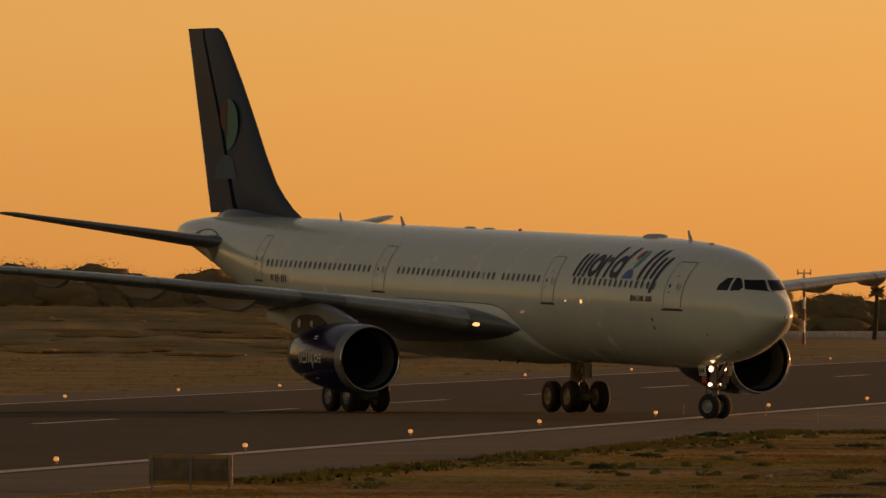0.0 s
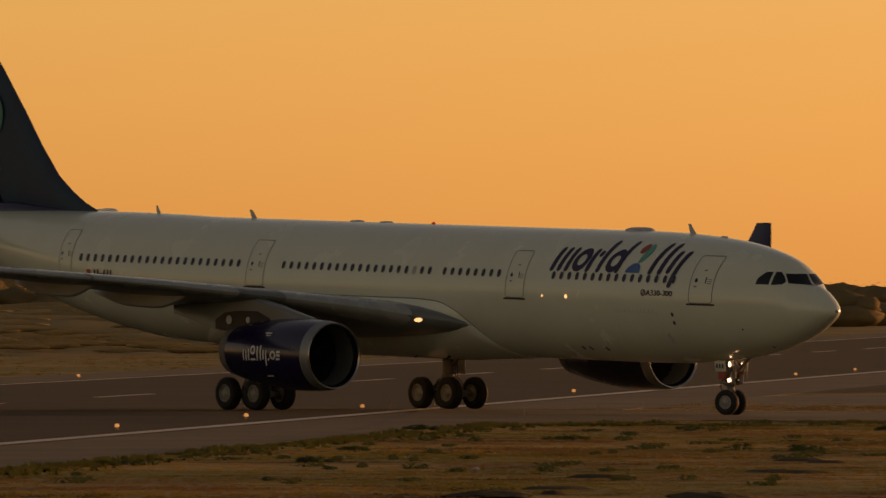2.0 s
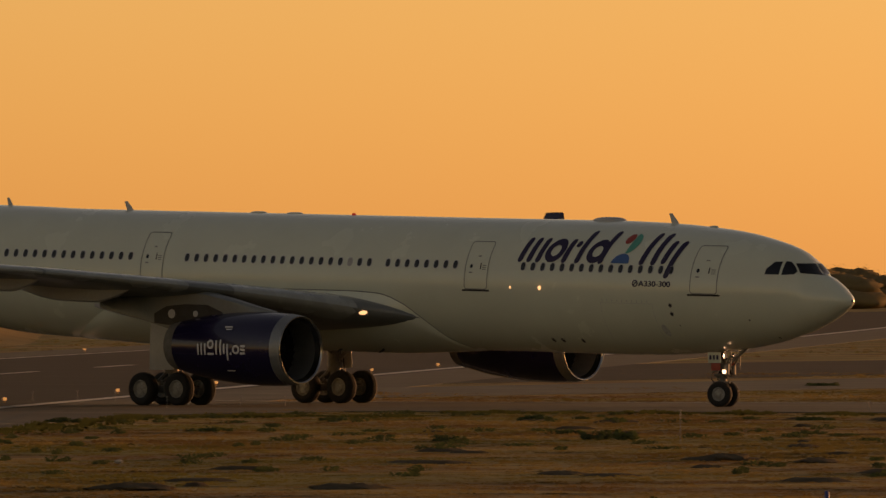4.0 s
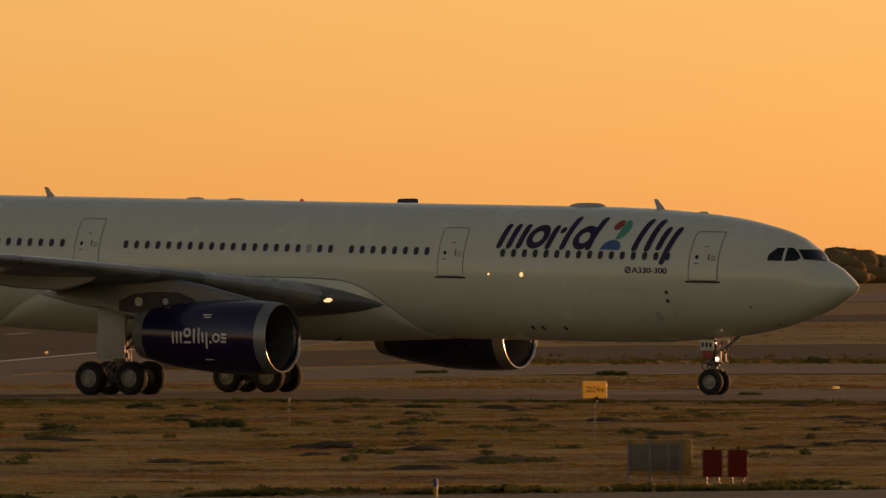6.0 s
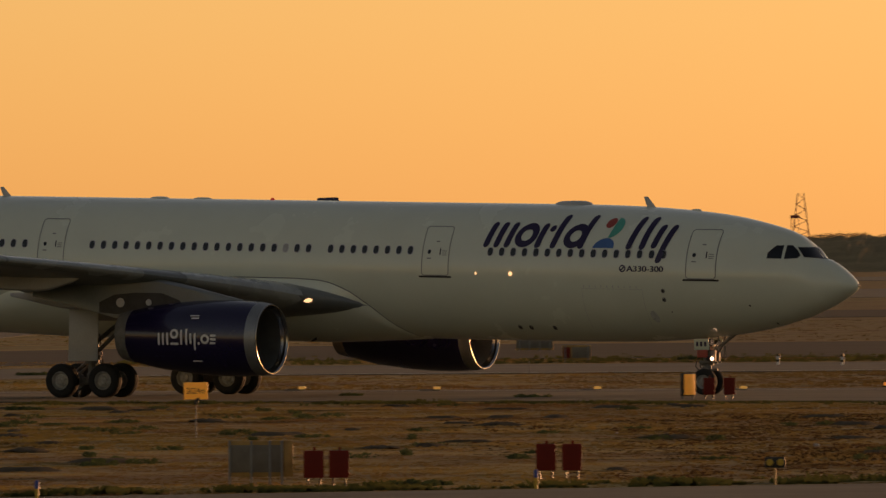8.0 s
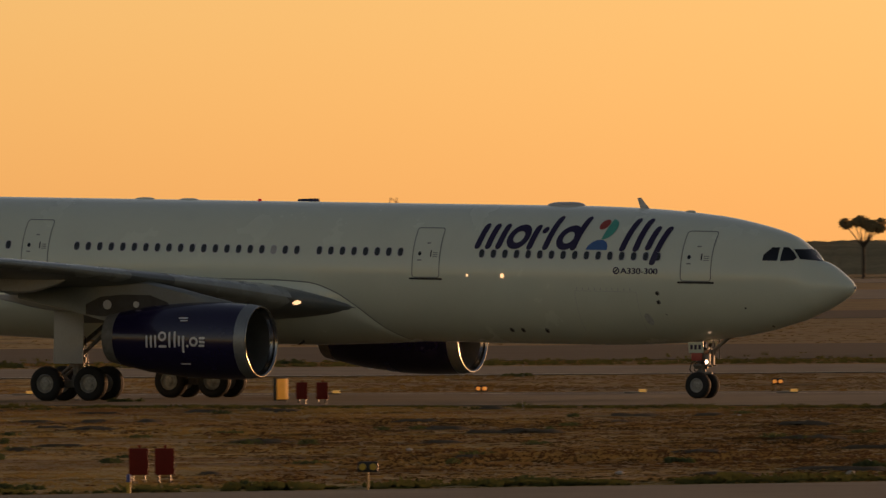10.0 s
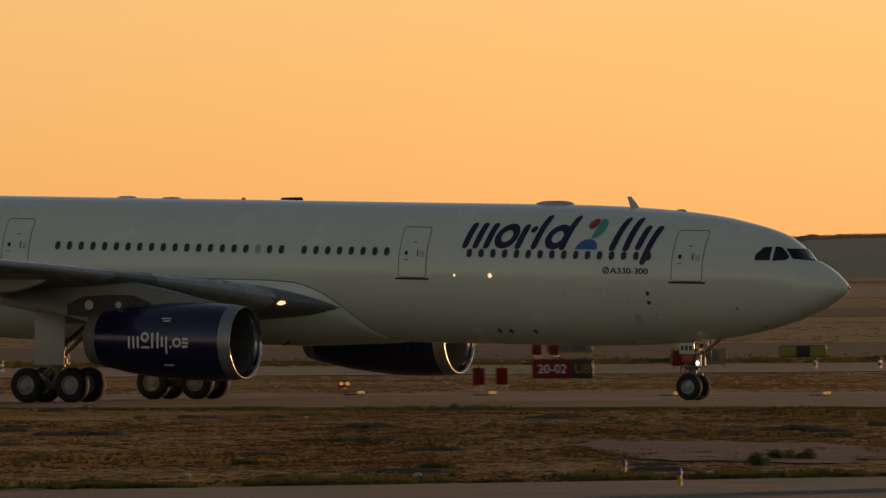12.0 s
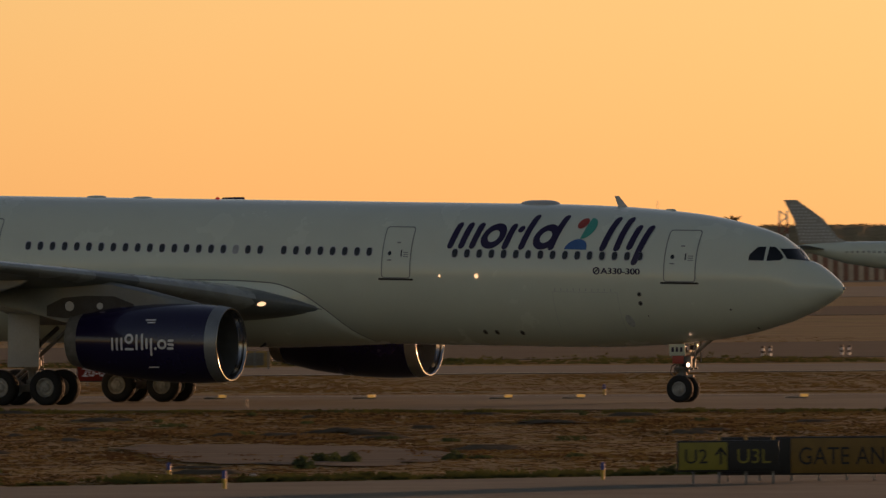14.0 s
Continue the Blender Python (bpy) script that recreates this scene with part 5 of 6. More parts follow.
# small flat weed clumps and low dark ridges, too many to count
rg = random.Random(77)
vs, fs = [], []
for _ in range(230):
    y = rg.uniform(372, 540)
    x = rg.uniform(-48, 6) if rg.random() < 0.75 else rg.uniform(6, 62)
    if not grassy(x, y) or abs(x / y) > 0.14:
        continue
    w, h = rg.uniform(0.3, 1.7), rg.uniform(0.04, 0.13)
    leaves(vs, fs, (x, y, h * 0.3), w / 2, rg.uniform(0.4, 1.6), h, 90, 0.075, rg)
tagged(leafy("weeds", vs, fs, LEAF), "small dark green weed clumps scattered in the grass", "weeds", kind="stuff")
vs, fs = [], []
for k in range(95):
    y = rg.uniform(350, 520)
    x = rg.uniform(-30, 62)
    if not grassy(x, y) or abs(x / y) > 0.14:
        continue
    w, d, h = rg.uniform(0.3, 1.2), rg.uniform(0.5, 1.8), rg.uniform(0.04, 0.10)
    i = len(vs)
    for a in range(14):
        u = a * math.tau / 14
        q = 1 + 0.35 * noise.noise(Vector((math.cos(u) * 2, math.sin(u) * 2, k * 1.7)))
        vs.append((x + w * q * math.cos(u), y + d * q * math.sin(u), -0.05))
    for a in range(14):
        u = a * math.tau / 14
        q = 0.55 + 0.3 * noise.noise(Vector((math.cos(u) * 2, math.sin(u) * 2, k * 1.7 + 9)))
        vs.append((x + w * q * math.cos(u), y + d * q * math.sin(u), h * rg.uniform(0.5, 1.0)))
    for a in range(14):
        c = (a + 1) % 14
        fs.append((i + a, i + c, i + 14 + c, i + 14 + a))
    fs.append(tuple(range(i + 14, i + 28)))
tagged(leafy("dark_ridges", vs, fs, SOIL), "low dark ridges in the dry grass", "soil", kind="stuff")


# ---- distant woods: bearing, distance, height of the tops over the ground ----
WOODS = [(-9.0, 1300, 8.5), (-7.7, 1300, 7.6), (-6.4, 1320, 6.8), (-5.2, 1350, 5.2), (-4.6, 1450, 5.1), (-4.2, 1540, 5.2), (-2.6, 1620, 5.2), (-1.6, 1680, 5.6), (-0.4, 1850, 6.0), (0.5, 2050, 5.6), (1.2, 2250, 4.0), (2.0, 2300, 2.8), (3.4, 2350, 2.8),
         (4.6, 2350, 3.0), (6.0, 2400, 2.6), (7.6, 2450, 2.8), (10.0, 2500, 3.0)]


rg = random.Random(11)
vs, fs = [], []
b = -9.4
while b < 1.0:
    d0, h0 = interp(b, WOODS, 1), interp(b, WOODS, 2)
    near = b < -3.4
    for rowk in range(3):
        d = d0 + rowk * 28 + rg.uniform(-10, 10)
        h = h0 * rg.uniform(0.66, 1.04) * (1 + 0.06 * rowk)
        bb = radians(b + rg.uniform(-0.1, 0.1))
        x, y = d * math.sin(bb), d * math.cos(bb)
        z = rise(x, y)
        w = h * rg.uniform(0.4, 0.7)
        lump(vs, fs, (x, y, z + h * 0.62), w * 0.9, w, h * 0.28, b * 7 + rowk)
        lump(vs, fs, (x + rg.uniform(-1, 1) * w * 0.8, y, z + h * 0.52), w * 0.85, w, h * 0.28, b * 5 + rowk)
        lump(vs, fs, (x, y - 3, z + h * 0.22), w * 1.6, w, h * 0.30, b * 3 + rowk)
        leaves(vs, fs, (x, y, z + h * 0.66), w * 1.2, w * 1.1, h * 0.40, 1500 if near else 160, 0.15 if near else 0.2, rg)
        leaves(vs, fs, (x, y - 3, z + h * 0.25), w * 1.8, w * 1.2, h * 0.36, 700 if near else 60, 0.15 if near else 0.2, rg)
    b += 0.16
tagged(leafy("woods", vs, fs, TREE_LEAF), "far brown-green evergreen trees along the airfield edge, haze in their colour", "woods", kind="stuff")

# the scrub-covered bank below the woods
bm = bmesh.new()
rows = []
for k in range(121):
    bb = radians(-9.8 + 5.1 * k / 120)
    row = []
    for j in range(29):
        d = 955 + 345 * j / 28
        x, y = d * math.sin(bb), d * math.cos(bb)
        side = smooth(-4.7, -5.3, math.degrees(bb))
        z = side * (3.0 * smooth(970, 1290, d) + 0.5 * noise.noise(Vector((x * 0.06, y * 0.02, 1))) * smooth(965, 1010, d) + 0.25 * noise.noise(Vector((x * 0.3, y * 0.05, 3))))
        row.append(bm.verts.new((x, y, rise(x, y) + z - 0.12)))
    rows.append(row)
for p, q in zip(rows, rows[1:]):
    for j in range(28):
        bm.faces.new((p[j], q[j], q[j + 1], p[j + 1])).smooth = True
bmesh.ops.recalc_face_normals(bm, faces=bm.faces)
tagged(part("bank", bm, DRY_SCRUB), "dry scrub-covered bank beyond the runway, its brown paled for haze", "bank", kind="structure")
vs, fs = [], []
for k in range(240):
    b = rg.uniform(-9.4, -5.0)
    d = rg.uniform(1010, 1300)
    x, y = d * math.sin(radians(b)), d * math.cos(radians(b))
    h = rg.uniform(0.25, 0.5) + 0.5 * smooth(1060, 1290, d)
    w = h * rg.uniform(4.0, 9.0)
    z = rise(x, y) + 2.6 * smooth(970, 1290, d) + h * 0.15
    lump(vs, fs, (x, y, z), w, h * 1.5, h * 0.5, k * 1.3, 14, 8)
    leaves(vs, fs, (x, y - h, z + h * 0.1), w * 1.2, h * 1.4, h * 0.8, 260, 0.08, rg)
tagged(leafy("scrub", vs, fs, DRY_SCRUB), "dry scrub on the bank beyond the runway, its brown paled for haze", "scrub", kind="stuff")


HILL = [(-2.0, 4.0), (0.4, 5.5), (1.0, 8.3), (1.3, 8.1), (1.5, 7.7), (1.72, 9.0), (2.3, 9.4), (3.0, 8.6), (3.8, 8.6), (4.4, 9.8), (5.0, 9.4), (5.6, 10.0), (6.3, 10.6), (7.0, 11.8), (7.6, 12.3), (8.4, 11.6), (11.0, 12.5)]
rings = []
for k in range(1041):
    b = -2.0 + 0.0125 * k
    h = interp(b, HILL, 1) + 0.5 * noise.noise(Vector((b * 3.1, 0, 0))) + 0.3 * noise.noise(Vector((b * 11, 2, 0)))
    row = []
    for j in range(17):
        d = 2700 + 22 * j
        lump = 0.75 * abs(noise.noise(Vector((b * 9, j * 0.7, 4)))) + 0.4 * abs(noise.noise(Vector((b * 24, j * 1.3, 8)))) + 0.2 * noise.noise(Vector((b * 60, j * 2, 1)))
        z = h * math.sin(math.pi * (j / 16) * 0.55 + 0.02) + (lump - 0.35 if j else -1)
        dd = d - 14 * lump
        row.append(Vector((dd * math.sin(radians(b)), dd * math.cos(radians(b)), z)))
    rings.append(row)
bm = bmesh.new()
loft(bm, rings, closed=False)
# The mound's tan is lifted in the base colour to stand for hazy air.
HILLSIDE = mat("hazed_dry_grass", (0.54, 0.44, 0.27), 0.95, scale=0.01, second=(0.42, 0.34, 0.20), fine=0.05, spec=0.05)
# Woodland brown with the far haze mixed in as a higher albedo.
WOODED = mat("hazed_wooded_hillside", (0.30, 0.225, 0.115), 0.95, scale=0.05, second=(0.22, 0.165, 0.082), fine=0.06, spec=0.03)
tagged(part("hill", fix(bm), WOODED), "low wooded hill on the horizon, its colour paled for haze", "hill", kind="structure")
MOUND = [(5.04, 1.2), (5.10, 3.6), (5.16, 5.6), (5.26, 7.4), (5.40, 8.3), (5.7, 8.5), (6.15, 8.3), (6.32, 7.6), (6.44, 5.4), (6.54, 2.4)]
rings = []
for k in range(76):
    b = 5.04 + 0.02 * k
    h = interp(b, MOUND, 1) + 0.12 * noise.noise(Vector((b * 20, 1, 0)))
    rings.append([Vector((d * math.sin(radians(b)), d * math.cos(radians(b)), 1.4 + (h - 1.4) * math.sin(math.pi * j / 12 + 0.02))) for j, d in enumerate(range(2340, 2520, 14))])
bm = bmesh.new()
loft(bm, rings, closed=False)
tagged(part("mound", fix(bm), HILLSIDE), "dry grassy mound before the woods, its colour paled for haze", "mound", kind="structure")
vs, fs = [], []
rg = random.Random(17)
for k in range(560):
    b = rg.uniform(0.2, 9.8)
    d = 3020 + rg.uniform(-30, 20)
    h = 0.6 + 1.5 * abs(noise.noise(Vector((b * 2.3, 5, 1)))) + rg.uniform(0, 0.25)
    leaves(vs, fs, (d * math.sin(radians(b)), d * math.cos(radians(b)), interp(b, HILL, 1) - 0.65 + h * 0.2), rg.uniform(2.0, 4.0), 2.0, h * 0.7 + 0.3, 170, 0.22, rg)
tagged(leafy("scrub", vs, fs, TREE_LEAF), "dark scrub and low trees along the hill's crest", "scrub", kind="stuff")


def palm(x, y, tall, seed, spread=1.0):
    rg = random.Random(seed)
    tree = tagged(new("palm_tree"), "tall palm tree with a feathery crown", "palm", "palms at the airfield edge")
    tree.location = (x, y, rise(x, y) - 0.1)
    bm = bmesh.new()
    rings = []
    for k in range(9):
        u = k / 8
        r = 0.26 - 0.08 * u + 0.02 * (k % 2)
        rings.append([Vector((0.25 * math.sin(u * 1.5) + r * math.cos(a), r * math.sin(a), tall * u)) for a in [i * math.tau / 10 for i in range(10)]])
    loft(bm, rings, caps=(True, True))
    part("trunk", bm, BARK, tree)
    vs, fs = [], []
    top = Vector((0.25, 0, tall))
    for k in range(44):
        a, up = rg.uniform(0, math.tau), rg.uniform(-0.7, 1.7)
        ln = rg.uniform(1.3, 1.9) * spread
        prev = None
        for j in range(8):
            u = j / 7
            p = top + Vector((math.cos(a) * ln * u, math.sin(a) * ln * u, up * ln * u * 0.8 - 0.55 * ln * u * u))
            w = (0.42 * math.sin(math.pi * min(u + 0.12, 1)) + 0.03) * (0.45 + 0.55 * spread)
            q = [p + Vector((-math.sin(a) * w, math.cos(a) * w, -w * 0.6)), p, p + Vector((math.sin(a) * w, -math.cos(a) * w, -w * 0.6))]
            i = len(vs)
            vs += q
            if prev is not None:
                fs += [(prev, prev + 1, i + 1, i), (prev + 1, prev + 2, i + 2, i + 1)]
            prev = i
    leafy("crown", vs, fs, TREE_LEAF, tree)


def pine(x, y, tall, wide, seed, low=0):
    """An umbrella pine: a forked trunk and a broad flat crown of separate leaf clouds."""
    rg = random.Random(seed)
    tree = tagged(new("pine_tree"), "umbrella pine with a broad dark flat crown", "tree", "pines at the airfield edge")
    tree.location = (x, y, rise(x, y) - 0.1)
    bm = bmesh.new()
    fork = Vector((0, 0, tall * 0.5))
    rod(bm, (0, 0, 0), fork, 0.30, 0.22, 9)
    vs, fs = [], []
    for k in range(low):
        leaves(vs, fs, (rg.uniform(-0.6, 0.9) * wide / 2, rg.uniform(0, 1.5), tall * rg.uniform(0.35, 0.75)), wide * 0.24, 1.5, tall * 0.16, 150, 0.42, rg)
    for k in range(9):
        tip = Vector((rg.uniform(-0.85, 0.85) * wide / 2, rg.uniform(-0.6, 0.6) * wide / 2, tall * rg.uniform(0.78, 0.92)))
        rod(bm, fork, tip, 0.14, 0.05, 7)
        leaves(vs, fs, tip, wide * 0.20, wide * 0.18, tall * 0.09, 130, 0.45, rg)
        leaves(vs, fs, tip + Vector((rg.uniform(-1, 1), 0, 0.4)), wide * 0.13, wide * 0.1, tall * 0.08, 80, 0.4, rg)
    part("trunk", bm, BARK, tree)
    leafy("crown", vs, fs, TREE_LEAF, tree)


palm(*(250.4, 2236.0), 9.6, 1)
palm(*(254.4, 2235.6), 9.3, 2)
palm(*(272.6, 2233.4), 9.4, 3)
palm(*(-100.5, 1436.5), 5.3, 4, 0.62)
pine(*(144.5, 2195.2), 10.2, 7.0, 5)
pine(*(28.6, 2079.8), 6.4, 8.0, 6, 8)
pine(*(35.5, 2079.7), 6.6, 9.0, 7, 9)

# ---- things on the airfield ----
SIGN_YELLOW = mat("faded_yellow_sign", (0.27, 0.235, 0.022), 0.5, vary=0.2)
SIGN_AMBER = mat("amber_sign_face", (0.22, 0.125, 0.015), 0.5, vary=0.2)
SIGN_BLACK = mat("black_sign_face", (0.015, 0.015, 0.016), 0.5, vary=0.3)
SIGN_RED = mat("red_sign_face", (0.20, 0.022, 0.012), 0.6, vary=0.25, spec=0.15)
SIGN_GREY = mat("grey_sheet_metal", (0.16, 0.145, 0.115), 0.5, vary=0.25, scale=3)
BACK_BROWN = mat("weathered_sign_back", (0.42, 0.26, 0.07), 0.6, vary=0.35, scale=3)
POST_GREY = mat("galvanised_post", (0.24, 0.24, 0.23), 0.6, 0.1, vary=0.2, scale=5)
MARK_BLUE = mat("blue_plastic", (0.03, 0.06, 0.30), 0.5, vary=0.2)
MARK_YELLOW = mat("yellow_plastic", (0.60, 0.40, 0.04), 0.5, vary=0.2)
EDGE_LAMP = mat("lit_edge_lamp", (1.0, 0.50, 0.15), 0.3, emit=0.55)
# Emissive amber; on the plain board the glow replaces sunlight.
GLOW_AMBER = mat("glowing_amber_sign_face", (0.80, 0.32, 0.03), 0.5, vary=0.15, emit=0.24)
DARK_BACK = mat("dark_brown_sign_back", (0.19, 0.145, 0.09), 0.6, vary=0.35, scale=3)
# Emission imitates the sun glinting on the gold lamp housings.
GOLD_GLINT = mat("sun_glint_lamp_housing", (0.85, 0.48, 0.10), 0.35, vary=0.2, emit=0.30)
AMBER_LAMP = mat("amber_signal_lamp", (1.0, 0.36, 0.05), 0.3, emit=0.55)


def stand(name, x, y, label, category, group="", turn=0.0):
    ob = tagged(new(name), label, category, group)
    ob.matrix_basis = pose(x, y, rise(x, y), 0, 0, turn)
    return ob


def flat_on(y):
    return lambda u, v: Vector((u, y, v))


def board(x, y, panels, z0, z1, label, posts, turn=0.0, caps=False, back=False):
    """A sign on posts. panels: (from, to, material, text, text material)."""
    sign = stand("airfield_sign", x, y, label, "sign", "airfield signs", turn)
    a, b = panels[0][0], panels[-1][1]
    bm = bmesh.new()
    box(bm, ((a + b) / 2, 0.0, (z0 + z1) / 2), (b - a, 0.16, z1 - z0), 0.02)
    part("case", bm, BACK_BROWN if back else SIGN_BLACK, sign)
    for p0, p1, m, text, tm in panels:
        bm = bmesh.new()
        box(bm, ((p0 + p1) / 2, -0.088, (z0 + z1) / 2), (p1 - p0 - 0.07, 0.02, z1 - z0 - (0.22 if back else 0.09)), 0.006)
        face = part("panel", bm, m, sign)
        if text:
            bm = bmesh.new()
            h = (z1 - z0) * 0.46
            co, fa, width = letters(text, h)
            k = min(1.0, (p1 - p0) * 0.84 / width)
            mid = (p0 + p1) / 2 - (0.17 if text == "U2" else 0.0)
            write(bm, lambda u, v, mid=mid: Vector((mid + u, -0.104, (z0 + z1) / 2 - h * 0.5 + v)), text, h, k, True)
            part("text", bm, tm, face)
    for px in posts:
        bm = bmesh.new()
        box(bm, (px, 0.02 if not back else -0.11, (z1 if back else z0) / 2 + 0.0), (0.06, 0.06, (z1 if back else z0 + 0.1)), 0.01)
        post = part("post", bm, POST_GREY, sign)
        if caps:
            # Caps coloured ochre, so the orange light on the post tops is painted.
            bm = bmesh.new()
            box(bm, (px, 0.0, z1 + 0.06), (0.07, 0.1, 0.14), 0.01)
            part("post_cap", bm, BACK_BROWN, post, "post cap in ochre for the orange sunlight")
    return sign


def red_cabinet(x, y, w, h, z0=0.18):
    ob = stand("equipment_box", x, y, "dark red metal equipment box on short legs", "box", "red equipment boxes")
    bm = bmesh.new()
    box(bm, (0, 0, z0 + h / 2), (w, 0.3, h), 0.015)
    part("body", bm, SIGN_RED, ob)
    bm = bmesh.new()
    box(bm, (0.02, 0, z0 + h + 0.04), (0.07, 0.07, 0.09), 0.01)
    part("knob", bm, SIGN_RED, ob)
    for dx in (-w * 0.3, w * 0.3):
        bm = bmesh.new()
        rod(bm, (dx, 0, -0.05), (dx, 0, z0), 0.025, n=8)
        part("leg", bm, DARK_METAL, ob)


board(-44.2, 366, [(-1.14, 1.14, DARK_BACK, "", None)], 0.16, 0.98, "weathered back of an airfield sign on steel posts", (-1.05, 0.0, 1.05), 6, back=True)
board(-3.0, 338.3, [(-0.80, 0.56, SIGN_GREY, "", None), (0.56, 0.82, BACK_BROWN, "", None)], 0.20, 1.10, "grey weathered back of a sign with ochre edge", (-0.76, -0.22, 0.24, 0.54), back=True)
for x, y, w, h in ((-1.66, 337, 0.50, 0.68), (-1.03, 337, 0.50, 0.68), (4.22, 345.8, 0.50, 0.68), (4.88, 345.7, 0.50, 0.68), (12.84, 529, 0.46, 0.66), (13.62, 528.6, 0.46, 0.66),
                   (40.3, 581, 0.5, 0.72), (41.25, 580.3, 0.5, 0.72), (55.6, 754.6, 0.55, 0.75), (56.5, 753.6, 0.55, 0.75), (56.6, 672.5, 0.6, 0.75)):
    red_cabinet(x, y, w, h)
# distance board on a thin pole
ob = stand("distance_sign", -5.81, 428, "small amber distance sign on a thin grey pole", "sign", turn=-2)
bm = bmesh.new()
box(bm, (0, 0, 1.47), (0.76, 0.05, 0.54), 0.012)
panel = part("panel", bm, GLOW_AMBER, ob)
bm = bmesh.new()
write(bm, lambda u, v: Vector((u, -0.032, 1.38 + v)), "2024m", 0.19, 0.8, True)
part("text", bm, SIGN_BLACK, panel)
bm = bmesh.new()
rod(bm, (0, 0.01, -0.05), (0, 0.01, 1.22), 0.018, n=8)
part("pole", bm, POST_GREY, ob)
# Two dark boxes stand for a bird perched on the pole.
bm = bmesh.new()
box(bm, (0.0, -0.02, 1.12), (0.10, 0.08, 0.18), 0.02)
box(bm, (0.06, -0.02, 1.2), (0.10, 0.06, 0.10), 0.02)
part("perched_bird", bm, SIGN_BLACK, ob)
# This board's face emits in place of the low sun on it.
board(12.05, 530.4, [(-0.36, 0.36, GLOW_AMBER, "", None)], 0.12, 1.02, "amber board, its emission standing in for low sunlight", (-0.3, 0.3), 48)
board(-30.1, 680, [(-0.88, 0.88, SIGN_GREY, "", None)], 0.10, 0.88, "plain grey back of a sign by the taxiway", (-0.7, 0.7), back=True)
board(9.1, 796, [(-1.1, 1.1, SIGN_GREY, "", None)], 0.10, 0.82, "plain grey back of a sign by the taxiway", (-0.9, -0.3, 0.3, 0.9), back=True)
# The ochre panel colour stands for yellow light falling on this board.
board(8.1, 933, [(-0.35, 0.35, BACK_BROWN, "", None)], 0.05, 0.9, "pale ochre board, low sunlight put into its colour", (-0.2, 0.2), 20)
board(46.0, 608.4, [(-1.38, 0.42, SIGN_RED, "20-02", WHITE_MARK), (0.42, 1.36, SIGN_BLACK, "UB", SIGN_YELLOW)], 0.18, 1.05, "red and black runway sign on short posts", (-0.9, 0.0, 0.9), -4)
board(58.9, 774, [(-1.3, 1.0, SIGN_GREY, "", None), (1.0, 1.36, BACK_BROWN, "", None)], 0.14, 0.95, "plain grey back of a sign by the taxiway", (-1.0, 0.0, 1.0), back=True)
board(59.2, 690, [(-1.5, 1.0, SIGN_GREY, "", None), (1.0, 1.35, BACK_BROWN, "", None)], 0.10, 0.95, "plain grey back of a sign by the taxiway", (-1.1, -0.3, 0.5, 1.2), back=True)
board(68.4, 732, [(-1.3, -0.35, SIGN_YELLOW, "", None), (-0.35, 0.35, SIGN_BLACK, "", None), (0.35, 1.3, SIGN_YELLOW, "", None)], 0.12, 0.76, "small yellow and black taxiway sign", (-1.0, 0.0, 1.0))
board(36.2, 1310, [(-1.25, 0.0, SIGN_GREY, "", None), (0.0, 1.35, SIGN_RED, "", None)], 0.08, 0.95, "grey and red back of a far sign", (-1.0, 0.1, 1.1), back=True)
board(10.4, 716, [(-0.75, -0.3, SIGN_RED, "", None), (-0.3, 0.75, SIGN_GREY, "", None)], 0.12, 0.9, "grey and red back of a small sign", (-0.6, 0.6), back=True)
board(40.65, 333.6, [(-1.30, -0.02, SIGN_YELLOW, "U2", SIGN_BLACK), (-0.02, 1.24, SIGN_BLACK, "U3L", SIGN_YELLOW)], 0.32, 1.09, "yellow and black taxiway direction sign on posts", (-0.9, -0.25, 0.42, 1.1), caps=True)
board(44.1, 337.5, [(-3.2, -1.46, SIGN_BLACK, "", None), (-1.46, 1.5, SIGN_AMBER, "GATE AN -", SIGN_BLACK)], 0.16, 1.12, "long amber gate sign in a black case", (-3.0, -2.2, -1.4, -0.7, 0.0, 0.7, 1.4))
# arrow on the direction sign
ob = stand("sign_arrow", 40.65, 333.6, "black upward arrow on the yellow sign", "arrow")
bm = bmesh.new()
put = flat_on(-0.106)
bar(bm, put, (-0.22, 0.52), (-0.22, 0.90), 0.05, 3)
bar(bm, put, (-0.22, 0.90), (-0.34, 0.74), 0.05, 3)
bar(bm, put, (-0.22, 0.90), (-0.10, 0.74), 0.05, 3)
part("arrow", bm, SIGN_BLACK, ob)


def edge_marker(x, y):
    ob = stand("edge_marker", x, y, "short yellow edge marker with a blue top", "marker", "blue edge markers")
    bm = bmesh.new()
    rod(bm, (0, 0, -0.03), (0, 0, 0.26), 0.05, 0.05, 12)
    part("stem", bm, MARK_YELLOW, ob)
    bm = bmesh.new()
    lathe(bm, ((0.26, 0.001), (0.26, 0.055), (0.42, 0.055), (0.46, 0.03), (0.46, 0.001)), (0, 0, 0), "z", 12)
    part("cap", fix(bm), MARK_BLUE, ob)


for x, y in ((-8.1, 319.5), (3.78, 330), (27.8, 347), (28.05, 333), (38.4, 341.6), (61.8, 549)):
    edge_marker(x, y)


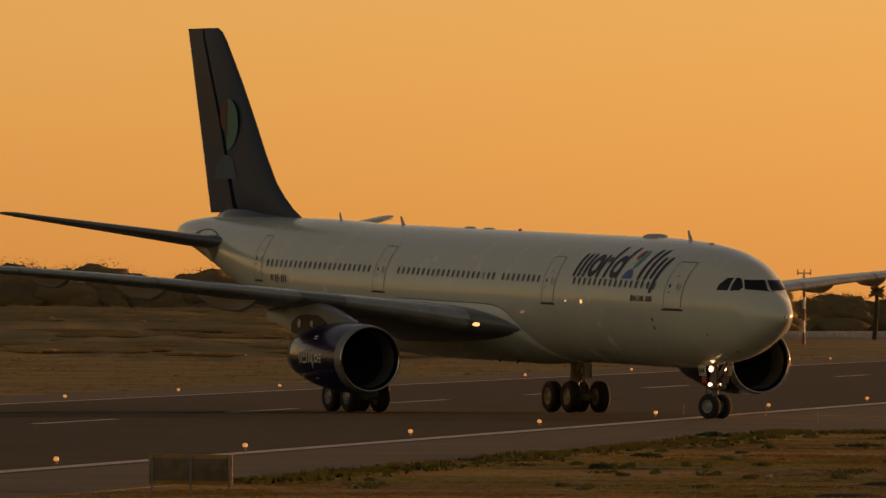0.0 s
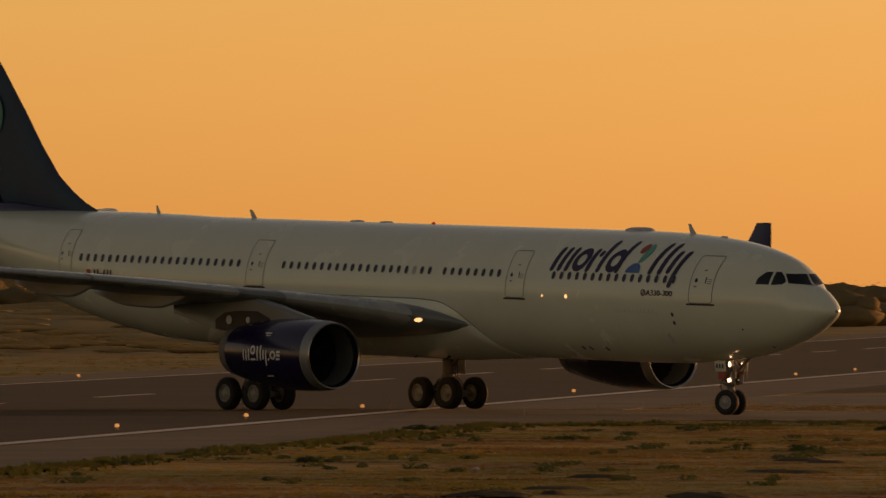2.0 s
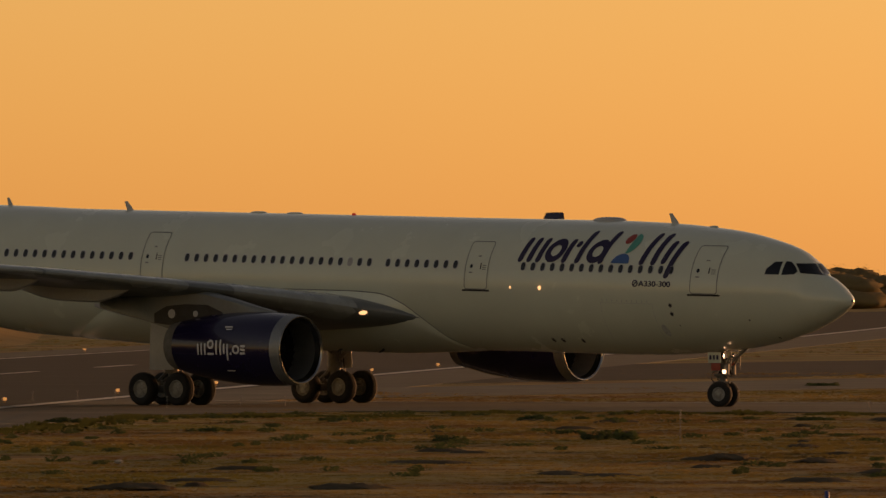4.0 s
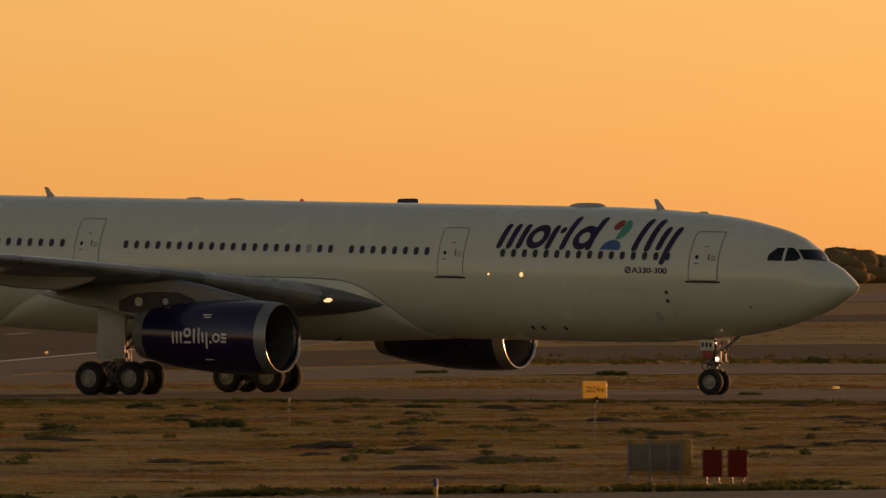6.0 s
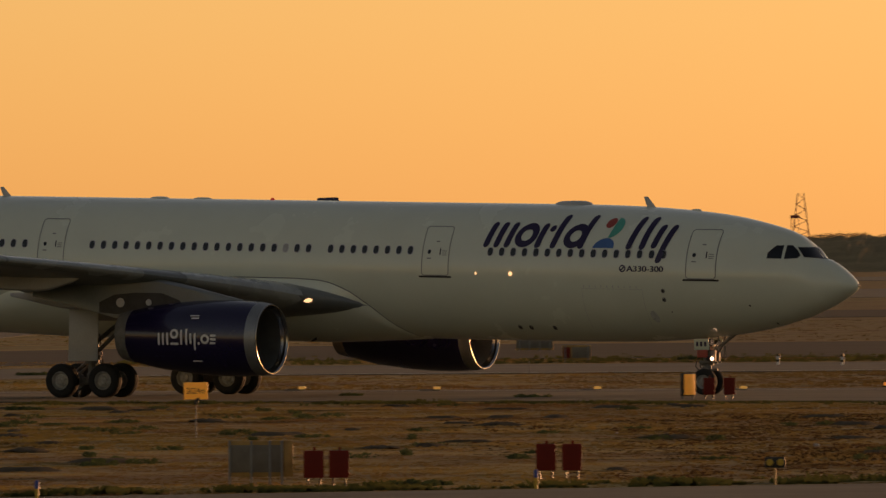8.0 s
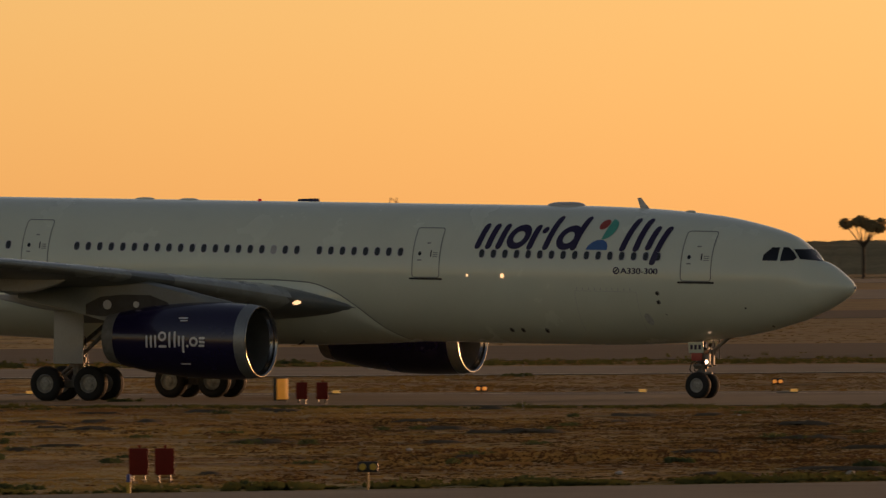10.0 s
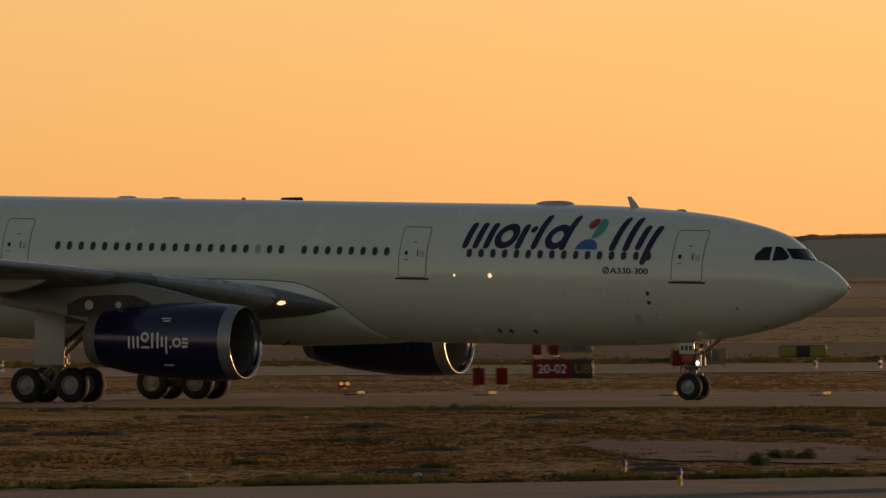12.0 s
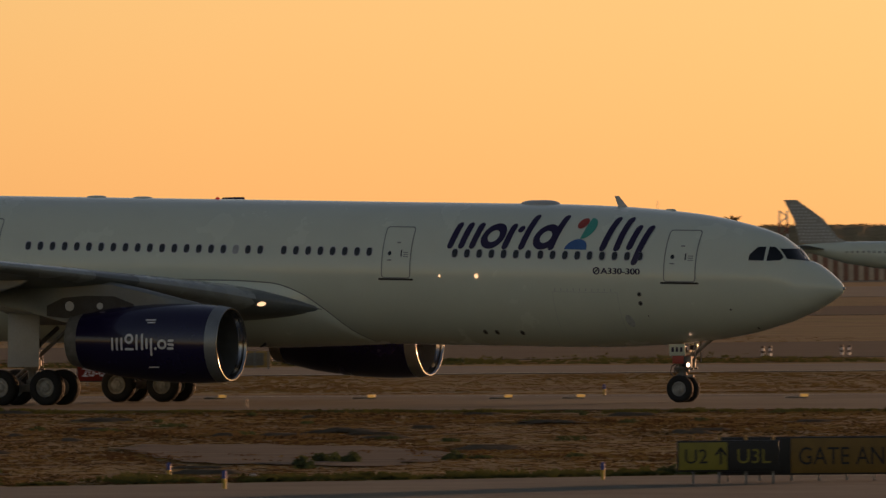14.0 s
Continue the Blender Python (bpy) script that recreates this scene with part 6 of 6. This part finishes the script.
def edge_lamp(x, y):
    ob = stand("edge_lamp", x, y, "low lit runway edge lamp on a stake", "lamp", "runway edge lamps")
    bm = bmesh.new()
    rod(bm, (0, 0, -0.03), (0, 0, 0.10), 0.04, 0.03, 10)
    part("stake", bm, BACK_BROWN, ob)
    bm = bmesh.new()
    lathe(bm, ((0.10, 0.001), (0.10, 0.07), (0.13, 0.085), (0.20, 0.08), (0.23, 0.05), (0.24, 0.001)), (0, 0, 0), "z", 12)
    part("globe", fix(bm), EDGE_LAMP, ob)


for x, y in ((-54.4, 415.8), (-53.1, 455), (-52.4, 502), (-51.4, 542.3), (-50.2, 582.8), (-48.6, 625), (-47.0, 667), (-45.6, 708), (-44.2, 750), (-42.8, 792), (-41.4, 834), (-38.6, 916),
             (-83.6, 642), (-83.5, 686), (-82.2, 720), (-81.2, 757), (-78.6, 820), (-77.4, 880), (-76.2, 950), (-75.4, 1030)):
    edge_lamp(x, y)


def twin_lamp(x, y, tall, lens):
    ob = stand("signal_lamp", x, y, "twin amber signal lamp on a short post", "lamp", "twin signal lamps")
    bm = bmesh.new()
    rod(bm, (0, 0, -0.03), (0, 0, tall), 0.03, n=8)
    part("post", bm, BACK_BROWN, ob)
    bm = bmesh.new()
    box(bm, (0, 0, tall + 0.12), (0.50, 0.10, 0.26), 0.02)
    part("case", bm, SIGN_BLACK, ob)
    for dx in (-0.13, 0.13):
        bm = bmesh.new()
        lathe(bm, ((-0.05, 0.001), (-0.06, 0.085), (-0.08, 0.08), (-0.09, 0.001)), (dx, 0, tall + 0.12), "y", 14)
        part("lens", fix(bm), lens, ob)


twin_lamp(21.05, 561, 0.12, AMBER_LAMP)
twin_lamp(34.7, 584, 0.12, AMBER_LAMP)
twin_lamp(9.7, 333.4, 0.42, MARK_YELLOW)


def low_lamp(x, y):
    ob = stand("inset_lamp", x, y, "flat pale lamp housing at the taxiway edge", "lamp", "low taxiway lamps")
    bm = bmesh.new()
    box(bm, (0, 0, 0.04), (0.9, 0.25, 0.07), 0.02)
    part("base", bm, POST_GREY, ob)
    bm = bmesh.new()
    box(bm, (0.3, -0.05, 0.12), (0.30, 0.2, 0.12), 0.03)
    part("housing", bm, GOLD_GLINT, ob)


for x, y in ((51.3, 542), (56.4, 538), (59.2, 537), (67.6, 532.6), (45.6, 545.8), (33.5, 557.4), (38.6, 552.6), (-3.6, 574.8), (2.1, 570.2), (8.8, 566.8), (14.8, 563.4), (27.4, 560.4)):
    low_lamp(x, y)


def striped_post(x, y):
    ob = stand("striped_marker", x, y, "short black and white striped marker post", "marker", "striped markers")
    for k in range(4):
        bm = bmesh.new()
        rod(bm, (0, 0, 0.14 * k), (0, 0, 0.14 * k + 0.14), 0.08, 0.08, 12)
        part("band", bm, SIGN_BLACK if k % 2 else WHITE_MARK, ob)


for x, y in ((63.5, 673), (66.5, 670.5), (20.3, 691), (23.35, 684.5), (94.2, 757), (94.6, 757), (99.2, 761), (99.6, 761)):
    striped_post(x, y)


def thin_pole(x, y, tall):
    ob = stand("marker_pole", x, y, "thin pale marker pole in the grass", "pole", "thin marker poles")
    bm = bmesh.new()
    rod(bm, (0, 0, -0.05), (0, 0, tall), 0.013, 0.011, 8)
    part("pole", bm, POST_GREY, ob)
    bm = bmesh.new()
    rod(bm, (0, 0, tall * 0.85), (0, 0, tall), 0.022, 0.02, 8)
    part("tip", bm, POST_GREY, ob)


for x, y, h in ((-16.0, 442.6, 1.1), (-49.6, 590, 0.45), (-47.8, 592, 0.45), (-46.0, 590, 0.45), (-41.5, 560, 0.5), (-37.0, 566, 0.5), (-14, 665, 0.7), (7, 636, 0.7), (26, 640, 0.6), (30, 556, 0.5), (-38.5, 561, 0.5), (-12, 541, 0.4), (0.5, 551, 0.4), (20.5, 505, 0.35), (44, 512, 0.35)):
    thin_pole(x, y, h)
# pale stones and litter in the grass
STONE = mat("pale_stone", (0.45, 0.42, 0.38), 0.9, vary=0.3, scale=6)
for k, (x, y, s) in enumerate(((12.8, 398, 0.16), (-31.0, 399, 0.22), (27.1, 479, 0.12), (24.6, 372, 0.1), (16.8, 352, 0.2), (22.6, 349, 0.22), (7.5, 430, 0.08), (-26, 430, 0.1), (30.4, 352, 0.15))):
    bm = bmesh.new()
    bmesh.ops.create_icosphere(bm, subdivisions=2, radius=s * 0.6)
    for v in bm.verts:
        v.co *= 1 + 0.3 * noise.noise(v.co * 6 + Vector((k, 0, 0)))
        v.co.z *= 0.5
    ob = part("stone", bm, STONE)
    ob.location = (x, y, s * 0.25)
    tagged(ob, "small pale stone lying in the dry grass", "stone", "stones in the grass")

# ---- far structures ----
MAST_RED = mat("faded_red_mast", (0.30, 0.07, 0.05), 0.6, vary=0.3)
WALL_CREAM = mat("cream_render", (0.72, 0.60, 0.44), 0.85, vary=0.2, scale=0.8)
ROOF_TILE = mat("clay_roof_tiles", (0.34, 0.18, 0.11), 0.85, vary=0.3, scale=2)
x, y = (-98.3, 1307.3)
ob = stand("wind_mast", x, y, "slim striped mast with a cross arm on top", "mast")
for k in range(6):
    bm = bmesh.new()
    rod(bm, (0, 0, 1.15 * k), (0, 0, 1.15 * k + 1.15), 0.13, 0.13, 10)
    part("section", bm, WHITE_MARK if k % 2 else MAST_RED, ob)
bm = bmesh.new()
rod(bm, (-0.65, 0, 6.9), (0.65, 0, 6.9), 0.05)
for dx in (-0.62, 0.0, 0.62):
    rod(bm, (dx, 0, 6.7), (dx, 0, 7.25), 0.06)
part("cross_arm", bm, DARK_METAL, ob)


def fence(x0, y0, x1, y1, tall, gap, name, label, materials):
    ob = stand(name, x0, y0, label, "fence")
    n = int(math.hypot(x1 - x0, y1 - y0) / gap)
    for k in range(n):
        bm = bmesh.new()
        u = k / n
        px, py = (x1 - x0) * u, (y1 - y0) * u
        box(bm, (px + gap / 2, py, tall / 2 + rise(x0 + px, y0 + py) - rise(x0, y0)), (gap * 0.94, 0.12, tall), 0.01)
        part("panel", bm, materials[k % len(materials)], ob)


fence(-120, 1440, -84, 1500, 0.8, 1.4, "boundary_fence", "low pale boundary fence", [PALE_GREY])
# The red stripes are paled in colour for the haze at this distance.
fence(230.4, 1986.7, 301.3, 1977.2, 4.0, 0.75, "blast_fence", "tall red and white striped blast fence", [mat("hazed_red_fence", (0.36, 0.19, 0.13), 0.8, vary=0.25), WALL_CREAM])
x, y = (260.4, 2234.9)
ob = stand("watch_house", x, y, "small cream house with a hipped clay roof", "house")
bm = bmesh.new()
box(bm, (0, 0, 4.6), (4.6, 4.6, 9.2), 0.03)
part("wall", bm, WALL_CREAM, ob)
bm = bmesh.new()
base = [bm.verts.new((sx * 2.6, sy * 2.6, 9.2)) for sx, sy in ((-1, -1), (1, -1), (1, 1), (-1, 1))]
ridge = [bm.verts.new((sx * 0.5, 0, 10.25)) for sx in (-1, 1)]
for f in ((base[0], base[1], ridge[1], ridge[0]), (base[1], base[2], ridge[1]), (base[2], base[3], ridge[0], ridge[1]), (base[3], base[0], ridge[0]), tuple(base[::-1])):
    bm.faces.new(f)
roof = part("roof", bm, ROOF_TILE, ob, smooth=False)
bm = bmesh.new()
rod(bm, (0.2, 0, 10.2), (0.2, 0, 13.0), 0.05)
part("lightning_rod", bm, DARK_METAL, roof)
for dx in (-1.2, 1.2):
    bm = bmesh.new()
    box(bm, (dx, -2.31, 7.7), (0.55, 0.08, 0.95), 0.02)
    part("window", bm, GLASS, ob)


def lattice(x, y, tall, half, label, cap, taper=0.7, bands=(0,)):
    """A lattice tower; bands alternate red and white sections where there are more than one."""
    ob = stand("radio_tower", x, y, label, "tower")
    paints = (MAST_RED, WHITE_MARK)
    n = int(tall / 0.9)

    def wide(z):
        return half * (1 + (taper - 1) * z / tall)
    for q in range(len(bands)):
        z0, z1 = tall * q / len(bands), tall * (q + 1) / len(bands)
        for sx in (-1, 1):
            for sy in (-1, 1):
                bm = bmesh.new()
                rod(bm, (sx * wide(z0), sy * wide(z0), z0), (sx * wide(z1), sy * wide(z1), z1), 0.06, n=6)
                part("leg", bm, paints[bands[q]], ob)
    for k in range(n):
        z0, z1 = k * tall / n, (k + 1) * tall / n
        s = 1 if k % 2 else -1
        for sy in (-0.95, 0.95):
            bm = bmesh.new()
            rod(bm, (-s * wide(z0), sy * wide(z0), z0), (s * wide(z1), sy * wide(z1), z1), 0.045, n=6)
            part("brace", bm, paints[bands[min(int(len(bands) * (k + 0.5) / n), len(bands) - 1)]], ob)
    for k in range(cap):
        bm = bmesh.new()
        a = k * math.tau / cap
        box(bm, (0.5 * math.cos(a), 0.5 * math.sin(a), tall - 1.3), (0.3, 0.25, 2.4), 0.03)
        part("aerial_panel", bm, SIGN_GREY, ob)


lattice(*(70.0, 2248.9), 13.8, 2.2, "tapering lattice radio tower with a side platform", 0, 0.22)
tower_deck = stand("tower_platform", 69.0, 2248.0, "small flat platform on the side of the tower", "platform")
bm = bmesh.new()
box(bm, (0.0, 0, 9.9), (1.5, 1.2, 0.5), 0.03)
part("deck", bm, MAST_RED, tower_deck)
for dx in (-0.6, 0.6):
    bm = bmesh.new()
    rod(bm, (dx, 0, 0), (dx, 0, 9.7), 0.04, n=6)
    part("support", bm, MAST_RED, tower_deck)
lattice(*(262.5, 2083.0), 10.7, 0.75, "red and white banded lattice tower behind the parked airliner", 0, 0.8, (0, 1, 0, 1, 0, 1))
lattice(*(229.4, 2238.3), 12.6, 0.3, "slim mast with panel aerials at the top", 3)
lattice(*(155.2, 2194.5), 10.0, 0.12, "thin lattice mast among the trees", 0)


def parked_airliner(x, y, turn, label, fin_paint, body=1.0, axis=3.75, tip=11.75, dotted=True):
    """A smaller single-aisle airliner at the far apron, its fin sprinkled with pale dots."""
    pl = stand("parked_airliner", x, y, label, "airliner", turn=turn)
    bm = bmesh.new()
    rings = []
    for s, top, low, half in ((0, 0, -0.3, 0.05), (0.6, 0.6, -1.0, 0.8), (2.0, 1.35, -1.6, 1.5), (4.5, 1.95, -1.95, 1.95), (24, 1.97, -1.97, 1.97), (29, 1.95, -1.2, 1.6), (34, 1.7, 0.3, 0.8), (37.2, 1.3, 0.9, 0.15)):
        mid, h = (top + low) / 2, (top - low) / 2
        rings.append([Vector((37.2 - s, body * half * math.sin(a), axis + body * (mid + h * math.cos(a)))) for a in [i * math.tau / 32 for i in range(32)]])
    loft(bm, rings, caps=(True, True))
    part("fuselage", fix(bm), WHITE, pl)
    bm = bmesh.new()
    rings = []
    for z, a, b, th in ((5.5, 1.4, 8.6, 0.22), (6.3, 1.3, 7.0, 0.2), (9, 0.6, 4.9, 0.15), (11.75, -0.8, 0.95, 0.08)):
        b = a + (b - a) * (1.0 if dotted else 0.72)
        z = axis + 1.75 * body + (z - 5.5) * (tip - axis - 1.75 * body) / 6.25
        rings.append([Vector((b, 0, z)), Vector(((a + b) / 2 + 1, th, z)), Vector((a, 0.02, z)), Vector(((a + b) / 2 + 1, -th, z))])
    loft(bm, rings, caps=(True, True))
    fin = part("fin", fix(bm), fin_paint, pl, "tall swept tail fin")
    if not dotted:
        bm = bmesh.new()
        ring(bm, lambda u, v: Vector((u, -0.22, v)), (2.0, tip - 4.0), 0.85, 0.28, 0.2, 0.8, 24)
        part("emblem", bm, MARK_YELLOW, fin, "faded yellow ring emblem")
    bm = bmesh.new()
    for j in range(12 if dotted else 0):
        z = 5.9 + 0.46 * j
        a, b = 1.3 - 0.36 * (z - 6.3) * 0.9, 6.9 - 1.1 * (z - 6.3)
        k = 0
        while a + 0.3 + 0.56 * k < b - 0.25:
            disc(bm, lambda u, v: Vector((u, -0.26, v)), (a + 0.3 + 0.56 * k + 0.26 * (j % 2), z), 0.15, 0.15, n=10)
            k += 1
    if dotted:
        dots = part("dots", bm, WHITE_MARK, fin, "rows of pale dots")
        dots["kind"] = "stuff"
    else:
        bm.free()
    for side in (-1, 1):
        bm = bmesh.new()
        loft(bm, [airfoil((5.2 - ds, side * yy, axis + 0.85 * body + dz), c, 0.1, 0) for ds, yy, dz, c in ((0, 0.6, 0, 3.4), (3.4, 6.2, 0.55, 1.4))], caps=(True, True))
        part("tailplane", fix(bm), GREY_PAINT, pl)
        bm = bmesh.new()
        loft(bm, [airfoil((25.5 - ds, side * yy, axis - 0.85 * body + dz), c, 0.12, 0.1) for ds, yy, dz, c in ((0, 1.6, 0, 7.0), (2.6, 6, 0.4, 4.0), (8.2, 17, 1.5, 1.6))], caps=(True, True))
        part("wing", fix(bm), GREY_PAINT, pl)
        bm = bmesh.new()
        lathe(bm, ((-1.9, 0.7), (-0.5, 1.05), (1.0, 1.1), (2.0, 1.0), (2.05, 0.85), (1.0, 0.8)), (23.0, side * 5.75, 1.65), "x", 24)
        part("engine", fix(bm), PALE_GREY, pl)
        for dy in (3.3, 4.2):
            bm = bmesh.new()
            lathe(bm, ((-0.2, 0.2), (-0.2, 0.55), (0.2, 0.55), (0.2, 0.2)), (18.5, side * dy, 0.57), "y", 18)
            part("wheel", fix(bm), RUBBER, pl)
        bm = bmesh.new()
        rod(bm, (18.5, side * 3.75, 0.5), (18.5, side * 3.75, 2.6), 0.14)
        part("gear_leg", bm, GEAR_METAL, pl)
    bm = bmesh.new()
    rod(bm, (31.5, 0, 0.4), (31.5, 0, 2.4), 0.12)
    lathe(bm, ((-0.3, 0.1), (-0.3, 0.38), (0.3, 0.38), (0.3, 0.1)), (31.5, 0, 0.40), "y", 16)
    part("nose_gear", fix(bm), GEAR_METAL, pl)
    for k in range(30):
        bm = bmesh.new()
        disc(bm, lambda u, v: Vector((u, -1.985 * body, v)), (8.0 + 0.8 * k, axis + 0.45 * body), 0.12, 0.17, n=10)
        part("cabin_window", bm, WINDOW, pl)


parked_airliner(*(244.7, 1934.6), 0, "parked white airliner with a grey dotted tail fin", mat("grey_tail_paint", (0.46, 0.44, 0.39), 0.35, vary=0.15))
parked_airliner(*(221.9, 2048.0), 0, "parked white airliner with a dark blue tail fin", mat("dark_blue_tail_paint", (0.10, 0.09, 0.12), 0.4, vary=0.2), 0.86, 2.7, 10.4, False)

def colonnade(x, y, wide, foot, head):
    ob = stand("colonnade", x, y, "long flat-roofed pavilion on a row of pale pillars", "pavilion")
    bm = bmesh.new()
    box(bm, (0, 0, head - 0.12), (wide, 3.0, 0.24), 0.03)
    part("roof", bm, WALL_CREAM, ob)
    for k in range(9):
        bm = bmesh.new()
        box(bm, (wide * (k / 8 - 0.5) * 0.95, -1.2, (foot + head) / 2 - 0.12), (0.16, 0.16, head - foot - 0.2), 0.02)
        part("pillar", bm, WALL_CREAM, ob)
    bm = bmesh.new()
    box(bm, (0, 0.2, foot - 2.0), (wide, 2.0, 4.0), 0.05)
    part("base", bm, WOODED, ob)
    bm = bmesh.new()
    rod(bm, (wide * 0.18, 0, head - 0.1), (wide * 0.18, 0, head + 1.5), 0.05)
    part("mast", bm, DARK_METAL, ob)


colonnade(*(78.6, 3036.0), 9.2, 6.2, 7.3)


def warning_board(x, y):
    ob = stand("warning_board", x, y, "low red and white striped warning board", "board", "striped warning boards")
    bm = bmesh.new()
    box(bm, (0, 0, 0.12), (0.75, 0.3, 0.22), 0.03)
    part("foot", bm, MAST_RED, ob)
    bm = bmesh.new()
    box(bm, (0, -0.02, 0.36), (0.60, 0.2, 0.26), 0.03)
    part("board", bm, WHITE_MARK, ob)


for x, y in ((82.8, 1060), (85.9, 1047), (79.7, 1106)):
    warning_board(x, y)

def traffic_cone(x, y):
    ob = stand("traffic_cone", x, y, "orange traffic cone with a white band on the far taxiway", "cone", "traffic cones")
    bm = bmesh.new()
    box(bm, (0, 0, 0.02), (0.42, 0.42, 0.05), 0.01)
    part("foot", bm, CONE_ORANGE, ob)
    bm = bmesh.new()
    lathe(bm, ((0.04, 0.16), (0.30, 0.11), (0.55, 0.11), (0.80, 0.03), (0.81, 0.001)), (0, 0, 0), "z", 14)
    part("body", fix(bm), CONE_ORANGE, ob)
    bm = bmesh.new()
    lathe(bm, ((0.32, 0.125), (0.52, 0.122)), (0, 0, 0), "z", 14)
    part("band", fix(bm), WHITE_MARK, ob)


CONE_ORANGE = mat("orange_cone_plastic", (0.62, 0.18, 0.04), 0.5, vary=0.2)
for x, y in ((124.5, 1199.6), (125.2, 1199.5), (126.8, 1197.3), (127.4, 1197.2), (127.7, 1195.2)):
    traffic_cone(x, y)

# ---- what moves ----
# time, place of the main gear's middle, heading (degrees from +x)
TAXI = [
    (0.0, -59.747, 596.063, -59.615),
    (0.5, -57.943, 593.265, -56.363),
    (1.0, -55.760, 590.430, -52.896),
    (1.5, -53.493, 587.631, -49.473),
    (2.0, -50.815, 584.836, -46.284),
    (2.5, -48.168, 582.152, -43.553),
    (3.0, -45.134, 579.477, -40.969),
    (3.5, -42.038, 576.913, -38.521),
    (4.0, -38.880, 574.461, -36.208),
    (4.5, -35.605, 572.098, -34.117),
    (5.0, -32.158, 569.800, -32.333),
    (5.5, -28.483, 567.546, -30.941),
    (6.0, -24.580, 565.336, -29.943),
    (6.5, -20.924, 563.261, -29.135),
    (7.0, -16.998, 561.208, -28.443),
    (7.5, -13.295, 559.245, -27.940),
    (8.0, -9.256, 557.238, -27.528),
    (8.5, -5.244, 555.432, -27.445),
    (9.0, -1.261, 553.828, -27.691),
    (9.5, 2.732, 552.267, -28.140),
    (10.0, 6.776, 550.592, -28.663),
    (10.5, 10.909, 548.645, -29.134),
    (11.0, 15.131, 546.426, -29.551),
    (11.5, 19.088, 544.258, -29.990),
    (12.0, 23.274, 542.002, -30.336),
    (12.5, 27.285, 539.747, -30.536),
    (13.0, 31.525, 537.408, -30.433),
    (13.5, 35.453, 535.140, -30.144),
    (14.0, 39.631, 532.801, -29.713),
]


def motions():
    walk(airliner, [(t, pose(x, y, 0, 0, 0, h)) for t, x, y, h in TAXI])

    def between(t):
        k = min(int(t * 2), len(TAXI) - 2)
        u = (t - TAXI[k][0]) / 0.5
        return [a + (b - a) * u for a, b in zip(TAXI[k][1:], TAXI[k + 1][1:])]
    step = 1 / 15
    count = round(14.0 / step)
    for ob, rest, radius, steered in WHEELS:
        rows, turned_by = [], 0.0
        before = None
        for k in range(count + 1):
            t = min(k * step, 14.0)
            x, y, h = between(t)
            hr = radians(h)
            p = (x + math.cos(hr) * rest[0] - math.sin(hr) * rest[1], y + math.sin(hr) * rest[0] + math.cos(hr) * rest[1])
            if before:
                turned_by += math.hypot(p[0] - before[0], p[1] - before[1]) / radius
            before = p
            a, b = between(max(t - 0.4, 0)), between(min(t + 0.4, 14.0))
            run = math.hypot(b[0] - a[0], b[1] - a[1])
            lock = math.degrees(math.atan(radians(b[2] - a[2]) / run * 25.3)) if steered else 0.0
            rows.append((t, Matrix.Translation((rest[0], 0 if steered else rest[1], rest[2])) @ pose(0, 0, 0, 0, 0, lock)
                         @ Matrix.Translation((0, rest[1] if steered else 0, 0)) @ pose(0, 0, 0, 0, math.degrees(turned_by) % 360.0, 0)))
        walk(ob, rows)


motions()
